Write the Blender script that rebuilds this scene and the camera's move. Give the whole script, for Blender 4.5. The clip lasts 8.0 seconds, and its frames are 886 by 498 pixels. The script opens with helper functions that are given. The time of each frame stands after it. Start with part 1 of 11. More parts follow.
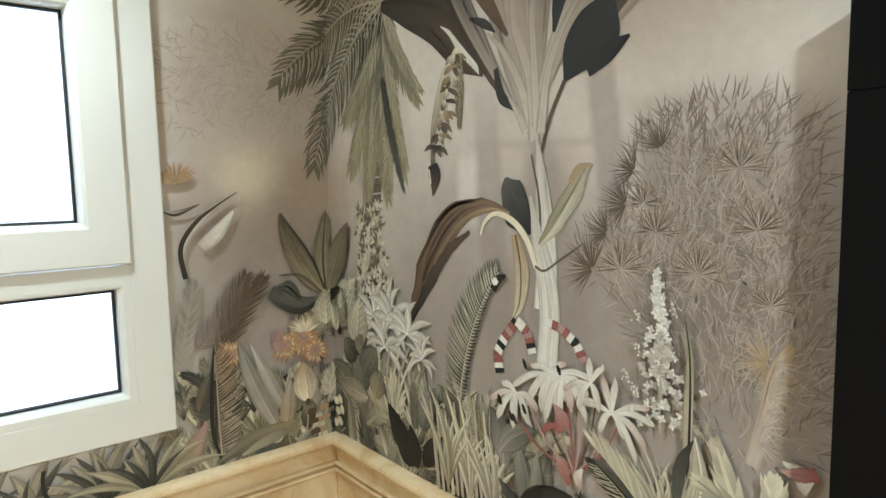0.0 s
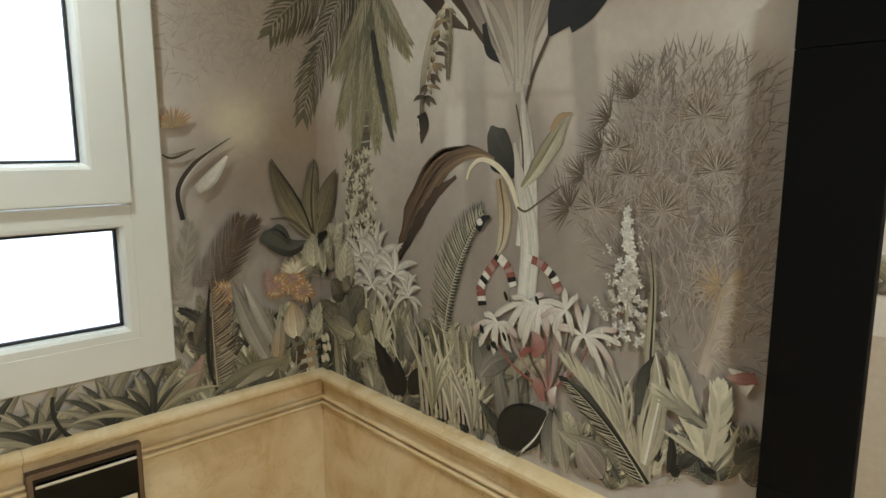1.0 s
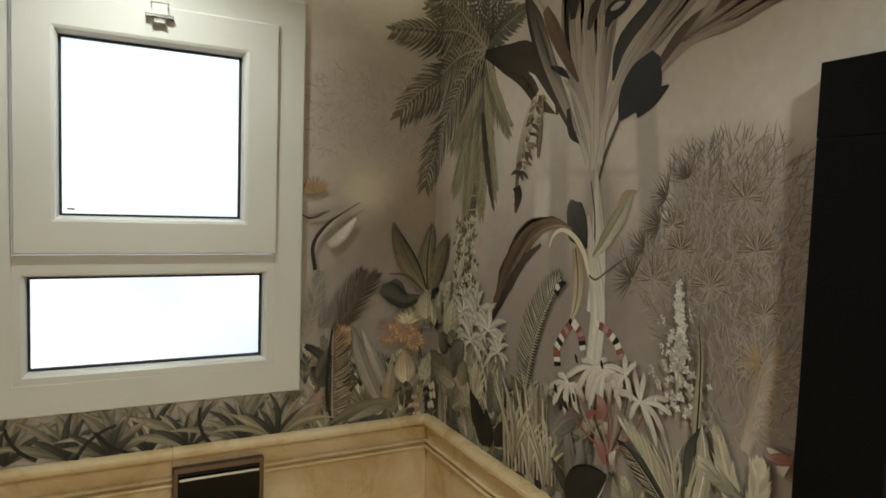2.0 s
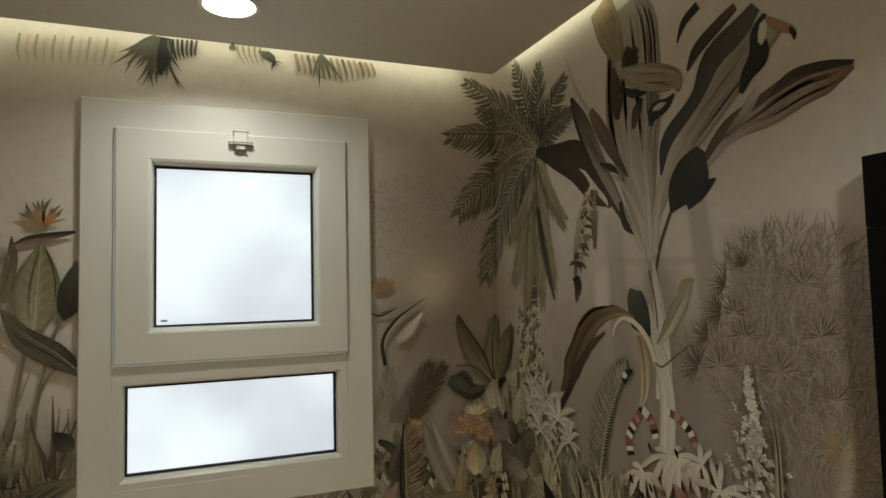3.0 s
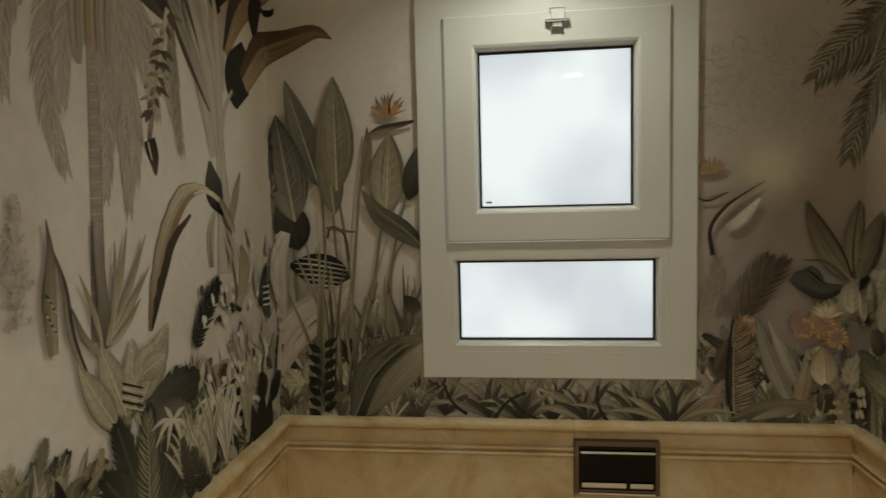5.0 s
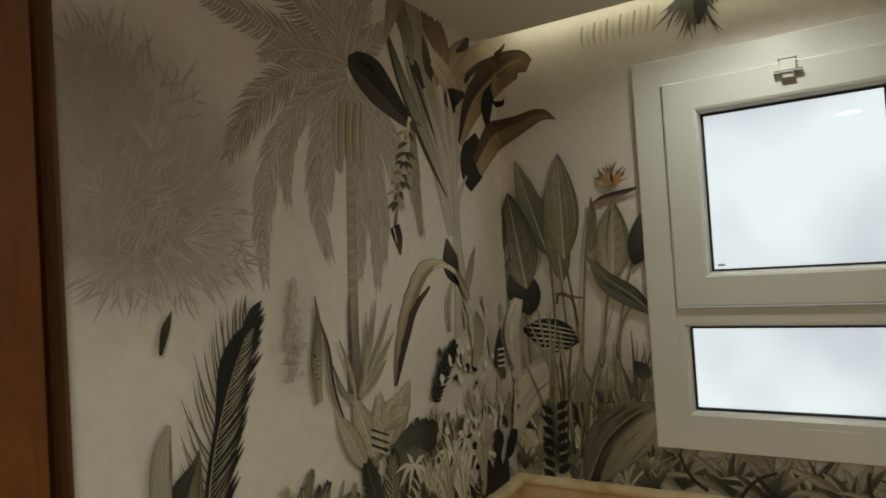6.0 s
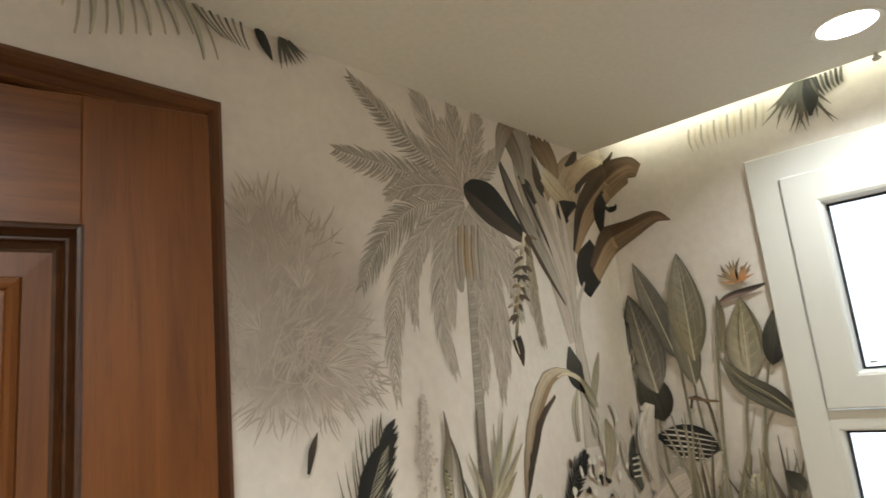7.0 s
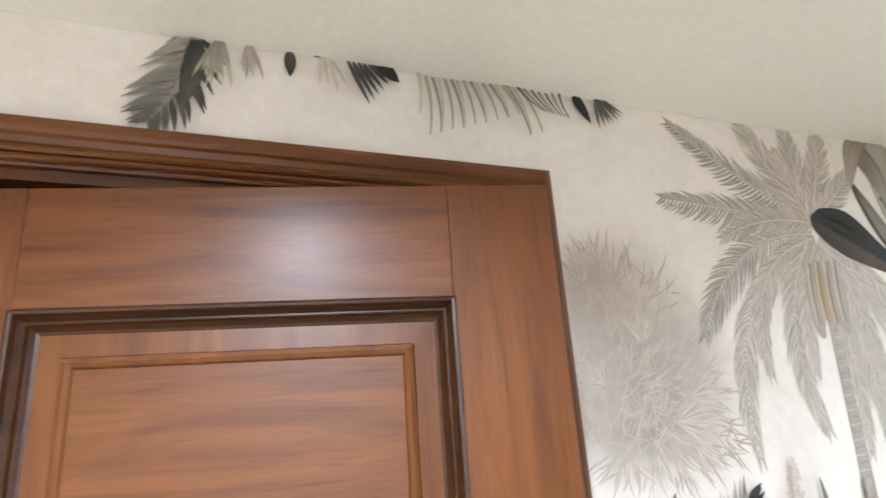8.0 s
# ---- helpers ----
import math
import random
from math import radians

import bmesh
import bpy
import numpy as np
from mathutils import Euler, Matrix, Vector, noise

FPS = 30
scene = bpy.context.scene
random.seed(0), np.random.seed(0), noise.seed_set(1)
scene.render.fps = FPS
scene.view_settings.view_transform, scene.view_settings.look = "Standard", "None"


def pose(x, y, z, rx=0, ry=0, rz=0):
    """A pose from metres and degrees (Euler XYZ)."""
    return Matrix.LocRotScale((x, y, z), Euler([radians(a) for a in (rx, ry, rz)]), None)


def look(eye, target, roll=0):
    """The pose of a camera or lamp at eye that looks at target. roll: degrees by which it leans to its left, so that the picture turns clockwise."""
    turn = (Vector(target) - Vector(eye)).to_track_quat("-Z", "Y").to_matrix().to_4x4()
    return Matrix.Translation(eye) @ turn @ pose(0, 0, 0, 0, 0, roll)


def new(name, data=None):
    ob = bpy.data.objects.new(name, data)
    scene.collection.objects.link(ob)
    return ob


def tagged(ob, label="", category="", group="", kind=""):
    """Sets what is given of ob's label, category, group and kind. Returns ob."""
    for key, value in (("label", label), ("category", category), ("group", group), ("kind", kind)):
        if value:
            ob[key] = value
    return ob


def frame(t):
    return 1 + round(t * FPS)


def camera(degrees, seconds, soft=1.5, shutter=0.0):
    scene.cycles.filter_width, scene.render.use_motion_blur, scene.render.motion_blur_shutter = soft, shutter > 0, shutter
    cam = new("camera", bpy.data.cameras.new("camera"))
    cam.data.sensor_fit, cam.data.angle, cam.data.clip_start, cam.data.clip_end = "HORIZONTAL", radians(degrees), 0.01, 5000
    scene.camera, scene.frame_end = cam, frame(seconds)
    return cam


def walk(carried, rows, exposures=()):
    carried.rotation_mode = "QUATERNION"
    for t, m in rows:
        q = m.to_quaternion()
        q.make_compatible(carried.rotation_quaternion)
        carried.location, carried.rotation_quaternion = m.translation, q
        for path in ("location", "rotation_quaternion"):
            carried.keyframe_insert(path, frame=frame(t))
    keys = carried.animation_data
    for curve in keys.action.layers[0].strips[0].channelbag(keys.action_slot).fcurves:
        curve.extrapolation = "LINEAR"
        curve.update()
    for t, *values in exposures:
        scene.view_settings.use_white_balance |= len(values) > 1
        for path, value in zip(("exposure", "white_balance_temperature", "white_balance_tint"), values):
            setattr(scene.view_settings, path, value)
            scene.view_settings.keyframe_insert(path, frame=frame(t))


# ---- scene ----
cam = camera(70.0, 8.0, 1.5, 0.15)
PATH = [
    (0, (0.061, 0.03, 1.652), (1.324, 1.568, 1.448), -1.1),
    (0.5, (0.001, 0.019, 1.631), (1.258, 1.547, 1.337), -0.2),
    (1, (-0.072, -0.03, 1.617), (1.268, 1.42, 1.295), -0.0),
    (1.5, (-0.035, -0.163, 1.613), (1.12, 1.447, 1.341), 1.9),
    (2, (0.006, -0.296, 1.632), (0.922, 1.478, 1.502), 1.9),
    (2.2, (0.005, -0.32, 1.653), (0.853, 1.491, 1.624), 0.6),
    (3.3, (-0.088, -0.369, 1.681), (0.587, 1.511, 1.799), -2.2),
    (3.5, (-0.11, -0.36, 1.675), (0.467, 1.554, 1.698), -2.6),
    (3.7, (-0.1, -0.348, 1.646), (0.382, 1.592, 1.596), -2.5),
    (4, (-0.132, -0.339, 1.637), (0.29, 1.609, 1.476), -2.4),
    (4.2, (-0.145, -0.32, 1.622), (0.248, 1.63, 1.423), -2.5),
    (5.3, (0.077, -0.312, 1.62), (-0.474, 1.605, 1.473), -1.4),
    (5.5, (0.128, -0.332, 1.611), (-0.598, 1.527, 1.482), -1.9),
    (6, (0.156, -0.383, 1.644), (-0.861, 1.338, 1.7), -3.6),
    (6.5, (0.19, -0.426, 1.669), (-0.991, 1.172, 1.895), -3.8),
    (6.7, (0.203, -0.442, 1.675), (-0.995, 1.134, 1.959), -4.4),
    (7, (0.22, -0.448, 1.678), (-1.066, 1.032, 2.072), -5.9),
    (7.5, (0.222, -0.477, 1.67), (-1.357, 0.619, 2.225), -6.5),
    (7.7, (0.196, -0.505, 1.689), (-1.448, 0.478, 2.265), -6.2),
    (8, (0.209, -0.509, 1.688), (-1.559, 0.186, 2.314), -4.0),
]
EXPOSURES = [(0.0, 0.6, 5140, 0.5), (0.5, 0.1, 5240, 0.5), (1.0, -0.05, 5440, 0.5), (1.2, 0.25, 5440, 0.5), (1.5, 0.0, 5540, 0.5), (2.2, -0.7, 5940, 1.5), (3.5, -1.15, 6240, 1.5), (4.2, -1.2, 6340, 1.5), (5.5, -1.2, 6240, 1.5), (6.0, -1.25, 6140, 1.5), (6.5, -0.6, 5940, 3.5), (7.0, 0.03, 5640, 5.5), (7.5, 1.05, 4980, 6.5), (8.0, 1.32, 4760, 7.5)]
walk(cam, [(t, look(eye, target, roll)) for t, eye, target, roll in PATH], EXPOSURES)

# ---- world, lamps, exposure ----
XA, XC, YB, YD = 1.052, -0.862, 1.80, -1.70      # walls: mirror side, door side, window side, rear
Z_CEIL, Z_SLAB, Z_CAP = 2.45, 2.62, 0.862
world = bpy.data.worlds.new("world")
world.use_nodes = True
scene.world = world
sky = world.node_tree.nodes.new("ShaderNodeTexSky")
sky.sky_type, sky.sun_disc, sky.sun_elevation, sky.sun_rotation = "NISHITA", False, radians(40), radians(200)
world.node_tree.links.new(sky.outputs[0], world.node_tree.nodes["Background"].inputs[0])
world.node_tree.nodes["Background"].inputs[1].default_value = 0.08


def area(name, m, sx, sy, watts, colour, shape="RECTANGLE", spread=180):
    la = bpy.data.lights.new(name, "AREA")
    la.shape, la.size, la.size_y, la.energy, la.color, la.spread = shape, sx, sy, watts, colour, radians(spread)
    ob = new(name, la)
    ob.matrix_world = m
    return ob


LAMPS = ((0.06, 1.385, 6.5), (0.38, -0.70, 32.0))
WARM = (1.0, 0.94, 0.80)
for lx, ly, watts in LAMPS:
    area("downlight_lamp", pose(lx, ly, Z_CEIL - 0.006), 0.12, 0.12, watts, WARM, "DISK", 150)
area("cove_lamp", look((0.06, 1.72, 2.50), (0.06, 1.80, 2.50)), 1.70, 0.02, 1.4, (1.0, 0.90, 0.62))

area("cove_lamp", look((1.005, 0.95, 2.50), (1.05, 0.95, 2.50)), 1.35, 0.02, 0.7, (1.0, 0.90, 0.62))


# ---- materials ----
def material(name, base, rough=0.6, metal=0.0, build=None):
    m = bpy.data.materials.new(name)
    m.use_nodes = True
    nt = m.node_tree
    b = nt.nodes["Principled BSDF"]
    b.inputs["Base Color"].default_value = (*base, 1)
    b.inputs["Roughness"].default_value, b.inputs["Metallic"].default_value = rough, metal
    if build:
        build(nt, b)
    return m


def node(nt, kind, **values):
    n = nt.nodes.new(kind)
    for k, v in values.items():
        n.inputs[k.replace("_", " ")].default_value = v
    return n


def ramp(nt, source, *stops):
    r = nt.nodes.new("ShaderNodeValToRGB")
    while len(r.color_ramp.elements) < len(stops):
        r.color_ramp.elements.new(0.5)
    for e, (at, c) in zip(r.color_ramp.elements, stops):
        e.position, e.color = at, (*c, 1)
    nt.links.new(source, r.inputs[0])
    return r


def bump(nt, b, source, strength, distance=0.002):
    n = node(nt, "ShaderNodeBump", Strength=strength, Distance=distance)
    nt.links.new(source, n.inputs["Height"])
    nt.links.new(n.outputs[0], b.inputs["Normal"])


def coords(nt, scale=(1, 1, 1)):
    c = nt.nodes.new("ShaderNodeTexCoord")
    m = nt.nodes.new("ShaderNodeMapping")
    m.inputs["Scale"].default_value = scale
    nt.links.new(c.outputs["Object"], m.inputs[0])
    return m.outputs[0]


def paper_nodes(nt, b):
    ink = nt.nodes.new("ShaderNodeVertexColor")
    ink.layer_name = "ink"
    co = coords(nt)
    mottle = node(nt, "ShaderNodeTexNoise", Scale=38.0, Detail=6.0, Roughness=0.65)
    nt.links.new(co, mottle.inputs[0])
    wash = node(nt, "ShaderNodeTexNoise", Scale=7.0, Detail=4.0)
    nt.links.new(co, wash.inputs[0])
    r1 = ramp(nt, mottle.outputs[0], (0.3, (0.94, 0.935, 0.93)), (0.7, (1.04, 1.04, 1.04)))
    r2 = ramp(nt, wash.outputs[0], (0.3, (0.96, 0.96, 0.955)), (0.7, (1.02, 1.02, 1.02)))
    m1 = nt.nodes.new("ShaderNodeMixRGB")
    m1.blend_type, m1.inputs[0].default_value = "MULTIPLY", 1.0
    m2 = nt.nodes.new("ShaderNodeMixRGB")
    m2.blend_type, m2.inputs[0].default_value = "MULTIPLY", 1.0
    nt.links.new(ink.outputs[0], m1.inputs[1])
    nt.links.new(r1.outputs[0], m1.inputs[2])
    nt.links.new(m1.outputs[0], m2.inputs[1])
    nt.links.new(r2.outputs[0], m2.inputs[2])
    nt.links.new(m2.outputs[0], b.inputs["Base Color"])
    grain = node(nt, "ShaderNodeTexNoise", Scale=900.0, Detail=2.0)
    nt.links.new(co, grain.inputs[0])
    bump(nt, b, grain.outputs[0], 0.25, 0.0006)


def marble_nodes(nt, b):
    co = coords(nt)
    cloud = node(nt, "ShaderNodeTexNoise", Scale=4.5, Detail=8.0, Roughness=0.6, Distortion=1.2)
    vein = node(nt, "ShaderNodeTexNoise", Scale=9.0, Detail=10.0, Roughness=0.7, Distortion=2.5)
    for n in (cloud, vein):
        nt.links.new(co, n.inputs[0])
    r = ramp(nt, cloud.outputs[0], (0.25, (0.50, 0.34, 0.165)), (0.42, (0.66, 0.50, 0.28)), (0.60, (0.75, 0.61, 0.39)), (0.8, (0.80, 0.69, 0.49)))
    v = ramp(nt, vein.outputs[0], (0.40, (1, 1, 1)), (0.415, (0.72, 0.58, 0.40)), (0.43, (1, 1, 1)), (0.9, (1, 1, 1)))
    m = nt.nodes.new("ShaderNodeMixRGB")
    m.blend_type, m.inputs[0].default_value = "MULTIPLY", 0.55
    nt.links.new(r.outputs[0], m.inputs[1])
    nt.links.new(v.outputs[0], m.inputs[2])
    nt.links.new(m.outputs[0], b.inputs["Base Color"])
    bump(nt, b, cloud.outputs[0], 0.08, 0.002)


def wood_nodes(axis, base_scale=1.0):
    def build(nt, b):
        fine = [1.6 if i == axis else 52.0 for i in range(3)]
        broad = [0.7 if i == axis else 7.0 for i in range(3)]
        g = node(nt, "ShaderNodeTexNoise", Scale=4.0, Detail=8.0, Roughness=0.65, Distortion=1.0)
        nt.links.new(coords(nt, fine), g.inputs[0])
        w = node(nt, "ShaderNodeTexNoise", Scale=2.2, Detail=5.0, Roughness=0.6, Distortion=1.5)
        nt.links.new(coords(nt, broad), w.inputs[0])
        r = ramp(nt, w.outputs[0], (0.28, (0.0739 * base_scale, 0.0224 * base_scale, 0.0038 * base_scale)), (0.5, (0.1254 * base_scale, 0.0414 * base_scale, 0.0073 * base_scale)), (0.75, (0.1770 * base_scale, 0.0627 * base_scale, 0.0121 * base_scale)))
        s = ramp(nt, g.outputs[0], (0.33, (0.74, 0.69, 0.64)), (0.46, (1.0, 1.0, 1.0)), (0.8, (1.1, 1.1, 1.08)))
        m = nt.nodes.new("ShaderNodeMixRGB")
        m.blend_type, m.inputs[0].default_value = "MULTIPLY", 0.9
        nt.links.new(r.outputs[0], m.inputs[1])
        nt.links.new(s.outputs[0], m.inputs[2])
        nt.links.new(m.outputs[0], b.inputs["Base Color"])
        b.inputs["Coat Weight"].default_value, b.inputs["Coat Roughness"].default_value = 0.26, 0.30
        b.inputs["Specular IOR Level"].default_value = 0.3
        bump(nt, b, g.outputs[0], 0.10, 0.001)
    return build


def speckle_nodes(scale, low, high, strength):
    def build(nt, b):
        n = node(nt, "ShaderNodeTexNoise", Scale=scale, Detail=6.0, Roughness=0.6)
        nt.links.new(coords(nt), n.inputs[0])
        r = ramp(nt, n.outputs[0], (0.3, low), (0.7, high))
        nt.links.new(r.outputs[0], b.inputs["Base Color"])
        bump(nt, b, n.outputs[0], strength, 0.001)
    return build


def glow(name, colour, strength, clouds=False):
    m = bpy.data.materials.new(name)
    m.use_nodes = True
    nt = m.node_tree
    nt.nodes.clear()
    out, e = nt.nodes.new("ShaderNodeOutputMaterial"), nt.nodes.new("ShaderNodeEmission")
    e.inputs[0].default_value, e.inputs[1].default_value = (*colour, 1), strength
    if clouds:
        n = node(nt, "ShaderNodeTexNoise", Scale=0.55, Detail=3.0)
        nt.links.new(coords(nt), n.inputs[0])
        r = ramp(nt, n.outputs[0], (0.34, (0.74, 0.74, 0.80)), (0.60, (1.12, 1.12, 1.12)))
        nt.links.new(r.outputs[0], e.inputs[0])
    nt.links.new(e.outputs[0], out.inputs[0])
    return m


def glass_nodes(nt, b):
    b.inputs["Transmission Weight"].default_value, b.inputs["IOR"].default_value = 1.0, 1.45


PAPER = material("printed_wallpaper", (0.6, 0.55, 0.5), 0.62, 0, paper_nodes)
MARBLE = material("cream_marble", (0.6, 0.45, 0.25), 0.26, 0, marble_nodes)
WOOD_V = material("walnut_upright", (0.2, 0.07, 0.03), 0.46, 0, wood_nodes(2))
WOOD_Y = material("walnut_casing", (0.2, 0.07, 0.03), 0.42, 0, wood_nodes(1))
WOOD_H = material("walnut_level", (0.2, 0.07, 0.03), 0.46, 0, wood_nodes(0))
# the same walnut at about a third of its base colour
WOOD_DARK = material("darker_walnut", (0.03, 0.01, 0.004), 0.40, 0, wood_nodes(0, 0.32))
PLASTER = material("white_ceiling_paint", (0.75, 0.74, 0.71), 0.75, 0, speckle_nodes(60, (0.72, 0.71, 0.68), (0.78, 0.77, 0.74), 0.05))
UPVC = material("white_window_plastic", (0.78, 0.78, 0.74), 0.32, 0, speckle_nodes(3, (0.76, 0.76, 0.72), (0.80, 0.80, 0.77), 0.02))
GASKET = material("black_rubber", (0.012, 0.012, 0.013), 0.6)
LACQUER = material("black_lacquer", (0.003, 0.003, 0.003), 0.5, 0, speckle_nodes(220, (0.002, 0.002, 0.002), (0.004, 0.004, 0.004), 0.03))
LACQUER.node_tree.nodes["Principled BSDF"].inputs["Specular IOR Level"].default_value = 0.12
MIRROR = material("mirror_silver", (0.9, 0.9, 0.9), 0.01, 1.0)
CHROME = material("chrome", (0.75, 0.75, 0.76), 0.07, 1.0)
WHITE_PLASTIC = material("white_plastic", (0.80, 0.79, 0.75), 0.35)
GREY_PLASTIC = material("grey_plastic", (0.45, 0.45, 0.43), 0.4)
GLASS = material("clear_glass", (1, 1, 1), 0.02, 0, glass_nodes)
TILE = material("beige_floor_tile", (0.5, 0.4, 0.28), 0.3, 0, marble_nodes)
LED = glow("led_diffuser", (1.0, 0.93, 0.82), 22.0)
STRIP = glow("led_strip", (1.0, 0.88, 0.55), 6.0)
SKY_GLOW = glow("overcast_sky", (1, 1, 1), 2.0, True)


# ---- mesh helpers ----
def on_a(u, v, h):
    return (XA - h, u, v)


def on_b(u, v, h):
    return (u, YB - h, v)


def on_c(u, v, h):
    return (XC + h, u, v)


def mesh(name, verts, faces, mat, smooth=False):
    me = bpy.data.meshes.new(name)
    me.from_pydata([tuple(v) for v in verts], [], faces)
    bm = bmesh.new()
    bm.from_mesh(me)
    bmesh.ops.recalc_face_normals(bm, faces=bm.faces)
    bm.to_mesh(me)
    bm.free()
    me.materials.append(mat)
    if smooth:
        me.polygons.foreach_set("use_smooth", [True] * len(me.polygons))
    return me


def part(name, me, parent, label=""):
    ob = new(name, me)
    ob.parent = parent
    return tagged(ob, label)


def thing(name, label, category, at=(0, 0, 0), kind="", group=""):
    ob = new(name)
    ob.empty_display_size = 0.05
    ob.location = at
    return tagged(ob, label, category, group, kind)


def box(name, lo, hi, mat, bevel=0.0, segments=2):
    bm = bmesh.new()
    bmesh.ops.create_cube(bm, size=1)
    for v in bm.verts:
        v.co = [lo[i] + (v.co[i] + 0.5) * (hi[i] - lo[i]) for i in range(3)]
    if bevel:
        bmesh.ops.bevel(bm, geom=bm.edges[:], offset=bevel, segments=segments, affect="EDGES", profile=0.6)
    me = bpy.data.meshes.new(name)
    bm.to_mesh(me)
    bm.free()
    me.materials.append(mat)
    return me


def sweep(name, rect, profile, mat, to, sides=(0, 1, 2, 3)):
    """A mitred moulding round rect (u0, v0, u1, v1). profile: (inset, height) pairs, closed. sides: bottom, right, top, left."""
    u0, v0, u1, v1 = rect
    verts, faces, n = [], [], len(profile)
    for s in sides:
        k = len(verts)
        for end in (0, 1):
            for d, h in profile:
                c = [(u0 + d, v0 + d), (u1 - d, v0 + d), (u1 - d, v1 - d), (u0 + d, v1 - d)]
                verts.append(to(*c[(s + end) % 4], h))
        faces += [(k + i, k + (i + 1) % n, k + n + (i + 1) % n, k + n + i) for i in range(n)]
        faces += [tuple(range(k, k + n)), tuple(range(k + n, k + 2 * n))]
    return mesh(name, verts, faces, mat)


def cap_run(name, profile, u0, u1, mat, to, cut0=True, cut1=True):
    """A moulding along a wall, its ends mitred into the inner corners."""
    n = len(profile)
    verts = [to(u0 + (d if cut0 else 0), z, d) for d, z in profile] + [to(u1 - (d if cut1 else 0), z, d) for d, z in profile]
    faces = [(i, (i + 1) % n, n + (i + 1) % n, n + i) for i in range(n)] + [tuple(range(n)), tuple(range(n, 2 * n))]
    return mesh(name, verts, faces, mat)


def disc(name, x, y, z, r, depth, mat, n=40):
    verts = [(x + r * math.cos(a * math.tau / n), y + r * math.sin(a * math.tau / n), q) for q in (z, z + depth) for a in range(n)]
    faces = [(i, (i + 1) % n, n + (i + 1) % n, n + i) for i in range(n)] + [tuple(range(n)), tuple(range(n, 2 * n))]
    return mesh(name, verts, faces, mat)


# ---- structure ----
T = 0.15
WIN = (-0.345, 1.003, 0.552, 2.280)      # outer edge of the window frame
DOOR = (-0.965, 0.0, 0.075, 2.165)       # opening in the door wall
plain = material("beige_paint", (0.55, 0.48, 0.40), 0.7, 0, speckle_nodes(30, (0.52, 0.45, 0.37), (0.58, 0.51, 0.43), 0.05))


def structure(name, me, label, category):
    return tagged(new(name, me), label, category, "", "structure")


structure("floor", box("floor", (-2.2, YD - T, -0.1), (XA + T, YB + T, 0), TILE), "beige polished stone floor of the small bathroom", "floor")
structure("wall_east", box("wall_east", (XA, YD - T, 0), (XA + T, YB + T, Z_SLAB), plain), "solid wall behind the mural and the mirror", "wall")
structure("wall_south", box("wall_south", (XC - T, YD - T, 0), (XA, YD, Z_SLAB), plain), "plain beige wall closing the room", "wall")


def wall_with_hole(name, u0, u1, top, hole, to, label):
    a, b, c, d = hole
    verts, faces = [], []
    for p, q, r, s in ((u0, 0, a, top), (c, 0, u1, top), (a, d, c, top), (a, 0, c, b)):
        if s - q < 1e-4:
            continue
        k = len(verts)
        verts += [to(u, v, h) for h in (0, -T) for u, v in ((p, q), (r, q), (r, s), (p, s))]
        faces += [(k, k + 1, k + 2, k + 3), (k + 4, k + 5, k + 6, k + 7)] + [(k + i, k + (i + 1) % 4, k + 4 + (i + 1) % 4, k + 4 + i) for i in range(4)]
    return structure(name, mesh(name, verts, faces, plain), label, "wall")


wall_with_hole("wall_north", XC - T, XA, Z_SLAB, (WIN[0] + 0.02, WIN[1] + 0.02, WIN[2] - 0.02, WIN[3] - 0.02), on_b, "window wall under the mural wallpaper")
wall_with_hole("wall_west", YD, YB, Z_SLAB, DOOR, on_c, "door wall under the mural wallpaper")
structure("ceiling", box("ceiling", (XC + 0.0003, YD, Z_CEIL), (0.988, 1.662, Z_CEIL + 0.03), PLASTER), "white dropped plaster ceiling with a lit cove gap", "ceiling")
structure("ceiling_slab", box("ceiling_slab", (-2.2, YD - T, Z_SLAB), (XA + T, YB + T, Z_SLAB + 0.1), PLASTER), "white slab above the dropped ceiling", "ceiling")
# unseen walls, added behind the doorway so that no sky light leaks in
structure("hall_closure", box("hall_closure", (-2.2, YD - T, 0), (-2.1, YB + T, Z_SLAB), plain), "unseen plain wall added behind the doorway against stray sky light", "wall")
structure("hall_closure_end", box("hall_closure_end", (-2.1, 0.9, 0), (XC - T, 1.0, Z_SLAB), plain), "unseen plain wall added behind the doorway against stray sky light", "wall")
structure("hall_closure_side", box("hall_closure_side", (-2.1, YD - T, 0), (XC - T, YD - 0.05, Z_SLAB), plain), "unseen plain wall added behind the doorway against stray sky light", "wall")
structure("backdrop", box("backdrop", (-6, 7.0, -4), (6, 7.05, 8), SKY_GLOW), "bright overcast sky outside the window", "sky")

# marble wainscot, one thing on each wall
CAP = [(0.0, 0.736), (0.016, 0.736), (0.0265, 0.738), (0.030, 0.743), (0.029, 0.748), (0.023, 0.750), (0.0145, 0.7505), (0.0145, 0.7565), (0.025, 0.758), (0.0285, 0.762), (0.0285, 0.767), (0.024, 0.7705),
       (0.0135, 0.771), (0.0135, 0.776), (0.0155, 0.790), (0.018, 0.812), (0.020, 0.818), (0.020, 0.822), (0.012, 0.8225), (0.012, 0.827), (0.034, 0.828), (0.042, 0.833), (0.0455, 0.841), (0.044, 0.850),
       (0.038, 0.857), (0.028, 0.861), (0.016, 0.862), (0.0, 0.862)]


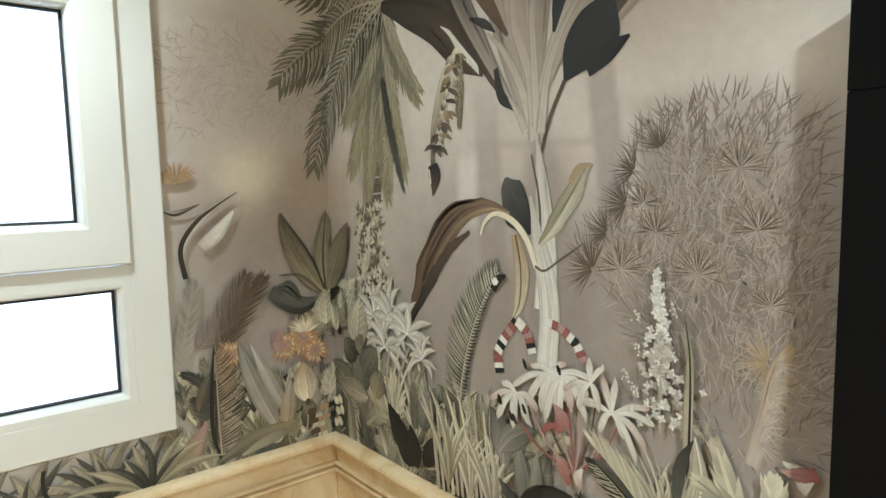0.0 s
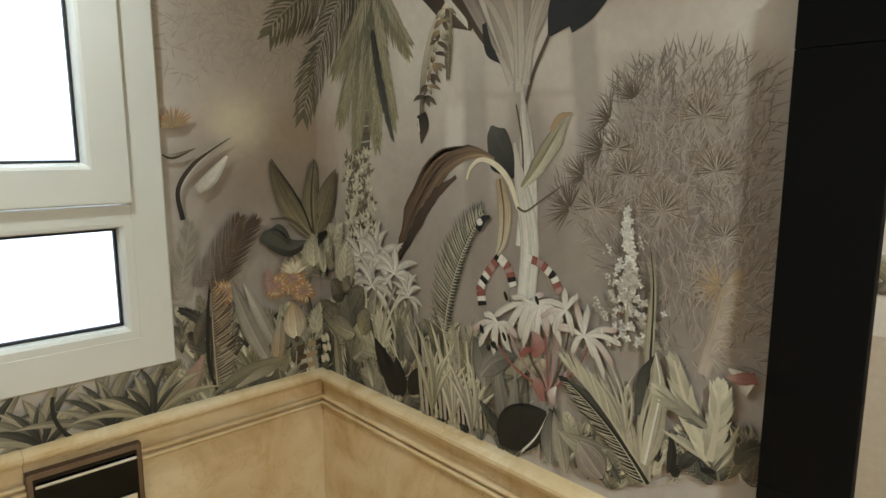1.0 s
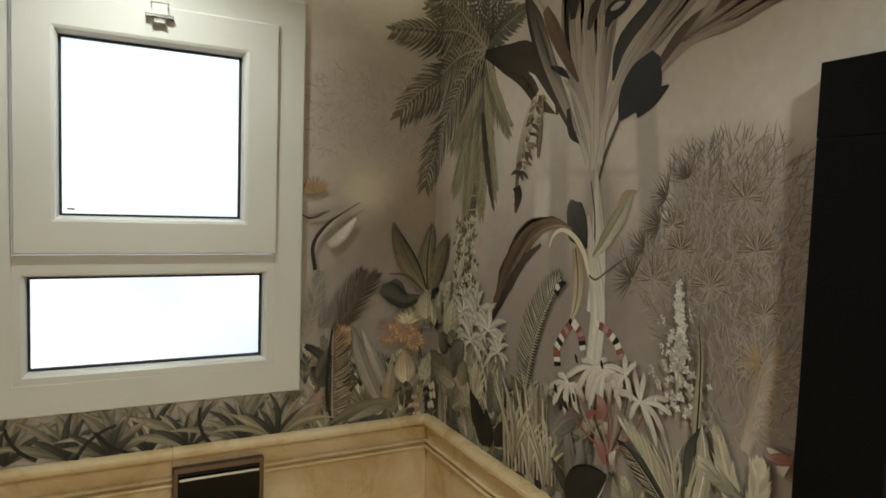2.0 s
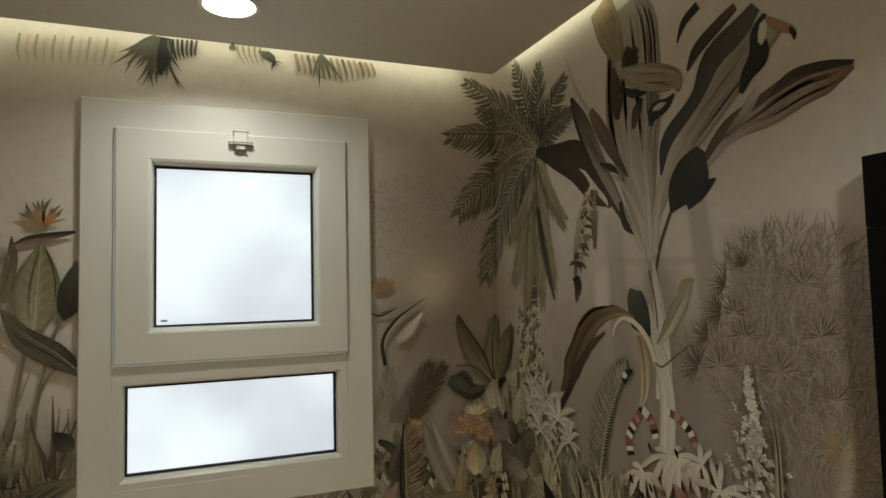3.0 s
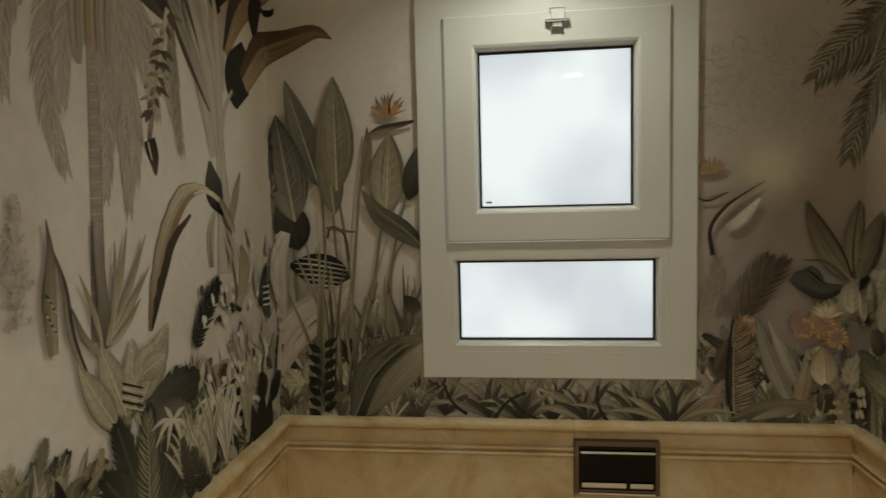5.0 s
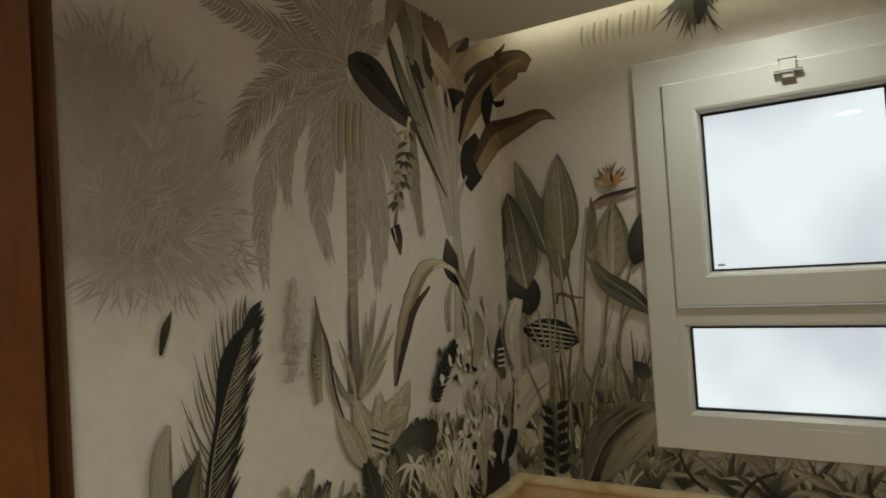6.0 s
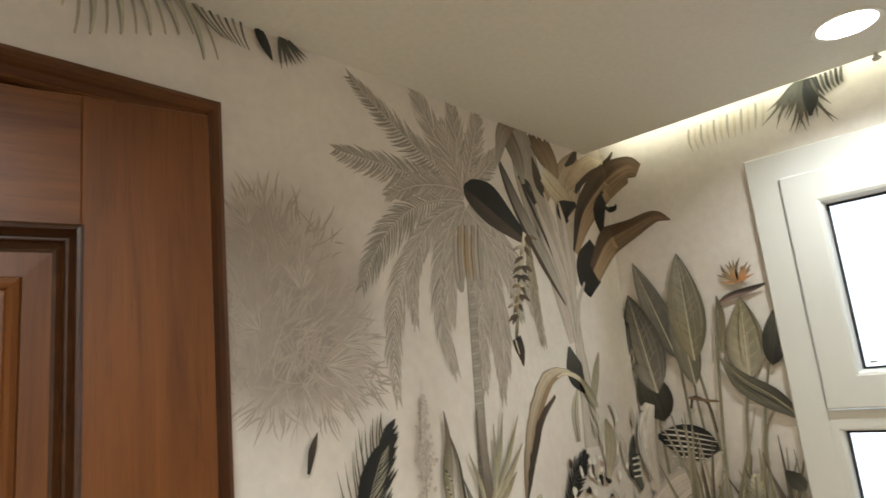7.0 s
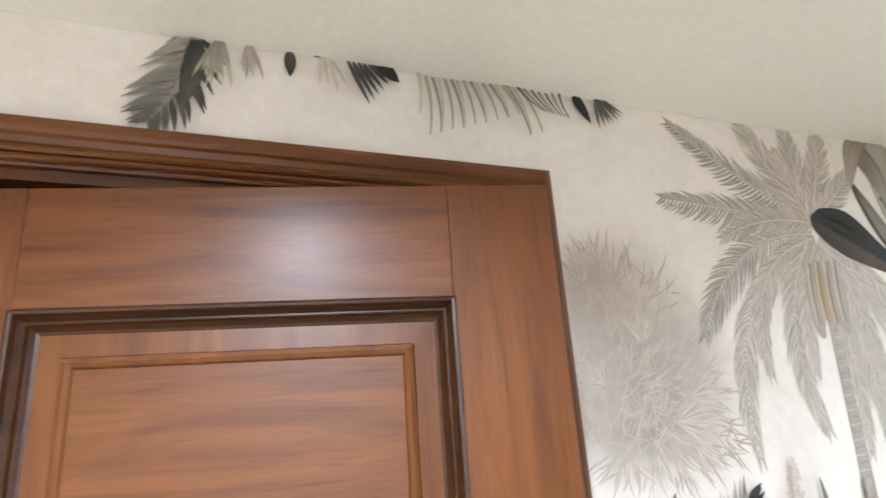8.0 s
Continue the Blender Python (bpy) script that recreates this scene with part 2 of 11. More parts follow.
def wainscot(name, to, runs, joints, label):
    w = thing(name, label, "wainscot", kind="structure")
    for i, (u0, u1, c0, c1) in enumerate(runs):
        part("cap_moulding", cap_run("cap", CAP, u0, u1, MARBLE, to, c0, c1), w)
    for u0, u1 in zip(joints, joints[1:]):
        lo, hi = to(u0 + 0.0006, 0.0, 0.0), to(u1 - 0.0006, 0.738, 0.014)
        part("marble_slab", box("slab", [min(p) for p in zip(lo, hi)], [max(p) for p in zip(lo, hi)], MARBLE, 0.001, 1), w)
    return w


wainscot("wainscot_north", on_b, ((XC, 0.1575, True, False), (0.1585, XA, False, True)), (XC + 0.014, 0.158, XA - 0.014), "cream marble wainscot with moulded cap under the window")
wainscot("wainscot_east", on_a, ((YD, 0.30, True, False), (0.301, YB, False, True)), (YD, -1.1, -0.4, 0.30, 1.02, YB), "cream marble wainscot with moulded cap on the mirror wall")
wainscot("wainscot_west", on_c, ((0.62, YB, False, True),), (0.62, 1.2, YB), "cream marble wainscot with moulded cap on the door wall")

# window
win = thing("window_1", "white plastic window with top-hung sash over a fixed pane", "window", kind="structure")
F = 0.022
part("window_frame", sweep("window_frame", WIN, [(0, -0.05), (0, F - 0.004), (0.004, F), (0.0905, F), (0.092, F - 0.0015), (0.092, -0.05)], UPVC, on_b), win)
part("transom", box("transom", on_b(-0.253, 1.405, F - 0.001), on_b(0.460, 1.462, -0.05), UPVC, 0.002), win)
sash = part("sash", sweep("sash", (-0.249, 1.466, 0.464, 2.191), [(0.003, -0.02), (0.0, F - 0.002), (0.0, F + 0.009), (0.004, F + 0.013), (0.092, F + 0.013), (0.100, F + 0.009), (0.105, F - 0.004), (0.109, -0.012), (0.109, -0.03)], UPVC, on_b), win, "white top-hung opening sash")
part("gasket", sweep("gasket", (-0.140, 1.575, 0.355, 2.082), [(0, -0.012), (0, -0.004), (0.006, -0.006), (0.006, -0.02), (0, -0.02)], GASKET, on_b), sash, "black rubber gasket")
part("pane", box("pane", on_b(-0.137, 1.578, -0.017), on_b(0.352, 2.079, -0.021), GLASS), sash).visible_shadow = False
fixed = part("fixed_light", sweep("fixed_light", (-0.253, 1.095, 0.460, 1.432), [(0, -0.03), (0, F - 0.0005), (0.020, F - 0.0005), (0.024, F - 0.004), (0.030, F - 0.009), (0.034, -0.012), (0.034, -0.03)], UPVC, on_b), win)
part("gasket", sweep("gasket", (-0.219, 1.129, 0.426, 1.398), [(0, -0.012), (0, -0.004), (0.006, -0.006), (0.006, -0.02), (0, -0.02)], GASKET, on_b), fixed, "black rubber gasket")
part("pane", box("pane", on_b(-0.216, 1.132, -0.017), on_b(0.423, 1.395, -0.021), GLASS), fixed).visible_shadow = False
latch = part("latch", box("latch", on_b(0.095, 2.158, F + 0.012), on_b(0.137, 2.196, F + 0.030), WHITE_PLASTIC, 0.004), win, "small white catch")
part("latch_wing", box("latch_wing", on_b(0.080, 2.154, F + 0.013), on_b(0.152, 2.161, F + 0.034), GREY_PLASTIC, 0.002), latch)
part("latch_knob", box("latch_knob", on_b(0.100, 2.138, F + 0.013), on_b(0.130, 2.155, F + 0.030), GREY_PLASTIC, 0.005), latch)

# door and its casing
door = thing("door_1", "dark walnut panelled door standing ajar in its casing", "door", kind="structure")
CAS = [(-0.085, 0.0), (-0.085, 0.016), (-0.081, 0.022), (-0.072, 0.026), (-0.062, 0.026), (-0.055, 0.022), (-0.051, 0.016), (-0.040, 0.013), (-0.034, 0.016), (-0.031, 0.021), (-0.027, 0.022), (-0.023, 0.018),
       (-0.0215, 0.012), (-0.0195, 0.012), (-0.017, 0.018), (-0.013, 0.019), (-0.010, 0.015), (-0.009, 0.010), (-0.007, 0.010), (-0.004, 0.014), (0.0, 0.012), (0.0, 0.0)]
part("casing", sweep("casing", (DOOR[0], -0.4, DOOR[2], DOOR[3]), CAS, WOOD_Y, on_c, (2,)), door)
for s in (1, 3):
    part("casing", sweep("casing", (DOOR[0], 0.088, DOOR[2], DOOR[3]), CAS, WOOD_V, on_c, (s,)), door)
JAMB = [(0, 0.0), (0.020, 0.0), (0.020, -0.055), (0.034, -0.055), (0.034, -0.085), (0.020, -0.085), (0.020, -T), (0, -T)]
part("jamb", sweep("jamb", DOOR, JAMB, WOOD_V, on_c, (1, 3)), door)
part("jamb_head", sweep("jamb_head", DOOR, JAMB, WOOD_Y, on_c, (2,)), door)
ANGLE, LEAF_W, LEAF_T, LEAF_Z = 12.5, 0.992, 0.042, 2.112
door_leaf = new("leaf")
door_leaf.parent = door
door_leaf.matrix_basis = Matrix.Translation((XC - 0.008, -0.94, 0.008)) @ Matrix.Rotation(radians(90 - ANGLE), 4, "Z")
tagged(door_leaf, "walnut leaf with raised panels")
ST = 0.174


def leaf_box(name, u0, v0, u1, v1, d0, d1, mat):
    return part(name, box(name, (u0, -d1, v0), (u1, -d0, v1), mat, 0.0015, 1), door_leaf)


def on_leaf(u, v, h):
    return (u, -h, v)


leaf_box("stile", 0, 0, ST, LEAF_Z, -LEAF_T, 0, WOOD_V)
leaf_box("stile", LEAF_W - ST, 0, LEAF_W, LEAF_Z, -LEAF_T, 0, WOOD_V)
for v0, v1 in ((0, 0.24), (0.86, 1.02), (1.919, LEAF_Z)):
    leaf_box("rail", ST, v0, LEAF_W - ST, v1, -LEAF_T, -0.0005, WOOD_H)
MOULD = [(-0.003, -0.004), (-0.003, 0.003), (0.001, 0.006), (0.005, 0.005), (0.008, -0.006), (0.013, -0.014), (0.016, -0.014), (0.018, -0.013), (0.020, -0.020), (0.026, -0.028), (0.031, -0.030), (0.031, -0.038), (-0.003, -0.038)]
RAISE = [(0.0, -0.038), (0.0, -0.030), (0.034, -0.029), (0.037, -0.022), (0.044, -0.019), (0.050, -0.023), (0.053, -0.028), (0.053, -0.038)]
for v0, v1 in ((0.24, 0.86), (1.02, 1.919)):
    r = (ST, v0, LEAF_W - ST, v1)
    part("panel_moulding", sweep("panel_moulding", r, MOULD, WOOD_DARK, on_leaf), door_leaf, "darker walnut panel moulding")
    q = (ST + 0.03, v0 + 0.03, LEAF_W - ST - 0.03, v1 - 0.03)
    part("panel_border", sweep("panel_border", q, RAISE, WOOD_V, on_leaf), door_leaf)
    leaf_box("panel_field", q[0] + 0.052, q[1] + 0.052, q[2] - 0.052, q[3] - 0.052, -0.038, -0.027, WOOD_H)

# mirror in a black frame
mirror = thing("framed_mirror", "tall wall mirror in a wide black lacquer frame", "mirror", (XA, -0.06, 1.40))
ME_ = (-0.462, 0.93, 0.342, 1.882)
RW = 0.137


def mirror_part(name, u0, v0, u1, v1, h0, h1, mat, bevel=0.002):
    lo, hi = on_a(u0, v0, h0), on_a(u1, v1, h1)
    me = box(name, [min(p) - q for p, q in zip(zip(lo, hi), mirror.location)], [max(p) - q for p, q in zip(zip(lo, hi), mirror.location)], mat, bevel)
    return part(name, me, mirror)


mirror_part("rail", ME_[0], ME_[3] - 0.12, ME_[2], ME_[3], 0.0, 0.052, LACQUER)
mirror_part("rail", ME_[0], ME_[1], ME_[2], ME_[1] + 0.12, 0.0, 0.052, LACQUER)
mirror_part("stile", ME_[0], ME_[1] + 0.1205, ME_[0] + RW, ME_[3] - 0.1205, 0.0, 0.051, LACQUER)
mirror_part("stile", ME_[2] - RW, ME_[1] + 0.1205, ME_[2], ME_[3] - 0.1205, 0.0, 0.051, LACQUER)
mirror_part("mirror_glass", ME_[0] + RW - 0.004, ME_[1] + 0.117, ME_[2] - RW + 0.004, ME_[3] - 0.117, 0.002, 0.040, MIRROR, 0)

# flush plate
plate = thing("flush_plate", "chrome dual flush plate set in the marble wainscot", "flush plate", (0.296, YB - 0.014, 0.708))


def plate_part(name, u0, v0, u1, v1, h0, h1, mat, parent=None, bevel=0.003, label=""):
    return part(name, box(name, (u0, -h1, v0), (u1, -h0, v1), mat, bevel), parent or plate, label)


# chrome with the dark reflections of the room put into its base colour
plate_part("base_plate", -0.138, -0.092, 0.138, 0.092, 0.0, 0.026, material("dark_reflection_chrome", (0.16, 0.125, 0.11), 0.12, 1.0))
plate_part("recess", -0.124, -0.074, 0.124, 0.074, 0.0262, 0.028, material("black_chrome", (0.02, 0.02, 0.02), 0.08, 1.0), None, 0.0008, "dark glossy recess")
plate_part("flush_button", -0.116, -0.064, 0.030, -0.046, 0.0275, 0.036, CHROME, None, 0.004, "chrome flush button")
plate_part("flush_button", 0.040, -0.064, 0.116, -0.046, 0.0275, 0.036, CHROME, None, 0.004, "chrome flush button")
plate_part("lip", -0.122, 0.052, 0.122, 0.062, 0.0285, 0.038, CHROME, None, 0.0045, "rounded chrome lip")
plate_part("lip", -0.124, -0.090, 0.124, -0.083, 0.0262, 0.031, CHROME, None, 0.002)

# switch plate on the door wall
switch = thing("switch_plate", "white plastic switch plate on the door wall", "switch", (XC, 0.512, 1.098))
part("cover", box("cover", (0.0, -0.045, -0.043), (0.011, 0.045, 0.043), WHITE_PLASTIC, 0.004, 3), switch)
part("rocker", box("rocker", (0.0112, -0.024, -0.026), (0.0150, 0.024, 0.026), WHITE_PLASTIC, 0.002), switch)

# downlights
for lx, ly, watts in LAMPS:
    dl = thing("downlight", "round recessed LED downlight in the white ceiling", "downlight", (lx, ly, Z_CEIL), group="ceiling downlights")
    n = 40
    prof = [(0.066, 0.0), (0.070, -0.004), (0.080, -0.004), (0.084, 0.0)]
    verts = [(r * math.cos(a * math.tau / n), r * math.sin(a * math.tau / n), z) for r, z in prof for a in range(n)]
    faces = [(k * n + i, k * n + (i + 1) % n, (k + 1) * n + (i + 1) % n, (k + 1) * n + i) for k in range(3) for i in range(n)]
    part("trim_ring", mesh("trim_ring", verts, faces, WHITE_PLASTIC), dl)
    part("diffuser", disc("diffuser", 0, 0, -0.003, 0.066, 0.002, LED), dl, "glowing diffuser")
led = thing("led_strip", "warm LED strip hidden in the ceiling cove", "led strip", (0.06, 1.655, Z_CEIL + 0.03))
part("strip", box("strip", (-0.85, -0.008, 0.0), (0.90, 0.006, 0.006), STRIP), led)
part("strip", box("strip", (0.905, -1.40, 0.0), (0.919, -0.02, 0.006), STRIP), led)

# sticker on the pane and a small peg at the ceiling edge
part("sticker", box("sticker", on_b(-0.122, 1.590, -0.012), on_b(-0.102, 1.597, -0.0165), GREY_PLASTIC), sash, "tiny grey maker's sticker")
peg = thing("ceiling_peg", "small white plastic peg at the ceiling edge", "peg", (0.085, 1.650, Z_CEIL))
pv = [(r * math.cos(a * math.tau / 16), r * math.sin(a * math.tau / 16), z) for r, z in ((0.006, 0.0), (0.006, -0.012), (0.011, -0.014), (0.011, -0.020), (0.006, -0.024)) for a in range(16)]
part("peg_head", mesh("peg_head", pv, [(k * 16 + i, k * 16 + (i + 1) % 16, (k + 1) * 16 + (i + 1) % 16, (k + 1) * 16 + i) for k in range(4) for i in range(16)] + [tuple(range(64, 80))], WHITE_PLASTIC), peg)

# ---- mural wallpaper: one sheet folded round three walls; s runs along the walls from door side to mirror side ----
INK = {}
for key, r, g, b in (("paper", 227, 220, 212), ("cream", 222, 211, 186), ("white", 222, 218, 208), ("haze", 174, 162, 150), ("mist", 198, 187, 176), ("dusk", 134, 123, 115),
                     ("brown", 124, 101, 78), ("umber", 82, 64, 48), ("tan", 166, 143, 110), ("dark", 33, 32, 28), ("black", 15, 15, 15), ("slate", 84, 83, 74), ("taupe", 160, 152, 139),
                     ("green", 118, 113, 95), ("olive", 140, 132, 103), ("sage", 167, 159, 139), ("pale", 194, 188, 164), ("grey", 142, 137, 127), ("orange", 182, 130, 82),
                     ("rust", 178, 106, 76), ("red", 142, 86, 78), ("stone", 190, 182, 170), ("bark", 96, 84, 68), ("rose", 166, 136, 128), ("palm", 167, 158, 147)):
    INK[key] = np.array([((c / 255 + 0.055) / 1.055) ** 2.4 for c in (r, g, b)])
rng = np.random.default_rng(7)


def fold(s, v, h):
    """A place on the sheet, h above it, folded into the room's corners."""
    if s > XA:
        return (XA - h, YB - (s - XA), v)
    if s < XC:
        return (XC + h, YB - (XC - s), v)
    return (s, YB - h, v)


def kept(s, v):
    """Is the sheet uncovered here (not over the window, the door or the marble)?"""
    if v < 0.855 or v > (2.4495 if s < XC else 2.615):
        return False
    if WIN[0] + 0.03 < s < WIN[2] - 0.03 and WIN[1] + 0.03 < v < WIN[3] - 0.03:
        return False
    if s < XC and v < DOOR[3] + 0.08 and YB - (XC - s) < DOOR[2] + 0.08:
        return False
    return s < XA + YB - YD and s > XC - (YB - YD)


class Sheet:
    """Collects the printed strokes of one motif; each stroke lies a hair above the last."""
    height = 0.0006

    def __init__(self, name, label):
        self.name, self.label, self.verts, self.faces, self.inks = name, label, [], [], []

    def add(self, points, inks, faces):
        Sheet.height += 1.5e-6
        k, h = len(self.verts), Sheet.height
        pts = [(float(p[0]), float(p[1])) for p in points]
        self.verts += [fold(a, b, h) for a, b in pts]
        self.inks.append(np.asarray(inks, float).reshape(-1, 3))
        for f in faces:
            if kept(sum(pts[i][0] for i in f) / len(f), sum(pts[i][1] for i in f) / len(f)):
                self.faces.append(tuple(k + i for i in f))

    def done(self, parent):
        me = bpy.data.meshes.new(self.name)
        me.from_pydata(self.verts, [], self.faces)
        data = me.color_attributes.new("ink", "FLOAT_COLOR", "POINT").data
        inks = np.concatenate(self.inks)
        data.foreach_set("color", np.c_[inks, np.ones(len(inks))].ravel())
        me.materials.append(PAPER)
        return part(self.name, me, parent, self.label)


motifs = []


def motif(name, label):
    motifs.append(Sheet(name, label))


def tint(ink, amount=0.0):
    c = INK[ink] if isinstance(ink, str) else ink
    return np.clip(c * (1 + amount), 0.004, 0.9)


def mix(a, b, f):
    return tint(a) * (1 - f) + tint(b) * f


def curve(p0, p1, bend, n):
    p0, p1 = np.array(p0), np.array(p1)
    d = p1 - p0
    c = (p0 + p1) / 2 + np.array((-d[1], d[0])) * bend
    t = np.linspace(0, 1, n)[:, None]
    return (1 - t) ** 2 * p0 + 2 * t * (1 - t) * c + t * t * p1


def sides(pts):
    d = np.gradient(pts, axis=0)
    d /= np.linalg.norm(d, axis=1)[:, None] + 1e-9
    return d, np.c_[-d[:, 1], d[:, 0]]


def ribbon(pts, half, inks):
    if len(pts) < 2:
        return
    _, nrm = sides(pts)
    n = len(pts)
    w = np.broadcast_to(np.asarray(half, float), (n,))[:, None]
    motifs[-1].add(np.r_[pts - nrm * w, pts + nrm * w], np.r_[inks, inks], [(i, i + 1, n + i + 1, n + i) for i in range(n - 1)])


def stalk(p0, p1, w0, w1, ink, bend=0.0, tip=None, n=9):
    t = np.linspace(0, 1, n)
    inks = [mix(ink, tip or ink, f) * (1 + 0.10 * rng.uniform(-1, 1)) for f in t]
    ribbon(curve(p0, p1, bend, n), (w0 + (w1 - w0) * t) / 2, inks)
    if w0 > 0.012:
        p = curve(p0, p1, bend, n)
        _, nrm = sides(p)
        ribbon(p - nrm * (w0 * 0.22), w0 * 0.10, [c * 1.25 for c in inks])
        ribbon(p + nrm * (w0 * 0.36), w0 * 0.09, [c * 0.72 for c in inks])


def leaf(p0, p1, w, ink, tip=None, bend=0.0, veins=0, rag=0.0, peak=0.42, rib=None, split=0.16, n=15):
    """A blade in two halves with a midrib; rag tears its edge."""
    t = np.linspace(0, 1, n)
    pts = curve(p0, p1, bend, n)
    _, nrm = sides(pts)
    k = math.log(0.5) / math.log(peak)
    shape = np.sin(math.pi * np.clip(t, 0.001, 1) ** k) ** 0.85 * w / 2
    tones = np.array([mix(ink, tip or ink, f) for f in t])
    for side, shade in ((-1, 1 - split), (1, 1 + split)):
        edge = shape * (1 + rag * rng.uniform(-1, 1, n))
        rows = np.r_[pts, pts + side * nrm * (edge * 0.55)[:, None], pts + side * nrm * edge[:, None]]
        wob = 1 + 0.10 * rng.uniform(-1, 1, (n, 1))
        motifs[-1].add(rows, np.clip(np.r_[tones * shade * 0.92, tones * shade * wob, tones * shade * 0.62], 0.004, 0.9),
                       [(r * n + i, r * n + i + 1, (r + 1) * n + i + 1, (r + 1) * n + i) for r in (0, 1) for i in range(n - 1)])
    for j in range(veins):
        f = 0.10 + 0.8 * j / max(1, veins - 1)
        i = int(f * (n - 1))
        d = pts[min(i + 1, n - 1)] - pts[i]
        d /= np.linalg.norm(d) + 1e-9
        for side in (-1, 1):
            q = pts[i] + side * nrm[i] * shape[i] * 0.86 + d * shape[i] * 0.75
            ribbon(curve(pts[i], q, -0.12 * side, 4), [w * 0.012, w * 0.010, w * 0.007, 0.0002], [tones[i] * (0.70 if j % 2 else 1.32)] * 4)
    floor_h = Sheet.height
    for j in range(14 if w > 0.04 else 6 if w > 0.02 else 0):
        Sheet.height = floor_h
        side, a, off = (-1, 1)[j % 2], int(rng.integers(1, n // 2)), rng.uniform(0.08, 0.9)
        b = min(n - 1, a + int(rng.integers(n // 3, n)))
        ribbon(pts[a:b] + side * nrm[a:b] * (shape * off)[a:b, None], w * 0.010, np.clip(tones[a:b] * rng.choice((0.76, 0.88, 1.14, 1.26)), 0.004, 0.9))
    if w > 0.016:
        ribbon(pts, np.linspace(w * 0.028, 0.0003, n), [tint(rib) if rib else c * 1.45 for c in tones])


def frond(p0, p1, size, count, ink, tip=None, bend=0.0, lean=48, w=0.0035, left=1.0, right=1.0, droop=0.0, inkl=None):
    """A feather-palm frond: a rib with leaflets down both sides."""
    pts = curve(p0, p1, bend, count)
    d, nrm = sides(pts)
    floor_h = Sheet.height
    for i in range(count):
        f = i / (count - 1)
        size_here = size * (0.35 + 0.65 * math.sin(math.pi * min(1, 0.12 + 0.9 * f)) ** 0.7) * rng.uniform(0.88, 1.1)
        for side, gain, tone in ((-1, right, ink), (1, left, inkl or ink)):
            if gain <= 0:
                continue
            Sheet.height = floor_h + 1.5e-6 * (2 * (i % 4) + (side > 0))
            a = radians(lean * (1.15 - 0.45 * f) + rng.uniform(-5, 5))
            way = d[i] * math.cos(a) + side * nrm[i] * math.sin(a)
            q = pts[i] + way * size_here * gain + np.array((0, -droop * size_here))
            c = mix(tone, tip or tone, f) * rng.uniform(0.78, 1.2)
            ribbon(curve(pts[i], q, 0.08 * side + droop * 0.2 * side, 4), np.array((0.55, 1.0, 0.75, 0.08)) * w / 2 * 1.3, [c * 0.9, c, c * 1.06, c * 1.1])
    Sheet.height = floor_h + 1.5e-5
    ribbon(pts, np.linspace(w * 0.8, w * 0.25, count), [mix(ink, tip or ink, 0.3) * 1.15] * count)


def fan(c, r, a0, a1, count, ink, w=0.004, tip=None, inner=0.05, curl=0.06):
    """Blades that spread from one place, angles from straight right, counter-clockwise."""
    floor_h = Sheet.height
    for i in range(count):
        Sheet.height = floor_h + 1.5e-6 * (i % 6)
        a = radians(a0 + (a1 - a0) * (i + rng.uniform(-0.3, 0.3)) / max(1, count - 1))
        way, rr = np.array((math.cos(a), math.sin(a))), r * rng.uniform(0.72, 1.08)
        p = np.array(c) + way * r * inner
        t = tint(ink) * rng.uniform(0.82, 1.16)
        ribbon(curve(p, np.array(c) + way * rr, curl * rng.uniform(-1.5, 1.5), 5), np.array((0.5, 1.0, 0.9, 0.6, 0.06)) * w / 2, [t * 0.85, t, t, mix(t, tip or t, 0.6), mix(t, tip or t, 1.0)])


def grass(p, r, count, spread, ink, w, tip=None, aim=90):
    for i in range(count):
        a = radians(aim + spread * (2 * (i + rng.uniform(-0.3, 0.3)) / max(1, count - 1) - 1))
        rr = r * rng.uniform(0.6, 1.05)
        q = np.array(p) + rr * np.array((math.cos(a), math.sin(a)))
        leaf(p, q, w * rng.uniform(0.7, 1.2), tint(ink, rng.uniform(-0.25, 0.25)), tip, (0.18 if math.cos(a) > 0 else -0.18) * rng.uniform(0.4, 1.5), peak=0.45, n=8, split=0.22)


def lily(c, r, count, a0, a1, ink="white"):
    """Long white petals that fall open from one throat."""
    for i in range(count):
        a = radians(a0 + (a1 - a0) * (i + rng.uniform(-0.25, 0.25)) / max(1, count - 1))
        rr = r * rng.uniform(0.7, 1.1)
        q = np.array(c) + rr * np.array((math.cos(a), math.sin(a)))
        leaf(c, q, r * 0.22, tint(ink, rng.uniform(-0.35, 0.0)), "stone", (0.34 if math.cos(a) > 0 else -0.34) * rng.uniform(0.5, 1.3), peak=0.5, n=9, split=0.10)


def spike(p0, p1, w, count, ink="white"):
    """A flower spike: small four-petalled blossoms up a stem."""
    stalk(p0, p1, 0.005, 0.002, "sage")
    p0, p1 = np.array(p0), np.array(p1)
    for i in range(count):
        f = rng.uniform(0, 1) ** 0.8
        c = p0 + (p1 - p0) * f + np.array((rng.normal(0, 0.28) * w * (1.05 - f), rng.normal(0, w * 0.05)))
        r, turn = w * rng.uniform(0.055, 0.095), rng.uniform(0, 90)
        floor_h = Sheet.height
        for k in range(4):
            Sheet.height = floor_h
            a = radians(turn + 90 * k)
            ribbon(np.array([c, c + 0.5 * r * np.array((math.cos(a), math.sin(a))), c + r * np.array((math.cos(a), math.sin(a)))]), [r * 0.08, r * 0.38, r * 0.06], [tint(ink, rng.uniform(-0.3, 0.1))] * 3)


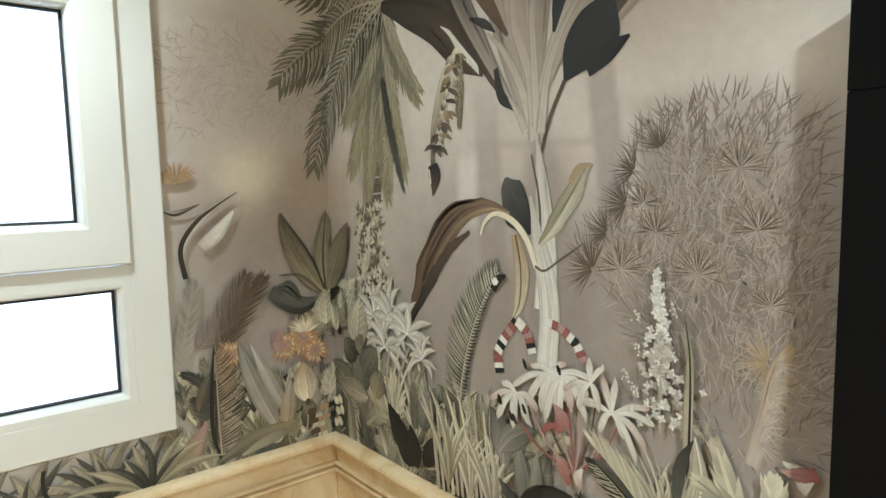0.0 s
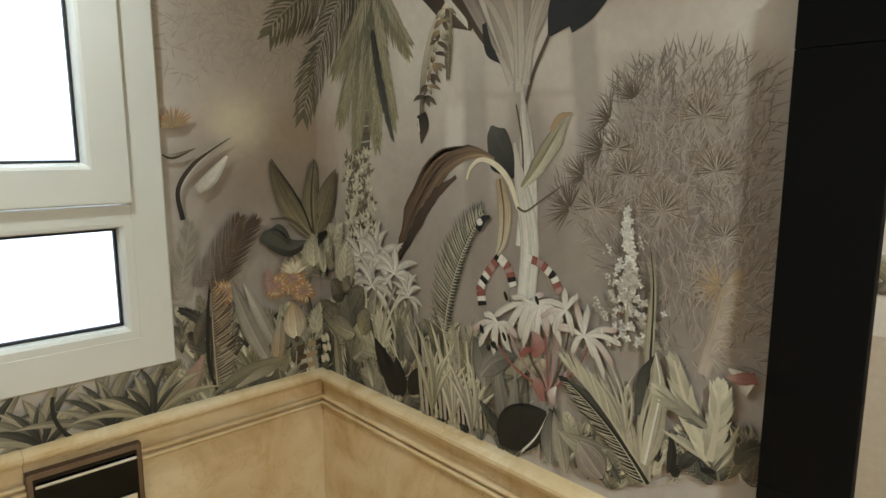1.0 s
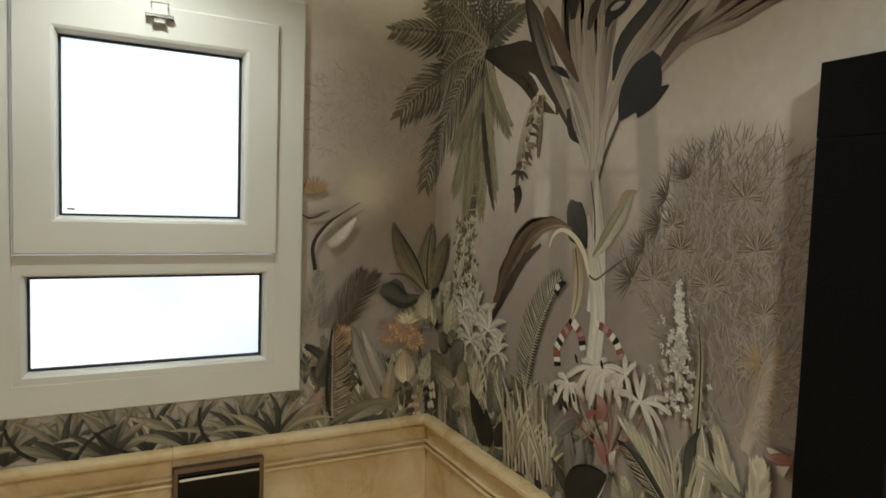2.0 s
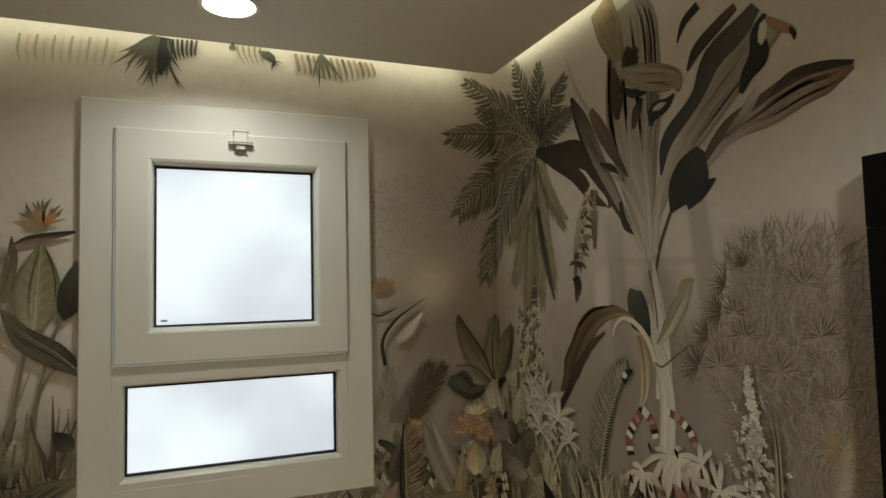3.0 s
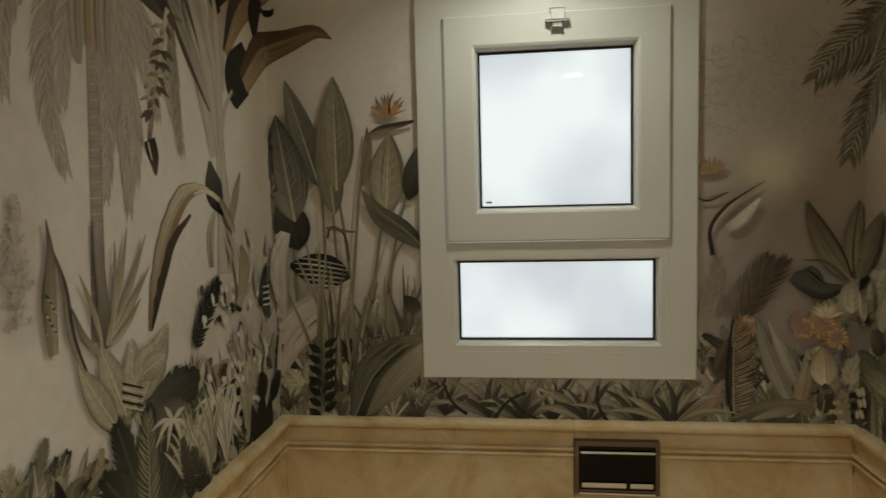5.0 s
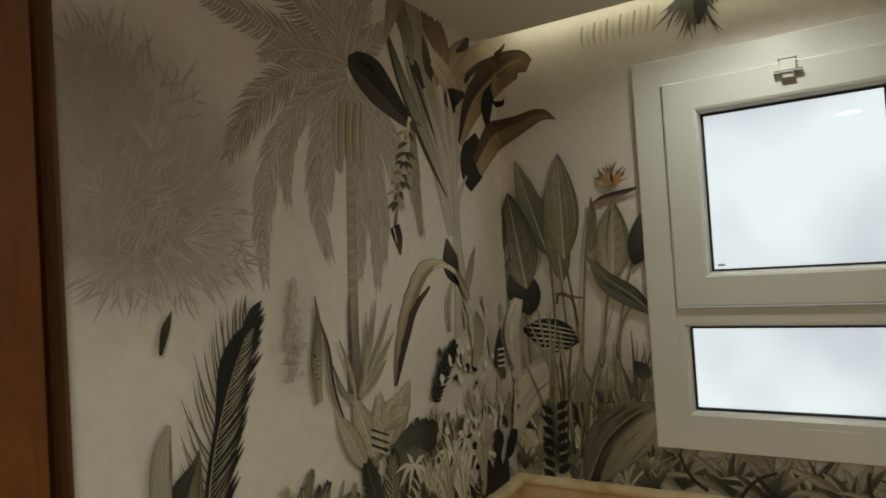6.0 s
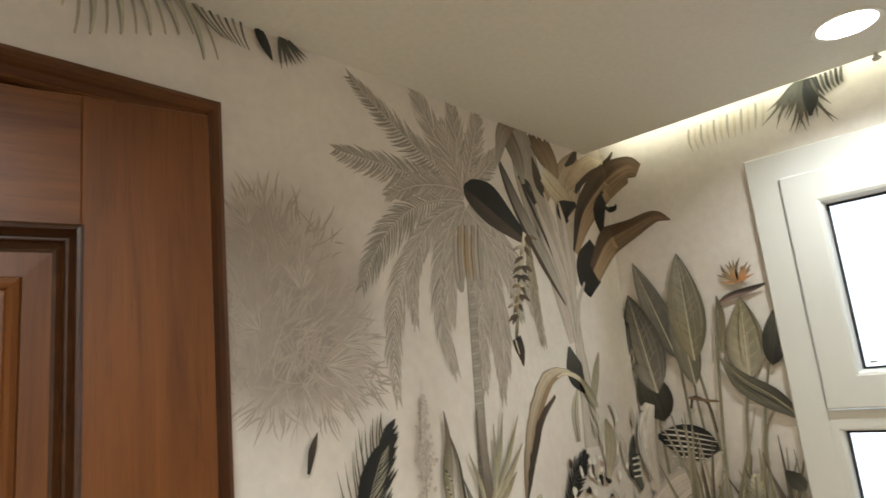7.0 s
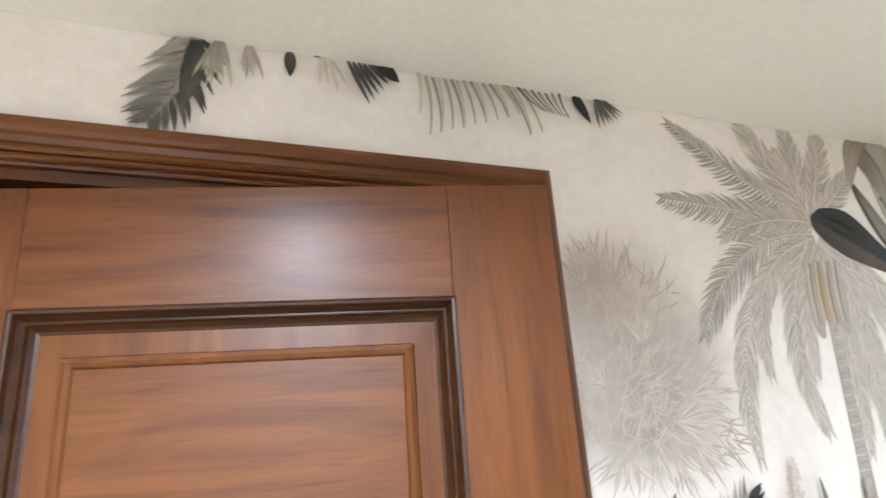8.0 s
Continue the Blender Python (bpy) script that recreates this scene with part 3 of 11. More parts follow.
def thicket(p0, p1, count, size):
    """Mixed foliage that grows up from a line, drawn under the plants that stand out."""
    kinds = ("dark", "slate", "green", "olive", "sage", "pale", "pale", "slate", "dark", "black", "bark")
    for i in range(count):
        f = rng.uniform(0, 1)
        p = np.array(p0) * (1 - f) + np.array(p1) * f + np.array((0, rng.uniform(-0.3, 0.35) * size))
        a, r = radians(90 + rng.normal(0, 30)), size * rng.uniform(0.5, 1.1)
        q, ink, tip = p + r * np.array((math.cos(a), math.sin(a))), kinds[rng.integers(len(kinds))], kinds[rng.integers(len(kinds) - 2)]
        bend, k = (1 if math.cos(a) > 0 else -1) * rng.uniform(0.0, 0.28), rng.uniform()
        if k < 0.30:
            leaf(p, q, size * rng.uniform(0.16, 0.36), ink, tip, bend, veins=int(rng.integers(4, 9)), split=0.36)
        elif k < 0.62:
            frond(p, q, size * rng.uniform(0.22, 0.40), int(rng.integers(16, 28)), ink, tip, bend, lean=rng.uniform(32, 56), w=size * rng.uniform(0.025, 0.045))
        elif k < 0.9:
            grass(p, r, int(rng.integers(5, 9)), rng.uniform(22, 48), ink, size * rng.uniform(0.06, 0.12), tip)
        else:
            spike(p, q, size * 0.25, 16, tip)


def patch(c, rx, ry, ink, turn=0.0, rough=0.08, rim=None, n=26):
    """An uneven rounded patch, its rim a little darker."""
    a = np.linspace(0, math.tau, n, endpoint=False)
    k = 1 + rough * rng.uniform(-1, 1, n)
    ca, sa = math.cos(radians(turn)), math.sin(radians(turn))
    x, y = rx * np.cos(a) * k, ry * np.sin(a) * k
    ring = np.c_[c[0] + x * ca - y * sa, c[1] + x * sa + y * ca]
    inner = np.array(c) + (ring - np.array(c)) * 0.6
    t = tint(ink)
    motifs[-1].add(np.r_[[c], inner, ring], np.r_[[t * 1.08], np.tile(t, (n, 1)), np.tile(tint(rim) if rim else t * 0.88, (n, 1))],
                   [(0, 1 + i, 1 + (i + 1) % n) for i in range(n)] + [(1 + i, 1 + n + i, 1 + n + (i + 1) % n, 1 + (i + 1) % n) for i in range(n)])


def spline(knots, n):
    """A smooth run through the knots."""
    k = np.array(knots, float)
    k = np.r_[[2 * k[0] - k[1]], k, [2 * k[-1] - k[-2]]]
    out = []
    for t in np.linspace(0, len(k) - 3 - 1e-6, n):
        i, f = int(t), t - int(t)
        a, b, c, d = k[i:i + 4]
        out.append(0.5 * (2 * b + (c - a) * f + (2 * a - 5 * b + 4 * c - d) * f * f + (3 * b - a - 3 * c + d) * f ** 3))
    return np.array(out)


def blade(knots, ink, tip=None, inkr=None, edge=0.72, rib=None, streaks=12, rag=0.0, n=24):
    """A painted leaf or stem along knots (s, v, width to the left, width to the right), brushed along its length."""
    q = spline(knots, n)
    pts, wide = q[:, :2], np.maximum(q[:, 2:], 0.0003)
    _, nrm = sides(pts)
    t = np.linspace(0, 1, n)
    for side, w, base in ((1, wide[:, 0], ink), (-1, wide[:, 1], inkr or ink)):
        w = w * (1 + rag * rng.uniform(-1, 1, n))
        tones = np.array([mix(base, tip or base, f) for f in t])
        rows = [pts + side * nrm * (w * f)[:, None] for f in (0, 0.4, 0.8, 1.0)]
        shades = [tones * g * (1 + 0.07 * rng.uniform(-1, 1, (n, 1))) for g in (1.0, 1.08, 0.94, edge)]
        motifs[-1].add(np.concatenate(rows), np.clip(np.concatenate(shades), 0.004, 0.9),
                       [(r * n + i, r * n + i + 1, (r + 1) * n + i + 1, (r + 1) * n + i) for r in range(3) for i in range(n - 1)])
        floor_h = Sheet.height
        for j in range(streaks // 2):
            Sheet.height = floor_h
            a = int(rng.integers(0, n // 2))
            b = min(n, a + int(rng.integers(n // 3, n)))
            off, gain = rng.uniform(0.05, 0.92), rng.choice((0.74, 0.86, 1.14, 1.28))
            ribbon(pts[a:b] + side * nrm[a:b] * (w * off)[a:b, None], np.maximum(w[a:b] * 0.035, 0.0003) * np.sin(np.linspace(0.2, 2.9, b - a)), np.clip(tones[a:b] * gain, 0.004, 0.9))
    if rib:
        ribbon(pts, np.linspace(0.0030, 0.0008, n), [tint(rib)] * n)


def shag(c, rx, ry, count, length, ink, tip, w, aim=90, out=0.5, spread=40):
    """Fine blades all over a bushy crown, leaning up and outward."""
    floor_h = Sheet.height
    for i in range(count):
        Sheet.height = floor_h + 1.5e-6 * (i % 9)
        a, r = rng.uniform(0, math.tau), math.sqrt(rng.uniform(0, 1))
        p = np.array((c[0] + rx * r * math.cos(a), c[1] + ry * r * math.sin(a)))
        way = np.array((math.cos(radians(aim)), math.sin(radians(aim)))) * (1 - out * r) + np.array((math.cos(a), math.sin(a))) * out * r
        b = math.atan2(way[1], way[0]) + radians(rng.normal(0, spread))
        q = p + length * rng.uniform(0.5, 1.2) * np.array((math.cos(b), math.sin(b)))
        t0 = mix(ink, tip, rng.uniform(0, 0.5))
        ribbon(curve(p, q, rng.uniform(-0.18, 0.18), 4), np.array((0.5, 1.0, 0.7, 0.08)) * w / 2, [t0, t0, mix(t0, tip, 0.5), tint(tip)])


SMEARS = []


def smear(p0, p1, w0, w1, ink, strength, soft=0.5):
    """A soft brush stroke in the ground of the print."""
    SMEARS.append((p0, p1, w0 / 2, w1 / 2, tint(ink), strength, soft))


# soft ground of the print: place, spread, ink, strength
GROUND = []


def wash(s, v, rs, rv, ink, strength):
    GROUND.append((s, v, rs, rv, tint(ink), strength))

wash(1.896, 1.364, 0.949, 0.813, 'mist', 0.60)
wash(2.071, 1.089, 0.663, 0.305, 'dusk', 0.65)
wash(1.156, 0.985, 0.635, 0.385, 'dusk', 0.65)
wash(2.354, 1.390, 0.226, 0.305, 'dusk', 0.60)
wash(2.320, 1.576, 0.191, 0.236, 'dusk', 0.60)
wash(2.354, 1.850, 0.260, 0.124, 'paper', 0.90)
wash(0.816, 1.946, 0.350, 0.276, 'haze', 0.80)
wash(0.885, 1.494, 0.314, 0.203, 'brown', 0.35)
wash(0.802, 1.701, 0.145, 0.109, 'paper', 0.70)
wash(1.518, 1.508, 0.127, 0.206, 'mist', 0.60)
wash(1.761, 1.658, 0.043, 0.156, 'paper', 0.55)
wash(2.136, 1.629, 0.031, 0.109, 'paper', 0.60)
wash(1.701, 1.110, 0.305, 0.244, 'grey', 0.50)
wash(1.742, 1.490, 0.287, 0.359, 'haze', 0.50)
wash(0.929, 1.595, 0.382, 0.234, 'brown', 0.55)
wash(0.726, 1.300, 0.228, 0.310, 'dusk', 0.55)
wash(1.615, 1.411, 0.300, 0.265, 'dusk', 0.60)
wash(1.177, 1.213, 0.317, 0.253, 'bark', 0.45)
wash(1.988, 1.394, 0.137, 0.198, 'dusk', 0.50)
wash(2.206, 1.959, 0.223, 0.168, 'mist', 0.80)
wash(1.953, 1.621, 0.092, 0.138, 'haze', 0.80)
wash(-2.262, 1.809, 0.167, 0.212, 'haze', 0.75)
wash(-1.986, 1.654, 0.076, 0.202, 'mist', 0.40)
wash(-0.595, 1.098, 0.392, 0.268, 'dusk', 0.55)
wash(-0.955, 1.696, 0.061, 0.527, 'mist', 0.50)
wash(0.090, 0.930, 0.600, 0.080, 'mist', 0.40)
wash(-1.498, 0.936, 0.394, 0.189, 'dusk', 0.60)
wash(-2.404, 1.868, 0.137, 0.194, 'haze', 0.75)
wash(-2.292, 1.771, 0.143, 0.107, 'haze', 0.50)
wash(-0.958, 1.734, 0.107, 0.469, 'cream', 0.70)

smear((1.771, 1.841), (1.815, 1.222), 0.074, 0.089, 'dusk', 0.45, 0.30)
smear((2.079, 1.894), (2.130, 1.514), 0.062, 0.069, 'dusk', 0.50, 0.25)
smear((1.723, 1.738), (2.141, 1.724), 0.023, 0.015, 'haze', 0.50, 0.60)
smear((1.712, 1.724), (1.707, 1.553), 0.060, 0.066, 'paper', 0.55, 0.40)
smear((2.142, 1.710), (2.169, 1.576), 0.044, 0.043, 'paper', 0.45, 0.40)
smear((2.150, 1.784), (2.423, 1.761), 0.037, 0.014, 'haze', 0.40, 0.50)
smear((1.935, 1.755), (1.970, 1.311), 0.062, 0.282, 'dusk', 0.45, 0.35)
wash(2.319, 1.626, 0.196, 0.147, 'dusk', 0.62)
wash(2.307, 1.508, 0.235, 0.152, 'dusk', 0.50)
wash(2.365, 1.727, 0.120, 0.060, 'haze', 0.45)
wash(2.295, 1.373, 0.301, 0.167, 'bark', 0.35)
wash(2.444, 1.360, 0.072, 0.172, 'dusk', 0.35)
smear((2.383, 1.205), (2.433, 1.373), 0.040, 0.046, 'tan', 0.50, 0.40)
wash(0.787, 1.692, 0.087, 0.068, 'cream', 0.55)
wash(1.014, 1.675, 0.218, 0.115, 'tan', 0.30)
smear((1.396, 1.957), (1.456, 1.674), 0.109, 0.088, 'slate', 0.30, 0.80)
smear((1.199, 2.017), (1.294, 1.587), 0.121, 0.067, 'slate', 0.35, 0.50)
wash(0.742, 2.006, 0.199, 0.229, 'haze', 0.35)
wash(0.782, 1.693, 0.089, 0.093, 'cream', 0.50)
wash(-2.386, 1.977, 0.151, 0.112, 'haze', 0.60)
wash(-2.326, 1.860, 0.167, 0.108, 'dusk', 0.42)
wash(-2.344, 1.721, 0.180, 0.087, 'dusk', 0.50)
wash(-2.433, 2.013, 0.071, 0.076, 'dusk', 0.35)
wash(-2.369, 1.705, 0.111, 0.048, 'dusk', 0.40)
wash(-2.448, 1.810, 0.067, 0.165, 'haze', 0.40)
smear((-2.010, 1.614), (-2.026, 1.387), 0.075, 0.092, 'mist', 0.50, 0.80)
smear((-0.970, 1.951), (-0.968, 1.254), 0.139, 0.253, 'mist', 0.40, 0.80)
smear((-1.110, 1.663), (-1.169, 1.216), 0.165, 0.237, 'haze', 0.35, 0.80)
wash(-0.688, 0.924, 0.317, 0.191, 'dusk', 0.40)
wash(-1.375, 1.300, 0.162, 0.151, 'mist', 0.50)
wash(-0.952, 1.227, 0.219, 0.224, 'taupe', 0.35)


def ground(name, s0, s1, v0, v1, step=0.006):
    ns, nv = int((s1 - s0) / step) + 1, int((v1 - v0) / step) + 1
    s, v = np.meshgrid(np.linspace(s0, s1, ns), np.linspace(v0, v1, nv))
    c = np.broadcast_to(tint("paper"), (nv, ns, 3)).copy()
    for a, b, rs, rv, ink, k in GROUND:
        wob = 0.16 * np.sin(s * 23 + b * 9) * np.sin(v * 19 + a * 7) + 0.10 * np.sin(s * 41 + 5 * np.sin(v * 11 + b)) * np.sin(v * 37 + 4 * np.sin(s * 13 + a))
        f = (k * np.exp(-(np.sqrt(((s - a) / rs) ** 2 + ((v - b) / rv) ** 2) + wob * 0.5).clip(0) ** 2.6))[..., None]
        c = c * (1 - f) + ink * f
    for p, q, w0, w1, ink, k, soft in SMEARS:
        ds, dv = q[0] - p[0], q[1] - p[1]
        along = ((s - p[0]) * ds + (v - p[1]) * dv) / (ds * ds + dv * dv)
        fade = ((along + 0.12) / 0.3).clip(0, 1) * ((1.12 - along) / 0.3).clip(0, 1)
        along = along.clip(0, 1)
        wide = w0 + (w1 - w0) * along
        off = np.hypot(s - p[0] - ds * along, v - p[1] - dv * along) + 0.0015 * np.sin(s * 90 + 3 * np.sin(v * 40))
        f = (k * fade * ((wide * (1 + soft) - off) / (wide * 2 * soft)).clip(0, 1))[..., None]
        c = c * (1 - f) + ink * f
    flat_s = np.clip(s, s0 + 1e-4, s1 - 1e-4)
    verts = [fold(a, b, 0.0005) for a, b in zip(flat_s.ravel(), v.ravel())]
    faces = []
    for j in range(nv - 1):
        for i in range(ns - 1):
            if kept((s[j, i] + s[j, i + 1]) / 2, (v[j, i] + v[j + 1, i]) / 2):
                faces.append((j * ns + i, j * ns + i + 1, (j + 1) * ns + i + 1, (j + 1) * ns + i))
    me = bpy.data.meshes.new(name)
    me.from_pydata(verts, [], faces)
    me.color_attributes.new("ink", "FLOAT_COLOR", "POINT").data.foreach_set("color", np.c_[c.reshape(-1, 3), np.ones(ns * nv)].ravel())
    me.materials.append(PAPER)
    return me


mural = thing("mural_wallpaper", "tropical jungle mural wallpaper in muted greens and browns", "wallpaper", kind="structure")
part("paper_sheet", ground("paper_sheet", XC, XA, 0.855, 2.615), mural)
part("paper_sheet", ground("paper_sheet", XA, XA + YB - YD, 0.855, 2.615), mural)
part("paper_sheet", ground("paper_sheet", XC - (YB - YD), XC, 0.86, 2.4496), mural)

motif('hazy_palms', 'pale brown distant palms printed on the mural')
shag((0.731, 1.993), 0.167, 0.102, 65, 0.060, 'haze', 'mist', 0.0046, aim=20, out=0.8, spread=45)
shag((0.731, 1.993), 0.167, 0.102, 43, 0.053, 'haze', 'haze', 0.0044, aim=200, out=0.8, spread=45)
shag((0.845, 1.920), 0.178, 0.124, 70, 0.064, 'haze', 'mist', 0.0049, aim=20, out=0.8, spread=45)
shag((0.845, 1.920), 0.178, 0.124, 46, 0.056, 'haze', 'haze', 0.0047, aim=200, out=0.8, spread=45)
shag((0.641, 1.888), 0.088, 0.084, 30, 0.058, 'haze', 'mist', 0.0045, aim=20, out=0.8, spread=45)
shag((0.641, 1.888), 0.088, 0.084, 20, 0.052, 'haze', 'haze', 0.0043, aim=200, out=0.8, spread=45)
shag((0.925, 1.966), 0.103, 0.108, 40, 0.066, 'haze', 'mist', 0.0050, aim=20, out=0.8, spread=45)
shag((0.925, 1.966), 0.103, 0.108, 26, 0.058, 'haze', 'haze', 0.0048, aim=200, out=0.8, spread=45)
shag((2.321, 1.719), 0.151, 0.062, 150, 0.044, 'dusk', 'haze', 0.0037, aim=95, out=0.75, spread=26)
shag((2.321, 1.719), 0.151, 0.062, 75, 0.037, 'dusk', 'bark', 0.0026, aim=85, out=0.6, spread=24)
shag((2.321, 1.719), 0.151, 0.062, 33, 0.037, 'haze', 'mist', 0.0015, aim=85, out=0.6, spread=30)
shag((2.230, 1.657), 0.092, 0.100, 150, 0.048, 'dusk', 'haze', 0.0041, aim=95, out=0.75, spread=26)
shag((2.230, 1.657), 0.092, 0.100, 75, 0.041, 'dusk', 'bark', 0.0029, aim=85, out=0.6, spread=24)
shag((2.230, 1.657), 0.092, 0.100, 33, 0.041, 'haze', 'mist', 0.0017, aim=85, out=0.6, spread=30)
shag((2.363, 1.637), 0.110, 0.102, 190, 0.042, 'dusk', 'haze', 0.0036, aim=95, out=0.75, spread=26)
shag((2.363, 1.637), 0.110, 0.102, 95, 0.036, 'dusk', 'bark', 0.0025, aim=85, out=0.6, spread=24)
shag((2.363, 1.637), 0.110, 0.102, 42, 0.036, 'haze', 'mist', 0.0015, aim=85, out=0.6, spread=30)
shag((2.278, 1.549), 0.151, 0.088, 180, 0.047, 'dusk', 'haze', 0.0040, aim=95, out=0.75, spread=26)
shag((2.278, 1.549), 0.151, 0.088, 90, 0.040, 'dusk', 'bark', 0.0028, aim=85, out=0.6, spread=24)
shag((2.278, 1.549), 0.151, 0.088, 40, 0.040, 'haze', 'mist', 0.0016, aim=85, out=0.6, spread=30)
shag((2.414, 1.559), 0.062, 0.110, 130, 0.041, 'dusk', 'haze', 0.0034, aim=95, out=0.75, spread=26)
shag((2.414, 1.559), 0.062, 0.110, 65, 0.034, 'dusk', 'bark', 0.0024, aim=85, out=0.6, spread=24)
shag((2.414, 1.559), 0.062, 0.110, 28, 0.034, 'haze', 'mist', 0.0014, aim=85, out=0.6, spread=30)
shag((2.159, 1.517), 0.132, 0.071, 120, 0.053, 'dusk', 'haze', 0.0045, aim=95, out=0.75, spread=26)
shag((2.159, 1.517), 0.132, 0.071, 60, 0.045, 'dusk', 'bark', 0.0032, aim=85, out=0.6, spread=24)
shag((2.159, 1.517), 0.132, 0.071, 26, 0.045, 'haze', 'mist', 0.0018, aim=85, out=0.6, spread=30)
shag((2.314, 1.432), 0.198, 0.098, 210, 0.046, 'dusk', 'haze', 0.0039, aim=95, out=0.75, spread=26)
shag((2.314, 1.432), 0.198, 0.098, 105, 0.039, 'dusk', 'bark', 0.0028, aim=85, out=0.6, spread=24)
shag((2.314, 1.432), 0.198, 0.098, 46, 0.039, 'haze', 'mist', 0.0016, aim=85, out=0.6, spread=30)
shag((2.428, 1.419), 0.063, 0.121, 120, 0.041, 'dusk', 'haze', 0.0035, aim=95, out=0.75, spread=26)
shag((2.428, 1.419), 0.063, 0.121, 60, 0.035, 'dusk', 'bark', 0.0025, aim=85, out=0.6, spread=24)
shag((2.428, 1.419), 0.063, 0.121, 26, 0.035, 'haze', 'mist', 0.0014, aim=85, out=0.6, spread=30)
shag((2.363, 1.299), 0.142, 0.097, 130, 0.045, 'dusk', 'haze', 0.0038, aim=95, out=0.75, spread=26)
shag((2.363, 1.299), 0.142, 0.097, 65, 0.038, 'dusk', 'bark', 0.0027, aim=85, out=0.6, spread=24)
shag((2.363, 1.299), 0.142, 0.097, 28, 0.038, 'haze', 'mist', 0.0016, aim=85, out=0.6, spread=30)
fan((2.381, 1.572), 0.065, -10, 190, 26, 'bark', 0.0019, tip='tan')
fan((2.381, 1.572), 0.046, 0, 360, 26, 'haze', 0.0015, tip='tan')
fan((2.205, 1.561), 0.063, -10, 190, 20, 'bark', 0.0023, tip='tan')
fan((2.205, 1.561), 0.044, 0, 360, 20, 'haze', 0.0018, tip='tan')
fan((2.283, 1.494), 0.071, -10, 190, 24, 'bark', 0.0021, tip='tan')
fan((2.283, 1.494), 0.049, 0, 360, 24, 'haze', 0.0016, tip='tan')
fan((2.349, 1.668), 0.064, -10, 190, 22, 'bark', 0.0019, tip='tan')
fan((2.349, 1.668), 0.045, 0, 360, 22, 'haze', 0.0015, tip='tan')
fan((2.403, 1.456), 0.052, -10, 190, 18, 'bark', 0.0019, tip='tan')
fan((2.403, 1.456), 0.037, 0, 360, 18, 'haze', 0.0015, tip='tan')
fan((2.132, 1.490), 0.076, -10, 190, 22, 'bark', 0.0024, tip='tan')
fan((2.132, 1.490), 0.053, 0, 360, 22, 'haze', 0.0019, tip='tan')
fan((2.180, 1.611), 0.051, -10, 190, 16, 'bark', 0.0023, tip='tan')
fan((2.180, 1.611), 0.036, 0, 360, 16, 'haze', 0.0018, tip='tan')
fan((2.144, 1.610), 0.069, 90, 250, 26, 'bark', 0.0026, tip='dusk')
fan((2.160, 1.669), 0.059, 80, 230, 22, 'bark', 0.0026, tip='dusk')
fan((2.212, 1.707), 0.054, 60, 170, 20, 'bark', 0.0024, tip='dusk')
fan((2.103, 1.555), 0.064, 90, 230, 20, 'bark', 0.0028, tip='dusk')
fan((2.070, 1.484), 0.086, 60, 240, 30, 'bark', 0.0029, tip='dusk')
blade([(2.382, 1.194, 0.0133, 0.0131), (2.404, 1.287, 0.0150, 0.0147), (2.419, 1.355, 0.0166, 0.0162), (2.435, 1.400, 0.0080, 0.0079)], 'haze', tip='tan', streaks=16)
fan((2.412, 1.369), 0.049, -60, 60, 8, 'haze', 0.0023, tip='tan')
fan((2.408, 1.343), 0.049, -60, 60, 8, 'haze', 0.0023, tip='tan')
fan((2.404, 1.316), 0.049, -60, 60, 8, 'haze', 0.0024, tip='tan')
fan((2.400, 1.290), 0.050, -60, 60, 8, 'haze', 0.0024, tip='tan')
fan((2.396, 1.263), 0.051, -60, 60, 8, 'haze', 0.0024, tip='tan')
fan((2.392, 1.235), 0.051, -60, 60, 8, 'haze', 0.0024, tip='tan')
fan((2.401, 1.367), 0.064, 90, 260, 16, 'tan', 0.0028, tip='haze')
motif('corner_palm', 'tall grey-green feather palm printed across the corner')
blade([(1.375, 2.125, 0.0375, 0.0388), (1.340, 1.885, 0.0379, 0.0392), (1.312, 1.657, 0.0419, 0.0435), (1.271, 1.442, 0.0468, 0.0488)], 'bark', streaks=10, edge=0.66, tip='slate')
stalk((1.317, 2.109), (1.400, 2.099), 0.0055, 0.0042, 'umber')
stalk((1.315, 2.087), (1.398, 2.077), 0.0055, 0.0042, 'haze')
stalk((1.313, 2.064), (1.396, 2.055), 0.0055, 0.0042, 'umber')
stalk((1.311, 2.041), (1.394, 2.033), 0.0055, 0.0042, 'haze')
stalk((1.309, 2.018), (1.392, 2.011), 0.0055, 0.0042, 'umber')
stalk((1.307, 1.995), (1.390, 1.989), 0.0056, 0.0042, 'haze')
stalk((1.305, 1.972), (1.388, 1.967), 0.0056, 0.0042, 'umber')
stalk((1.303, 1.949), (1.386, 1.945), 0.0056, 0.0042, 'haze')
stalk((1.301, 1.926), (1.384, 1.923), 0.0056, 0.0042, 'umber')
stalk((1.298, 1.903), (1.383, 1.900), 0.0056, 0.0042, 'haze')
stalk((1.296, 1.880), (1.381, 1.878), 0.0056, 0.0042, 'umber')
stalk((1.294, 1.857), (1.379, 1.856), 0.0056, 0.0042, 'haze')
stalk((1.292, 1.834), (1.377, 1.834), 0.0056, 0.0042, 'umber')
stalk((1.290, 1.811), (1.375, 1.811), 0.0056, 0.0042, 'haze')
stalk((1.288, 1.788), (1.373, 1.789), 0.0056, 0.0042, 'umber')
stalk((1.286, 1.764), (1.371, 1.767), 0.0056, 0.0042, 'haze')
stalk((1.284, 1.741), (1.369, 1.744), 0.0056, 0.0042, 'umber')
stalk((1.282, 1.718), (1.367, 1.722), 0.0056, 0.0042, 'haze')
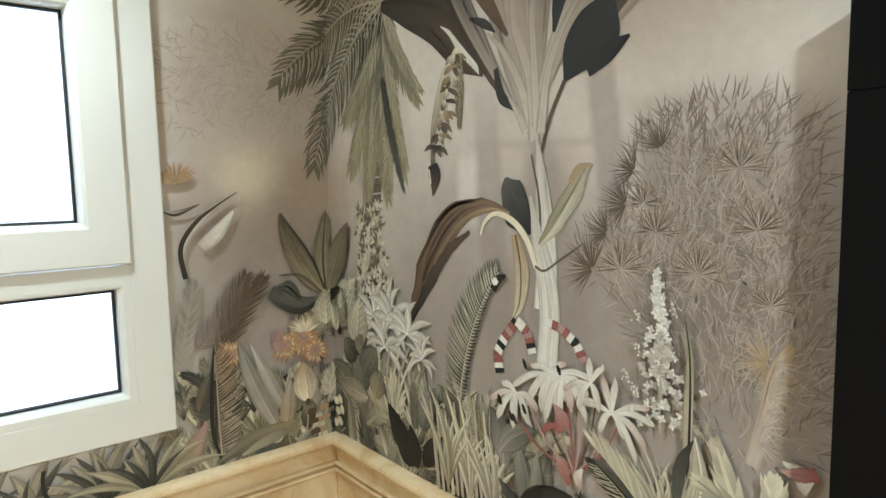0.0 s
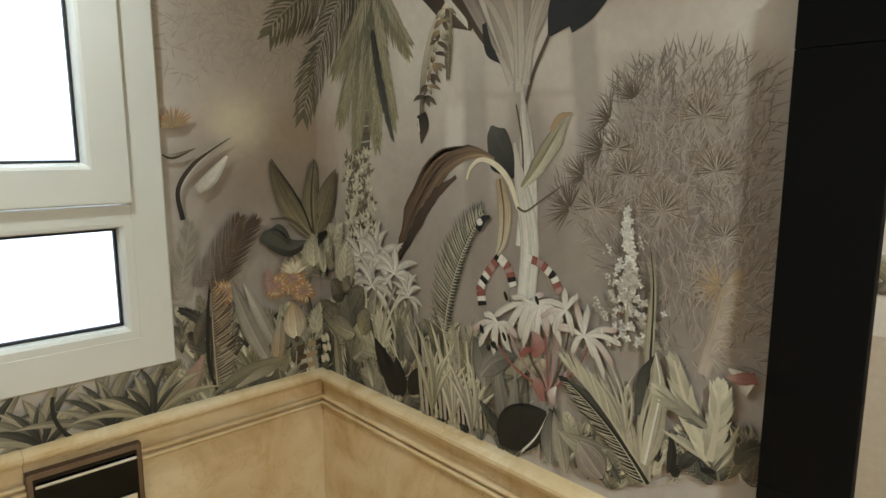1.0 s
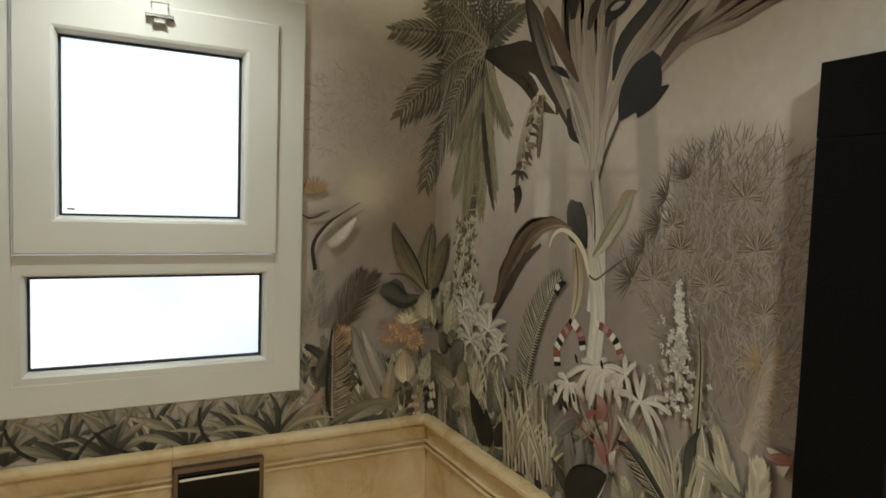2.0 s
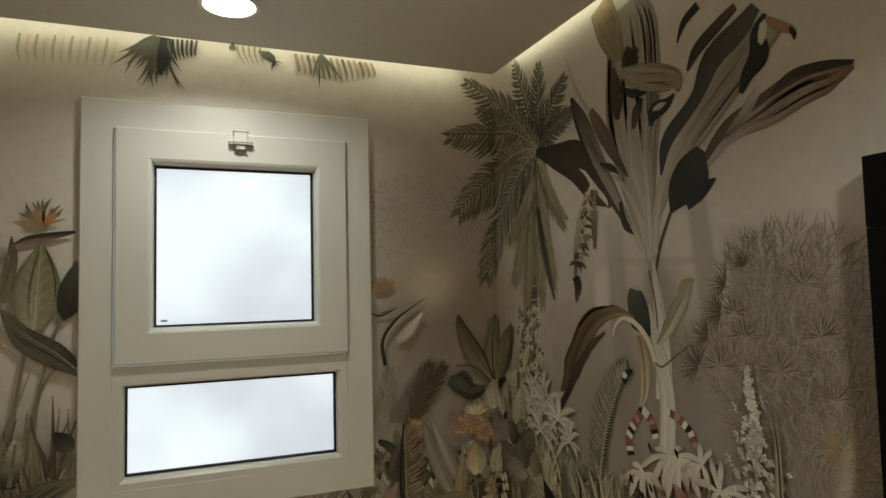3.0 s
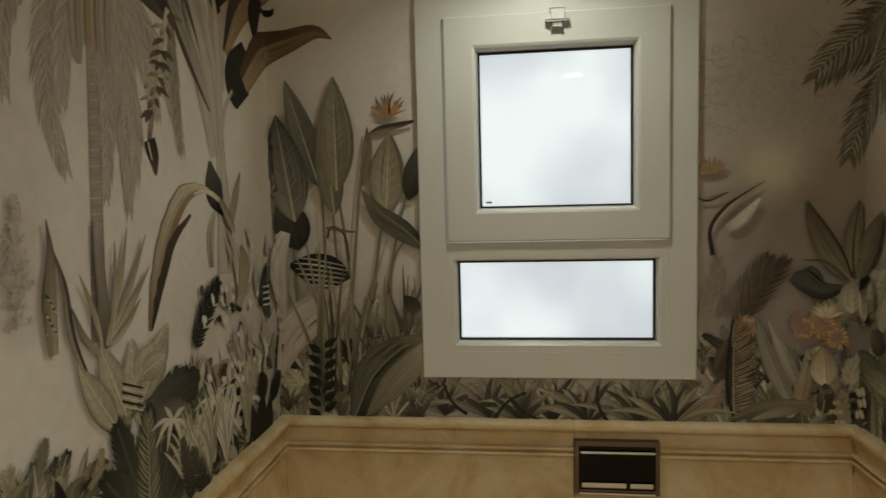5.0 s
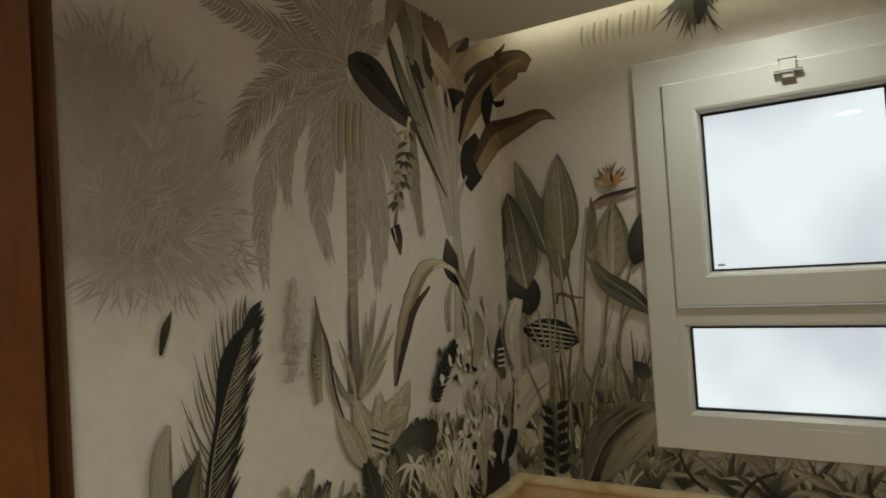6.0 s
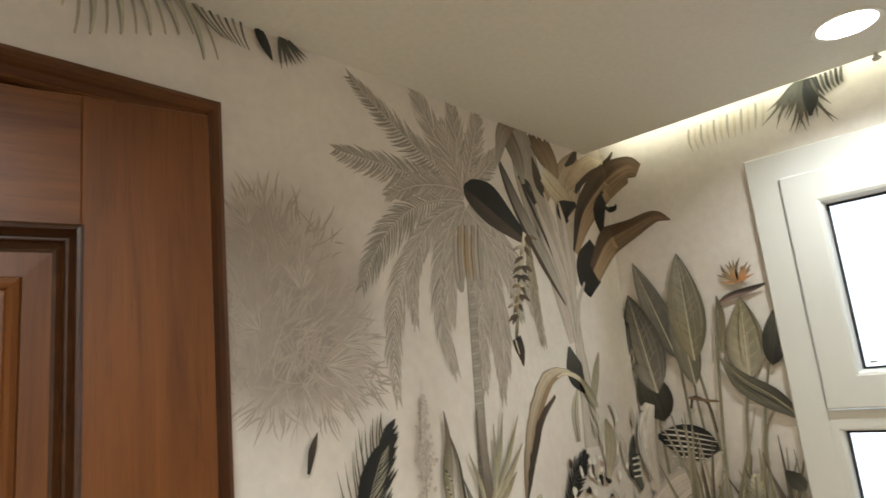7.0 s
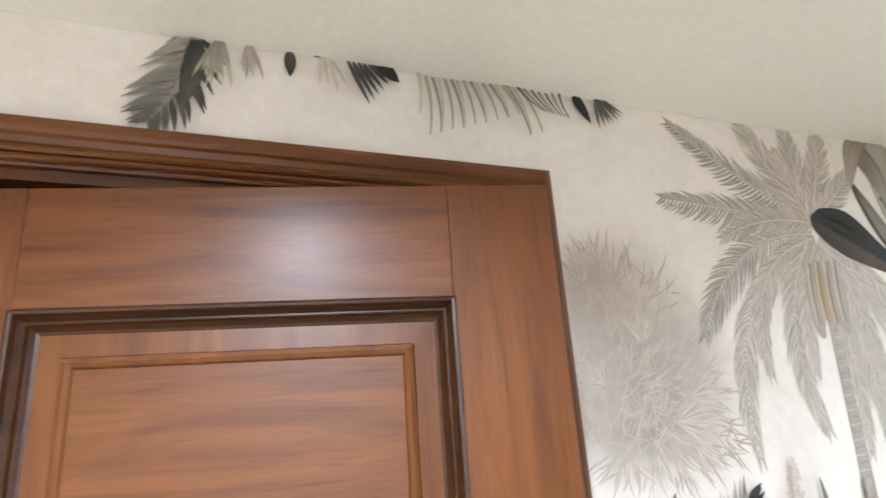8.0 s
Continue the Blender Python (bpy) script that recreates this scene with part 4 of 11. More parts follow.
stalk((1.279, 1.694), (1.365, 1.699), 0.0056, 0.0042, 'umber')
stalk((1.277, 1.671), (1.363, 1.677), 0.0056, 0.0042, 'haze')
stalk((1.275, 1.648), (1.361, 1.654), 0.0056, 0.0042, 'umber')
stalk((1.273, 1.624), (1.359, 1.632), 0.0057, 0.0042, 'haze')
stalk((1.271, 1.601), (1.357, 1.609), 0.0057, 0.0042, 'umber')
stalk((1.269, 1.577), (1.355, 1.586), 0.0057, 0.0043, 'haze')
stalk((1.267, 1.554), (1.353, 1.564), 0.0057, 0.0043, 'umber')
stalk((1.264, 1.530), (1.351, 1.541), 0.0057, 0.0043, 'haze')
frond((1.383, 2.142), (1.230, 1.898), 0.083, 40, 'slate', w=0.0067, tip='olive', bend=0.08, lean=34, droop=0.3)
frond((1.389, 2.122), (1.248, 1.928), 0.058, 36, 'sage', w=0.0044, tip='olive', bend=0.08, lean=30, droop=0.3)
frond((1.383, 2.142), (1.192, 1.699), 0.095, 40, 'slate', w=0.0067, tip='olive', bend=0.05, lean=34, droop=0.3)
frond((1.389, 2.122), (1.211, 1.731), 0.066, 36, 'sage', w=0.0044, tip='olive', bend=0.05, lean=30, droop=0.3)
frond((1.383, 2.142), (1.271, 1.599), 0.082, 40, 'slate', w=0.0065, tip='olive', bend=0, lean=34, droop=0.3)
frond((1.389, 2.122), (1.288, 1.630), 0.057, 36, 'sage', w=0.0043, tip='olive', bend=0, lean=30, droop=0.3)
frond((1.383, 2.142), (1.385, 1.618), 0.084, 40, 'slate', w=0.0063, tip='olive', bend=-0.05, lean=34, droop=0.3)
frond((1.389, 2.122), (1.401, 1.648), 0.058, 36, 'sage', w=0.0041, tip='olive', bend=-0.05, lean=30, droop=0.3)
frond((1.383, 2.142), (1.460, 1.672), 0.076, 40, 'slate', w=0.0061, tip='olive', bend=-0.08, lean=34, droop=0.3)
frond((1.389, 2.122), (1.475, 1.701), 0.053, 36, 'sage', w=0.0040, tip='olive', bend=-0.08, lean=30, droop=0.3)
frond((1.383, 2.142), (1.165, 1.844), 0.085, 40, 'slate', w=0.0068, tip='olive', bend=0.1, lean=34, droop=0.3)
frond((1.389, 2.122), (1.185, 1.875), 0.059, 36, 'sage', w=0.0045, tip='olive', bend=0.1, lean=30, droop=0.3)
frond((1.383, 2.142), (1.430, 1.764), 0.067, 40, 'slate', w=0.0062, tip='olive', bend=-0.06, lean=34, droop=0.3)
frond((1.389, 2.122), (1.445, 1.792), 0.046, 36, 'sage', w=0.0041, tip='olive', bend=-0.06, lean=30, droop=0.3)
frond((1.383, 2.142), (1.531, 1.862), 0.059, 40, 'slate', w=0.0059, tip='olive', bend=-0.1, lean=34, droop=0.3)
frond((1.389, 2.122), (1.544, 1.888), 0.041, 36, 'sage', w=0.0039, tip='olive', bend=-0.1, lean=30, droop=0.3)
frond((1.383, 2.138), (0.951, 2.454), 0.114, 26, 'slate', w=0.0108, tip='green', bend=-0.1, lean=44, droop=0.22, inkl='dark')
frond((1.383, 2.138), (1.245, 2.470), 0.095, 20, 'slate', w=0.0095, tip='green', bend=0.0, lean=44, droop=0.22, inkl='dark')
frond((1.383, 2.138), (1.404, 2.416), 0.090, 20, 'slate', w=0.0090, tip='green', bend=0.05, lean=44, droop=0.22, inkl='dark')
frond((1.383, 2.138), (1.554, 2.326), 0.085, 20, 'slate', w=0.0085, tip='green', bend=0.1, lean=44, droop=0.22, inkl='dark')
frond((1.383, 2.138), (1.588, 2.212), 0.073, 20, 'slate', w=0.0083, tip='green', bend=0.15, lean=44, droop=0.22, inkl='dark')
frond((1.383, 2.138), (0.871, 2.246), 0.122, 30, 'slate', w=0.0109, tip='green', bend=-0.22, lean=44, droop=0.22, inkl='dark')
frond((1.383, 2.138), (0.904, 1.959), 0.129, 32, 'slate', w=0.0109, tip='green', bend=-0.3, lean=44, droop=0.22, inkl='dark')
frond((1.383, 2.138), (1.006, 1.714), 0.114, 34, 'slate', w=0.0102, tip='green', bend=-0.26, lean=44, droop=0.22, inkl='dark')
frond((1.383, 2.138), (0.999, 2.349), 0.092, 24, 'slate', w=0.0104, tip='green', bend=-0.16, lean=44, droop=0.22, inkl='dark')
frond((1.383, 2.138), (1.083, 2.086), 0.088, 26, 'slate', w=0.0099, tip='green', bend=-0.25, lean=44, droop=0.22, inkl='dark')
frond((1.383, 2.138), (0.881, 2.259), 0.099, 26, 'sage', w=0.0046, tip='haze', bend=-0.22, lean=50, droop=0.25)
frond((1.383, 2.138), (0.913, 1.984), 0.102, 28, 'sage', w=0.0045, tip='haze', bend=-0.3, lean=50, droop=0.25)
frond((1.383, 2.138), (1.012, 1.740), 0.090, 30, 'sage', w=0.0042, tip='haze', bend=-0.26, lean=50, droop=0.25)
frond((1.383, 2.138), (0.960, 2.446), 0.088, 22, 'sage', w=0.0044, tip='haze', bend=-0.1, lean=50, droop=0.25)
fan((1.307, 1.589), 0.036, 0, 221, 5, 'bark', 0.0102, tip='sage')
fan((1.337, 1.589), 0.035, 52, 199, 5, 'pale', 0.0100, tip='sage')
fan((1.284, 1.588), 0.036, 12, 209, 5, 'bark', 0.0104, tip='sage')
fan((1.238, 1.580), 0.037, 45, 241, 5, 'pale', 0.0107, tip='sage')
fan((1.234, 1.576), 0.038, 17, 287, 5, 'bark', 0.0107, tip='sage')
fan((1.254, 1.566), 0.037, 68, 239, 5, 'pale', 0.0106, tip='sage')
fan((1.251, 1.564), 0.037, 87, 228, 5, 'bark', 0.0106, tip='sage')
fan((1.300, 1.576), 0.036, 60, 253, 5, 'pale', 0.0103, tip='sage')
fan((1.322, 1.562), 0.036, 36, 230, 5, 'bark', 0.0101, tip='sage')
fan((1.312, 1.553), 0.036, 37, 264, 5, 'pale', 0.0102, tip='sage')
fan((1.279, 1.550), 0.037, 17, 229, 5, 'bark', 0.0105, tip='sage')
fan((1.250, 1.545), 0.037, 74, 190, 5, 'pale', 0.0107, tip='sage')
fan((1.344, 1.536), 0.035, 40, 267, 5, 'bark', 0.0100, tip='sage')
fan((1.328, 1.545), 0.035, 71, 267, 5, 'pale', 0.0101, tip='sage')
fan((1.243, 1.540), 0.037, 20, 186, 5, 'bark', 0.0107, tip='sage')
fan((1.229, 1.540), 0.038, 19, 213, 5, 'pale', 0.0108, tip='sage')
fan((1.229, 1.515), 0.038, 82, 197, 5, 'bark', 0.0108, tip='sage')
fan((1.279, 1.514), 0.037, 77, 284, 5, 'pale', 0.0105, tip='sage')
fan((1.326, 1.524), 0.036, 30, 271, 5, 'bark', 0.0102, tip='sage')
fan((1.240, 1.520), 0.038, 71, 201, 5, 'pale', 0.0107, tip='sage')
fan((1.333, 1.515), 0.035, 89, 192, 5, 'bark', 0.0101, tip='sage')
fan((1.280, 1.498), 0.037, 13, 213, 5, 'pale', 0.0105, tip='sage')
fan((1.320, 1.510), 0.036, 60, 197, 5, 'bark', 0.0102, tip='sage')
fan((1.336, 1.510), 0.035, 30, 273, 5, 'pale', 0.0101, tip='sage')
fan((1.259, 1.493), 0.037, 8, 271, 5, 'bark', 0.0106, tip='sage')
fan((1.316, 1.498), 0.036, 27, 207, 5, 'pale', 0.0102, tip='sage')
fan((1.320, 1.492), 0.036, 15, 280, 5, 'bark', 0.0102, tip='sage')
fan((1.269, 1.482), 0.037, 43, 214, 5, 'pale', 0.0106, tip='sage')
fan((1.337, 1.472), 0.035, 48, 215, 5, 'bark', 0.0101, tip='sage')
fan((1.242, 1.464), 0.038, 37, 271, 5, 'pale', 0.0108, tip='sage')
fan((1.250, 1.467), 0.038, 32, 204, 5, 'bark', 0.0107, tip='sage')
fan((1.341, 1.481), 0.035, 41, 259, 5, 'pale', 0.0101, tip='sage')
fan((1.247, 1.446), 0.038, 67, 209, 5, 'bark', 0.0108, tip='sage')
fan((1.304, 1.454), 0.036, 41, 251, 5, 'pale', 0.0104, tip='sage')
fan((1.333, 1.461), 0.036, 84, 215, 5, 'bark', 0.0102, tip='sage')
fan((1.282, 1.461), 0.037, 27, 268, 5, 'pale', 0.0105, tip='sage')
fan((1.298, 1.434), 0.037, 2, 286, 5, 'bark', 0.0104, tip='sage')
fan((1.271, 1.442), 0.037, 47, 250, 5, 'pale', 0.0106, tip='sage')
fan((1.360, 1.449), 0.035, 21, 257, 5, 'bark', 0.0100, tip='sage')
fan((1.343, 1.438), 0.035, 41, 287, 5, 'pale', 0.0101, tip='sage')
fan((1.310, 1.431), 0.036, 45, 297, 5, 'bark', 0.0104, tip='sage')
fan((1.360, 1.430), 0.035, 1, 271, 5, 'pale', 0.0100, tip='sage')
fan((1.320, 1.425), 0.036, 61, 205, 5, 'bark', 0.0103, tip='sage')
fan((1.239, 1.425), 0.038, 27, 262, 5, 'pale', 0.0109, tip='sage')
fan((1.238, 1.399), 0.038, 1, 207, 5, 'bark', 0.0109, tip='sage')
fan((1.255, 1.410), 0.038, 5, 185, 5, 'pale', 0.0108, tip='sage')
fan((1.286, 1.406), 0.037, 76, 185, 5, 'bark', 0.0106, tip='sage')
fan((1.257, 1.401), 0.038, 63, 259, 5, 'pale', 0.0108, tip='sage')
fan((1.343, 1.397), 0.036, 84, 208, 5, 'bark', 0.0102, tip='sage')
fan((1.313, 1.394), 0.036, 22, 189, 5, 'pale', 0.0104, tip='sage')
fan((1.338, 1.395), 0.036, 53, 276, 5, 'bark', 0.0102, tip='sage')
fan((1.337, 1.399), 0.036, 63, 291, 5, 'pale', 0.0102, tip='sage')
fan((1.361, 1.378), 0.035, 65, 184, 5, 'bark', 0.0101, tip='sage')
fan((1.289, 1.371), 0.037, 4, 180, 5, 'pale', 0.0106, tip='sage')
fan((1.299, 1.371), 0.037, 7, 218, 5, 'bark', 0.0105, tip='sage')
fan((1.235, 1.374), 0.038, 22, 219, 5, 'pale', 0.0109, tip='sage')
fan((1.258, 1.350), 0.038, 31, 204, 5, 'bark', 0.0108, tip='sage')
fan((1.365, 1.369), 0.035, 59, 247, 5, 'pale', 0.0101, tip='sage')
fan((1.346, 1.358), 0.036, 55, 274, 5, 'bark', 0.0102, tip='sage')
fan((1.338, 1.358), 0.036, 28, 235, 5, 'pale', 0.0103, tip='sage')
fan((1.370, 1.345), 0.035, 46, 284, 5, 'bark', 0.0101, tip='sage')
fan((1.243, 1.333), 0.038, 80, 237, 5, 'pale', 0.0109, tip='sage')
fan((1.312, 1.343), 0.037, 7, 247, 5, 'bark', 0.0105, tip='sage')
fan((1.268, 1.338), 0.038, 58, 227, 5, 'pale', 0.0108, tip='sage')
fan((1.280, 1.330), 0.037, 43, 283, 5, 'bark', 0.0107, tip='sage')
fan((1.339, 1.329), 0.036, 39, 217, 5, 'pale', 0.0103, tip='sage')
fan((1.247, 1.317), 0.038, 19, 239, 5, 'bark', 0.0109, tip='sage')
fan((1.335, 1.325), 0.036, 11, 194, 5, 'pale', 0.0103, tip='sage')
frond((1.372, 1.943), (1.458, 1.641), 0.047, 34, 'dark', w=0.0047, tip='slate', bend=-0.05, lean=24, left=0.9, right=0.5, droop=0.4)
motif('banana_tree', 'printed banana tree with pale stem and dark leaves')
blade([(1.915, 1.754, 0.0123, 0.0122), (1.898, 1.961, 0.0886, 0.0610), (1.881, 2.145, 0.1174, 0.1038), (1.875, 2.330, 0.0963, 0.1078), (1.861, 2.429, 0.0727, 0.0675)], 'haze', tip='taupe', streaks=40)
blade([(1.825, 2.287, 0.0184, 0.0269), (1.797, 2.377, 0.0526, 0.0454), (1.755, 2.477, 0.0495, 0.0471)], 'olive', tip='tan', edge=0.6, streaks=20)
patch((1.875, 2.277), 0.034, 0.034, 'dark', 0, rough=0.2, rim='umber')
blade([(1.830, 2.257, 0.0087, 0.0146), (1.920, 2.211, 0.0366, 0.0368), (2.030, 2.174, 0.0256, 0.0312), (2.050, 2.137, 0.0047, 0.0048)], 'taupe', tip='tan', edge=0.55, streaks=24)
blade([(1.932, 1.810, 0.0100, 0.0099), (2.003, 1.955, 0.0266, 0.0366), (2.121, 2.062, 0.0374, 0.0488), (2.235, 2.145, 0.0374, 0.0448), (2.307, 2.205, 0.0265, 0.0426)], 'stone', tip='taupe', inkr='haze', edge=0.6, streaks=36)
blade([(1.974, 1.946, 0.0039, 0.0039), (2.006, 2.024, 0.0270, 0.0151), (2.100, 2.101, 0.0213, 0.0174), (2.155, 2.174, 0.0344, 0.0267), (2.234, 2.219, 0.0255, 0.0279), (2.274, 2.250, 0.0123, 0.0182)], 'black', tip='slate', inkr='dark', edge=1, streaks=12)
blade([(2.077, 2.177, 0.0037, 0.0056), (2.110, 2.217, 0.0145, 0.0178), (2.177, 2.251, 0.0134, 0.0166), (2.224, 2.272, 0.0081, 0.0128)], 'black', tip='umber', streaks=6)
blade([(2.048, 2.254, 0.0020, 0.0020), (2.073, 2.296, 0.0097, 0.0116), (2.118, 2.320, 0.0092, 0.0146)], 'black', streaks=4)
blade([(2.227, 2.078, 0.0061, 0.0075), (2.247, 2.116, 0.0151, 0.0207), (2.276, 2.147, 0.0234, 0.0283), (2.275, 2.193, 0.0146, 0.0115), (2.296, 2.224, 0.0044, 0.0074)], 'black', tip='dark', edge=1, streaks=8)
patch((2.289, 2.187), 0.011, 0.025, 'white', -10)
blade([(2.300, 2.215, 0.0030, 0.0040), (2.325, 2.193, 0.0059, 0.0139), (2.352, 2.170, 0.0057, 0.0096), (2.362, 2.155, 0.0019, 0.0029)], 'tan', tip='orange', streaks=8)
blade([(2.352, 2.173, 0.0041, 0.0041), (2.360, 2.156, 0.0054, 0.0044), (2.360, 2.144, 0.0012, 0.0012)], 'black', streaks=2)
blade([(2.093, 1.924, 0.0098, 0.0097), (2.186, 1.999, 0.0302, 0.0235), (2.281, 2.040, 0.0216, 0.0523), (2.369, 2.063, 0.0243, 0.0521), (2.434, 2.061, 0.0152, 0.0388), (2.474, 2.052, 0.0031, 0.0031)], 'umber', tip='brown', inkr='haze', edge=0.6, streaks=40)
blade([(2.294, 2.047, 0.0027, 0.0027), (2.346, 2.076, 0.0101, 0.0075), (2.414, 2.074, 0.0100, 0.0066), (2.474, 2.062, 0.0041, 0.0041)], 'umber', tip='dark', streaks=8)
blade([(2.179, 1.995, 0.0045, 0.0045), (2.232, 2.030, 0.0147, 0.0116), (2.270, 2.067, 0.0143, 0.0085), (2.290, 2.074, 0.0027, 0.0027)], 'brown', tip='white', inkr='umber', streaks=10)
blade([(2.002, 1.848, 0.0037, 0.0037), (2.032, 1.901, 0.0363, 0.0585), (2.074, 1.944, 0.0420, 0.0658), (2.105, 1.985, 0.0136, 0.0167)], 'black', tip='dark', edge=1, streaks=10)
blade([(2.054, 1.864, 0.0125, 0.0184), (2.103, 1.886, 0.0213, 0.0179), (2.148, 1.908, 0.0029, 0.0029)], 'black', streaks=4)
blade([(1.940, 1.709, 0.0039, 0.0039), (1.963, 1.778, 0.0048, 0.0048), (2.002, 1.850, 0.0046, 0.0046)], 'umber', streaks=2, edge=0.66)
blade([(1.376, 2.129, 0.0097, 0.0155), (1.504, 2.104, 0.0248, 0.0609), (1.622, 2.061, 0.0461, 0.0796), (1.708, 1.955, 0.0179, 0.0509), (1.771, 1.893, 0.0042, 0.0063)], 'black', tip='umber', inkr='dark', edge=1, streaks=14)
blade([(1.624, 2.026, 0.0011, 0.0011), (1.661, 1.999, 0.0059, 0.0060), (1.689, 1.950, 0.0012, 0.0012)], 'white', streaks=0, edge=0.66)
blade([(1.638, 2.015, 0.0011, 0.0011), (1.674, 1.986, 0.0059, 0.0059), (1.699, 1.942, 0.0012, 0.0012)], 'white', streaks=0, edge=0.66)
blade([(1.651, 2.004, 0.0011, 0.0011), (1.686, 1.974, 0.0058, 0.0059), (1.709, 1.934, 0.0012, 0.0012)], 'white', streaks=0, edge=0.66)
blade([(1.663, 1.993, 0.0011, 0.0011), (1.698, 1.962, 0.0058, 0.0058), (1.719, 1.926, 0.0012, 0.0012)], 'white', streaks=0, edge=0.66)
blade([(1.676, 1.983, 0.0011, 0.0011), (1.710, 1.950, 0.0057, 0.0058), (1.728, 1.918, 0.0012, 0.0012)], 'white', streaks=0, edge=0.66)
blade([(1.689, 1.972, 0.0011, 0.0011), (1.722, 1.938, 0.0057, 0.0057), (1.738, 1.910, 0.0012, 0.0012)], 'white', streaks=0, edge=0.66)
blade([(1.701, 1.962, 0.0011, 0.0011), (1.734, 1.927, 0.0056, 0.0057), (1.747, 1.902, 0.0012, 0.0012)], 'white', streaks=0, edge=0.66)
blade([(1.713, 1.951, 0.0011, 0.0011), (1.746, 1.915, 0.0056, 0.0056), (1.756, 1.895, 0.0012, 0.0012)], 'white', streaks=0, edge=0.66)
blade([(1.873, 1.798, 0.0039, 0.0058), (1.790, 1.895, 0.0150, 0.0294), (1.689, 2.034, 0.0147, 0.0520), (1.625, 2.159, 0.0136, 0.0476), (1.592, 2.250, 0.0058, 0.0086)], 'umber', tip='dark', inkr='haze', edge=0.5, streaks=30)
blade([(1.865, 1.814, 0.0106, 0.0053), (1.827, 1.839, 0.0128, 0.0126), (1.810, 1.900, 0.0068, 0.0068)], 'dark', streaks=4)
blade([(1.708, 2.159, 0.0045, 0.0045), (1.626, 2.263, 0.0052, 0.0051), (1.568, 2.389, 0.0029, 0.0029)], 'pale', streaks=2, edge=0.66)
blade([(1.847, 1.963, 0.0040, 0.0040), (1.785, 2.049, 0.0216, 0.0169), (1.731, 2.126, 0.0250, 0.0222), (1.689, 2.184, 0.0117, 0.0138)], 'umber', tip='brown', edge=0.5, streaks=16)
blade([(1.810, 1.977, 0.0018, 0.0018), (1.776, 2.003, 0.0119, 0.0084), (1.727, 2.022, 0.0033, 0.0033)], 'dark', streaks=2)
blade([(1.811, 2.127, 0.0072, 0.0119), (1.812, 2.196, 0.0291, 0.0283), (1.800, 2.274, 0.0048, 0.0096)], 'black', tip='umber', streaks=6)
blade([(1.828, 2.207, 0.0088, 0.0088), (1.885, 2.180, 0.0087, 0.0131), (1.931, 2.169, 0.0030, 0.0060)], 'black', streaks=4)
blade([(1.876, 2.086, 0.0068, 0.0067), (1.893, 2.126, 0.0180, 0.0177), (1.915, 2.157, 0.0066, 0.0066)], 'umber', tip='dark', streaks=6)
blade([(1.943, 2.077, 0.0063, 0.0063), (1.958, 2.111, 0.0200, 0.0274), (2.002, 2.115, 0.0182, 0.0144), (2.030, 2.135, 0.0038, 0.0037)], 'black', tip='dark', streaks=6)
blade([(1.955, 2.115, 0.0036, 0.0036), (1.979, 2.119, 0.0086, 0.0086), (2.002, 2.121, 0.0017, 0.0016)], 'stone', streaks=2)
blade([(1.922, 1.739, 0.0141, 0.0139), (1.889, 1.841, 0.0113, 0.0111), (1.840, 1.926, 0.0091, 0.0091), (1.786, 1.979, 0.0030, 0.0030)], 'stone', streaks=8, edge=0.5, tip='haze')
blade([(1.922, 1.739, 0.0143, 0.0140), (1.909, 1.871, 0.0123, 0.0122), (1.867, 1.982, 0.0119, 0.0118), (1.857, 2.121, 0.0057, 0.0056)], 'stone', streaks=8, edge=0.5, tip='haze')
blade([(1.929, 1.767, 0.0122, 0.0120), (1.921, 1.913, 0.0103, 0.0102), (1.917, 2.009, 0.0084, 0.0084), (1.934, 2.107, 0.0032, 0.0032)], 'stone', streaks=8, edge=0.5, tip='haze')
blade([(1.939, 1.752, 0.0130, 0.0128), (1.957, 1.864, 0.0099, 0.0098), (2.000, 1.956, 0.0066, 0.0066), (2.087, 2.051, 0.0035, 0.0035), (2.206, 2.149, 0.0024, 0.0024)], 'stone', streaks=8, edge=0.5, tip='haze')
blade([(1.899, 1.755, 0.0101, 0.0100), (1.869, 1.810, 0.0082, 0.0081), (1.849, 1.833, 0.0030, 0.0030)], 'stone', streaks=8, edge=0.5, tip='haze')
blade([(1.951, 1.385, 0.0321, 0.0309), (1.955, 1.495, 0.0280, 0.0270), (1.945, 1.619, 0.0206, 0.0201), (1.930, 1.738, 0.0047, 0.0047)], 'white', streaks=20, edge=0.62, tip='stone')
blade([(1.940, 1.494, 0.0028, 0.0028), (1.934, 1.619, 0.0028, 0.0028), (1.913, 1.710, 0.0019, 0.0019)], 'bark', streaks=1, edge=0.66)
blade([(1.947, 1.194, 0.0293, 0.0284), (1.958, 1.309, 0.0285, 0.0277), (1.962, 1.392, 0.0283, 0.0274), (1.949, 1.471, 0.0264, 0.0257), (1.928, 1.544, 0.0170, 0.0167), (1.910, 1.624, 0.0038, 0.0038)], 'white', streaks=12, edge=0.62, tip='stone')
blade([(1.909, 1.543, 0.0037, 0.0037), (1.882, 1.589, 0.0503, 0.0297), (1.848, 1.637, 0.0276, 0.0381), (1.838, 1.664, 0.0040, 0.0040)], 'black', tip='slate', streaks=8)
blade([(1.848, 1.585, 0.0045, 0.0045), (1.799, 1.598, 0.0086, 0.0128), (1.733, 1.587, 0.0134, 0.0338), (1.664, 1.551, 0.0211, 0.0567), (1.580, 1.459, 0.0243, 0.0552), (1.517, 1.361, 0.0158, 0.0323), (1.469, 1.282, 0.0056, 0.0056)], 'tan', tip='umber', inkr='brown', edge=0.45, streaks=34, rag=0.12)
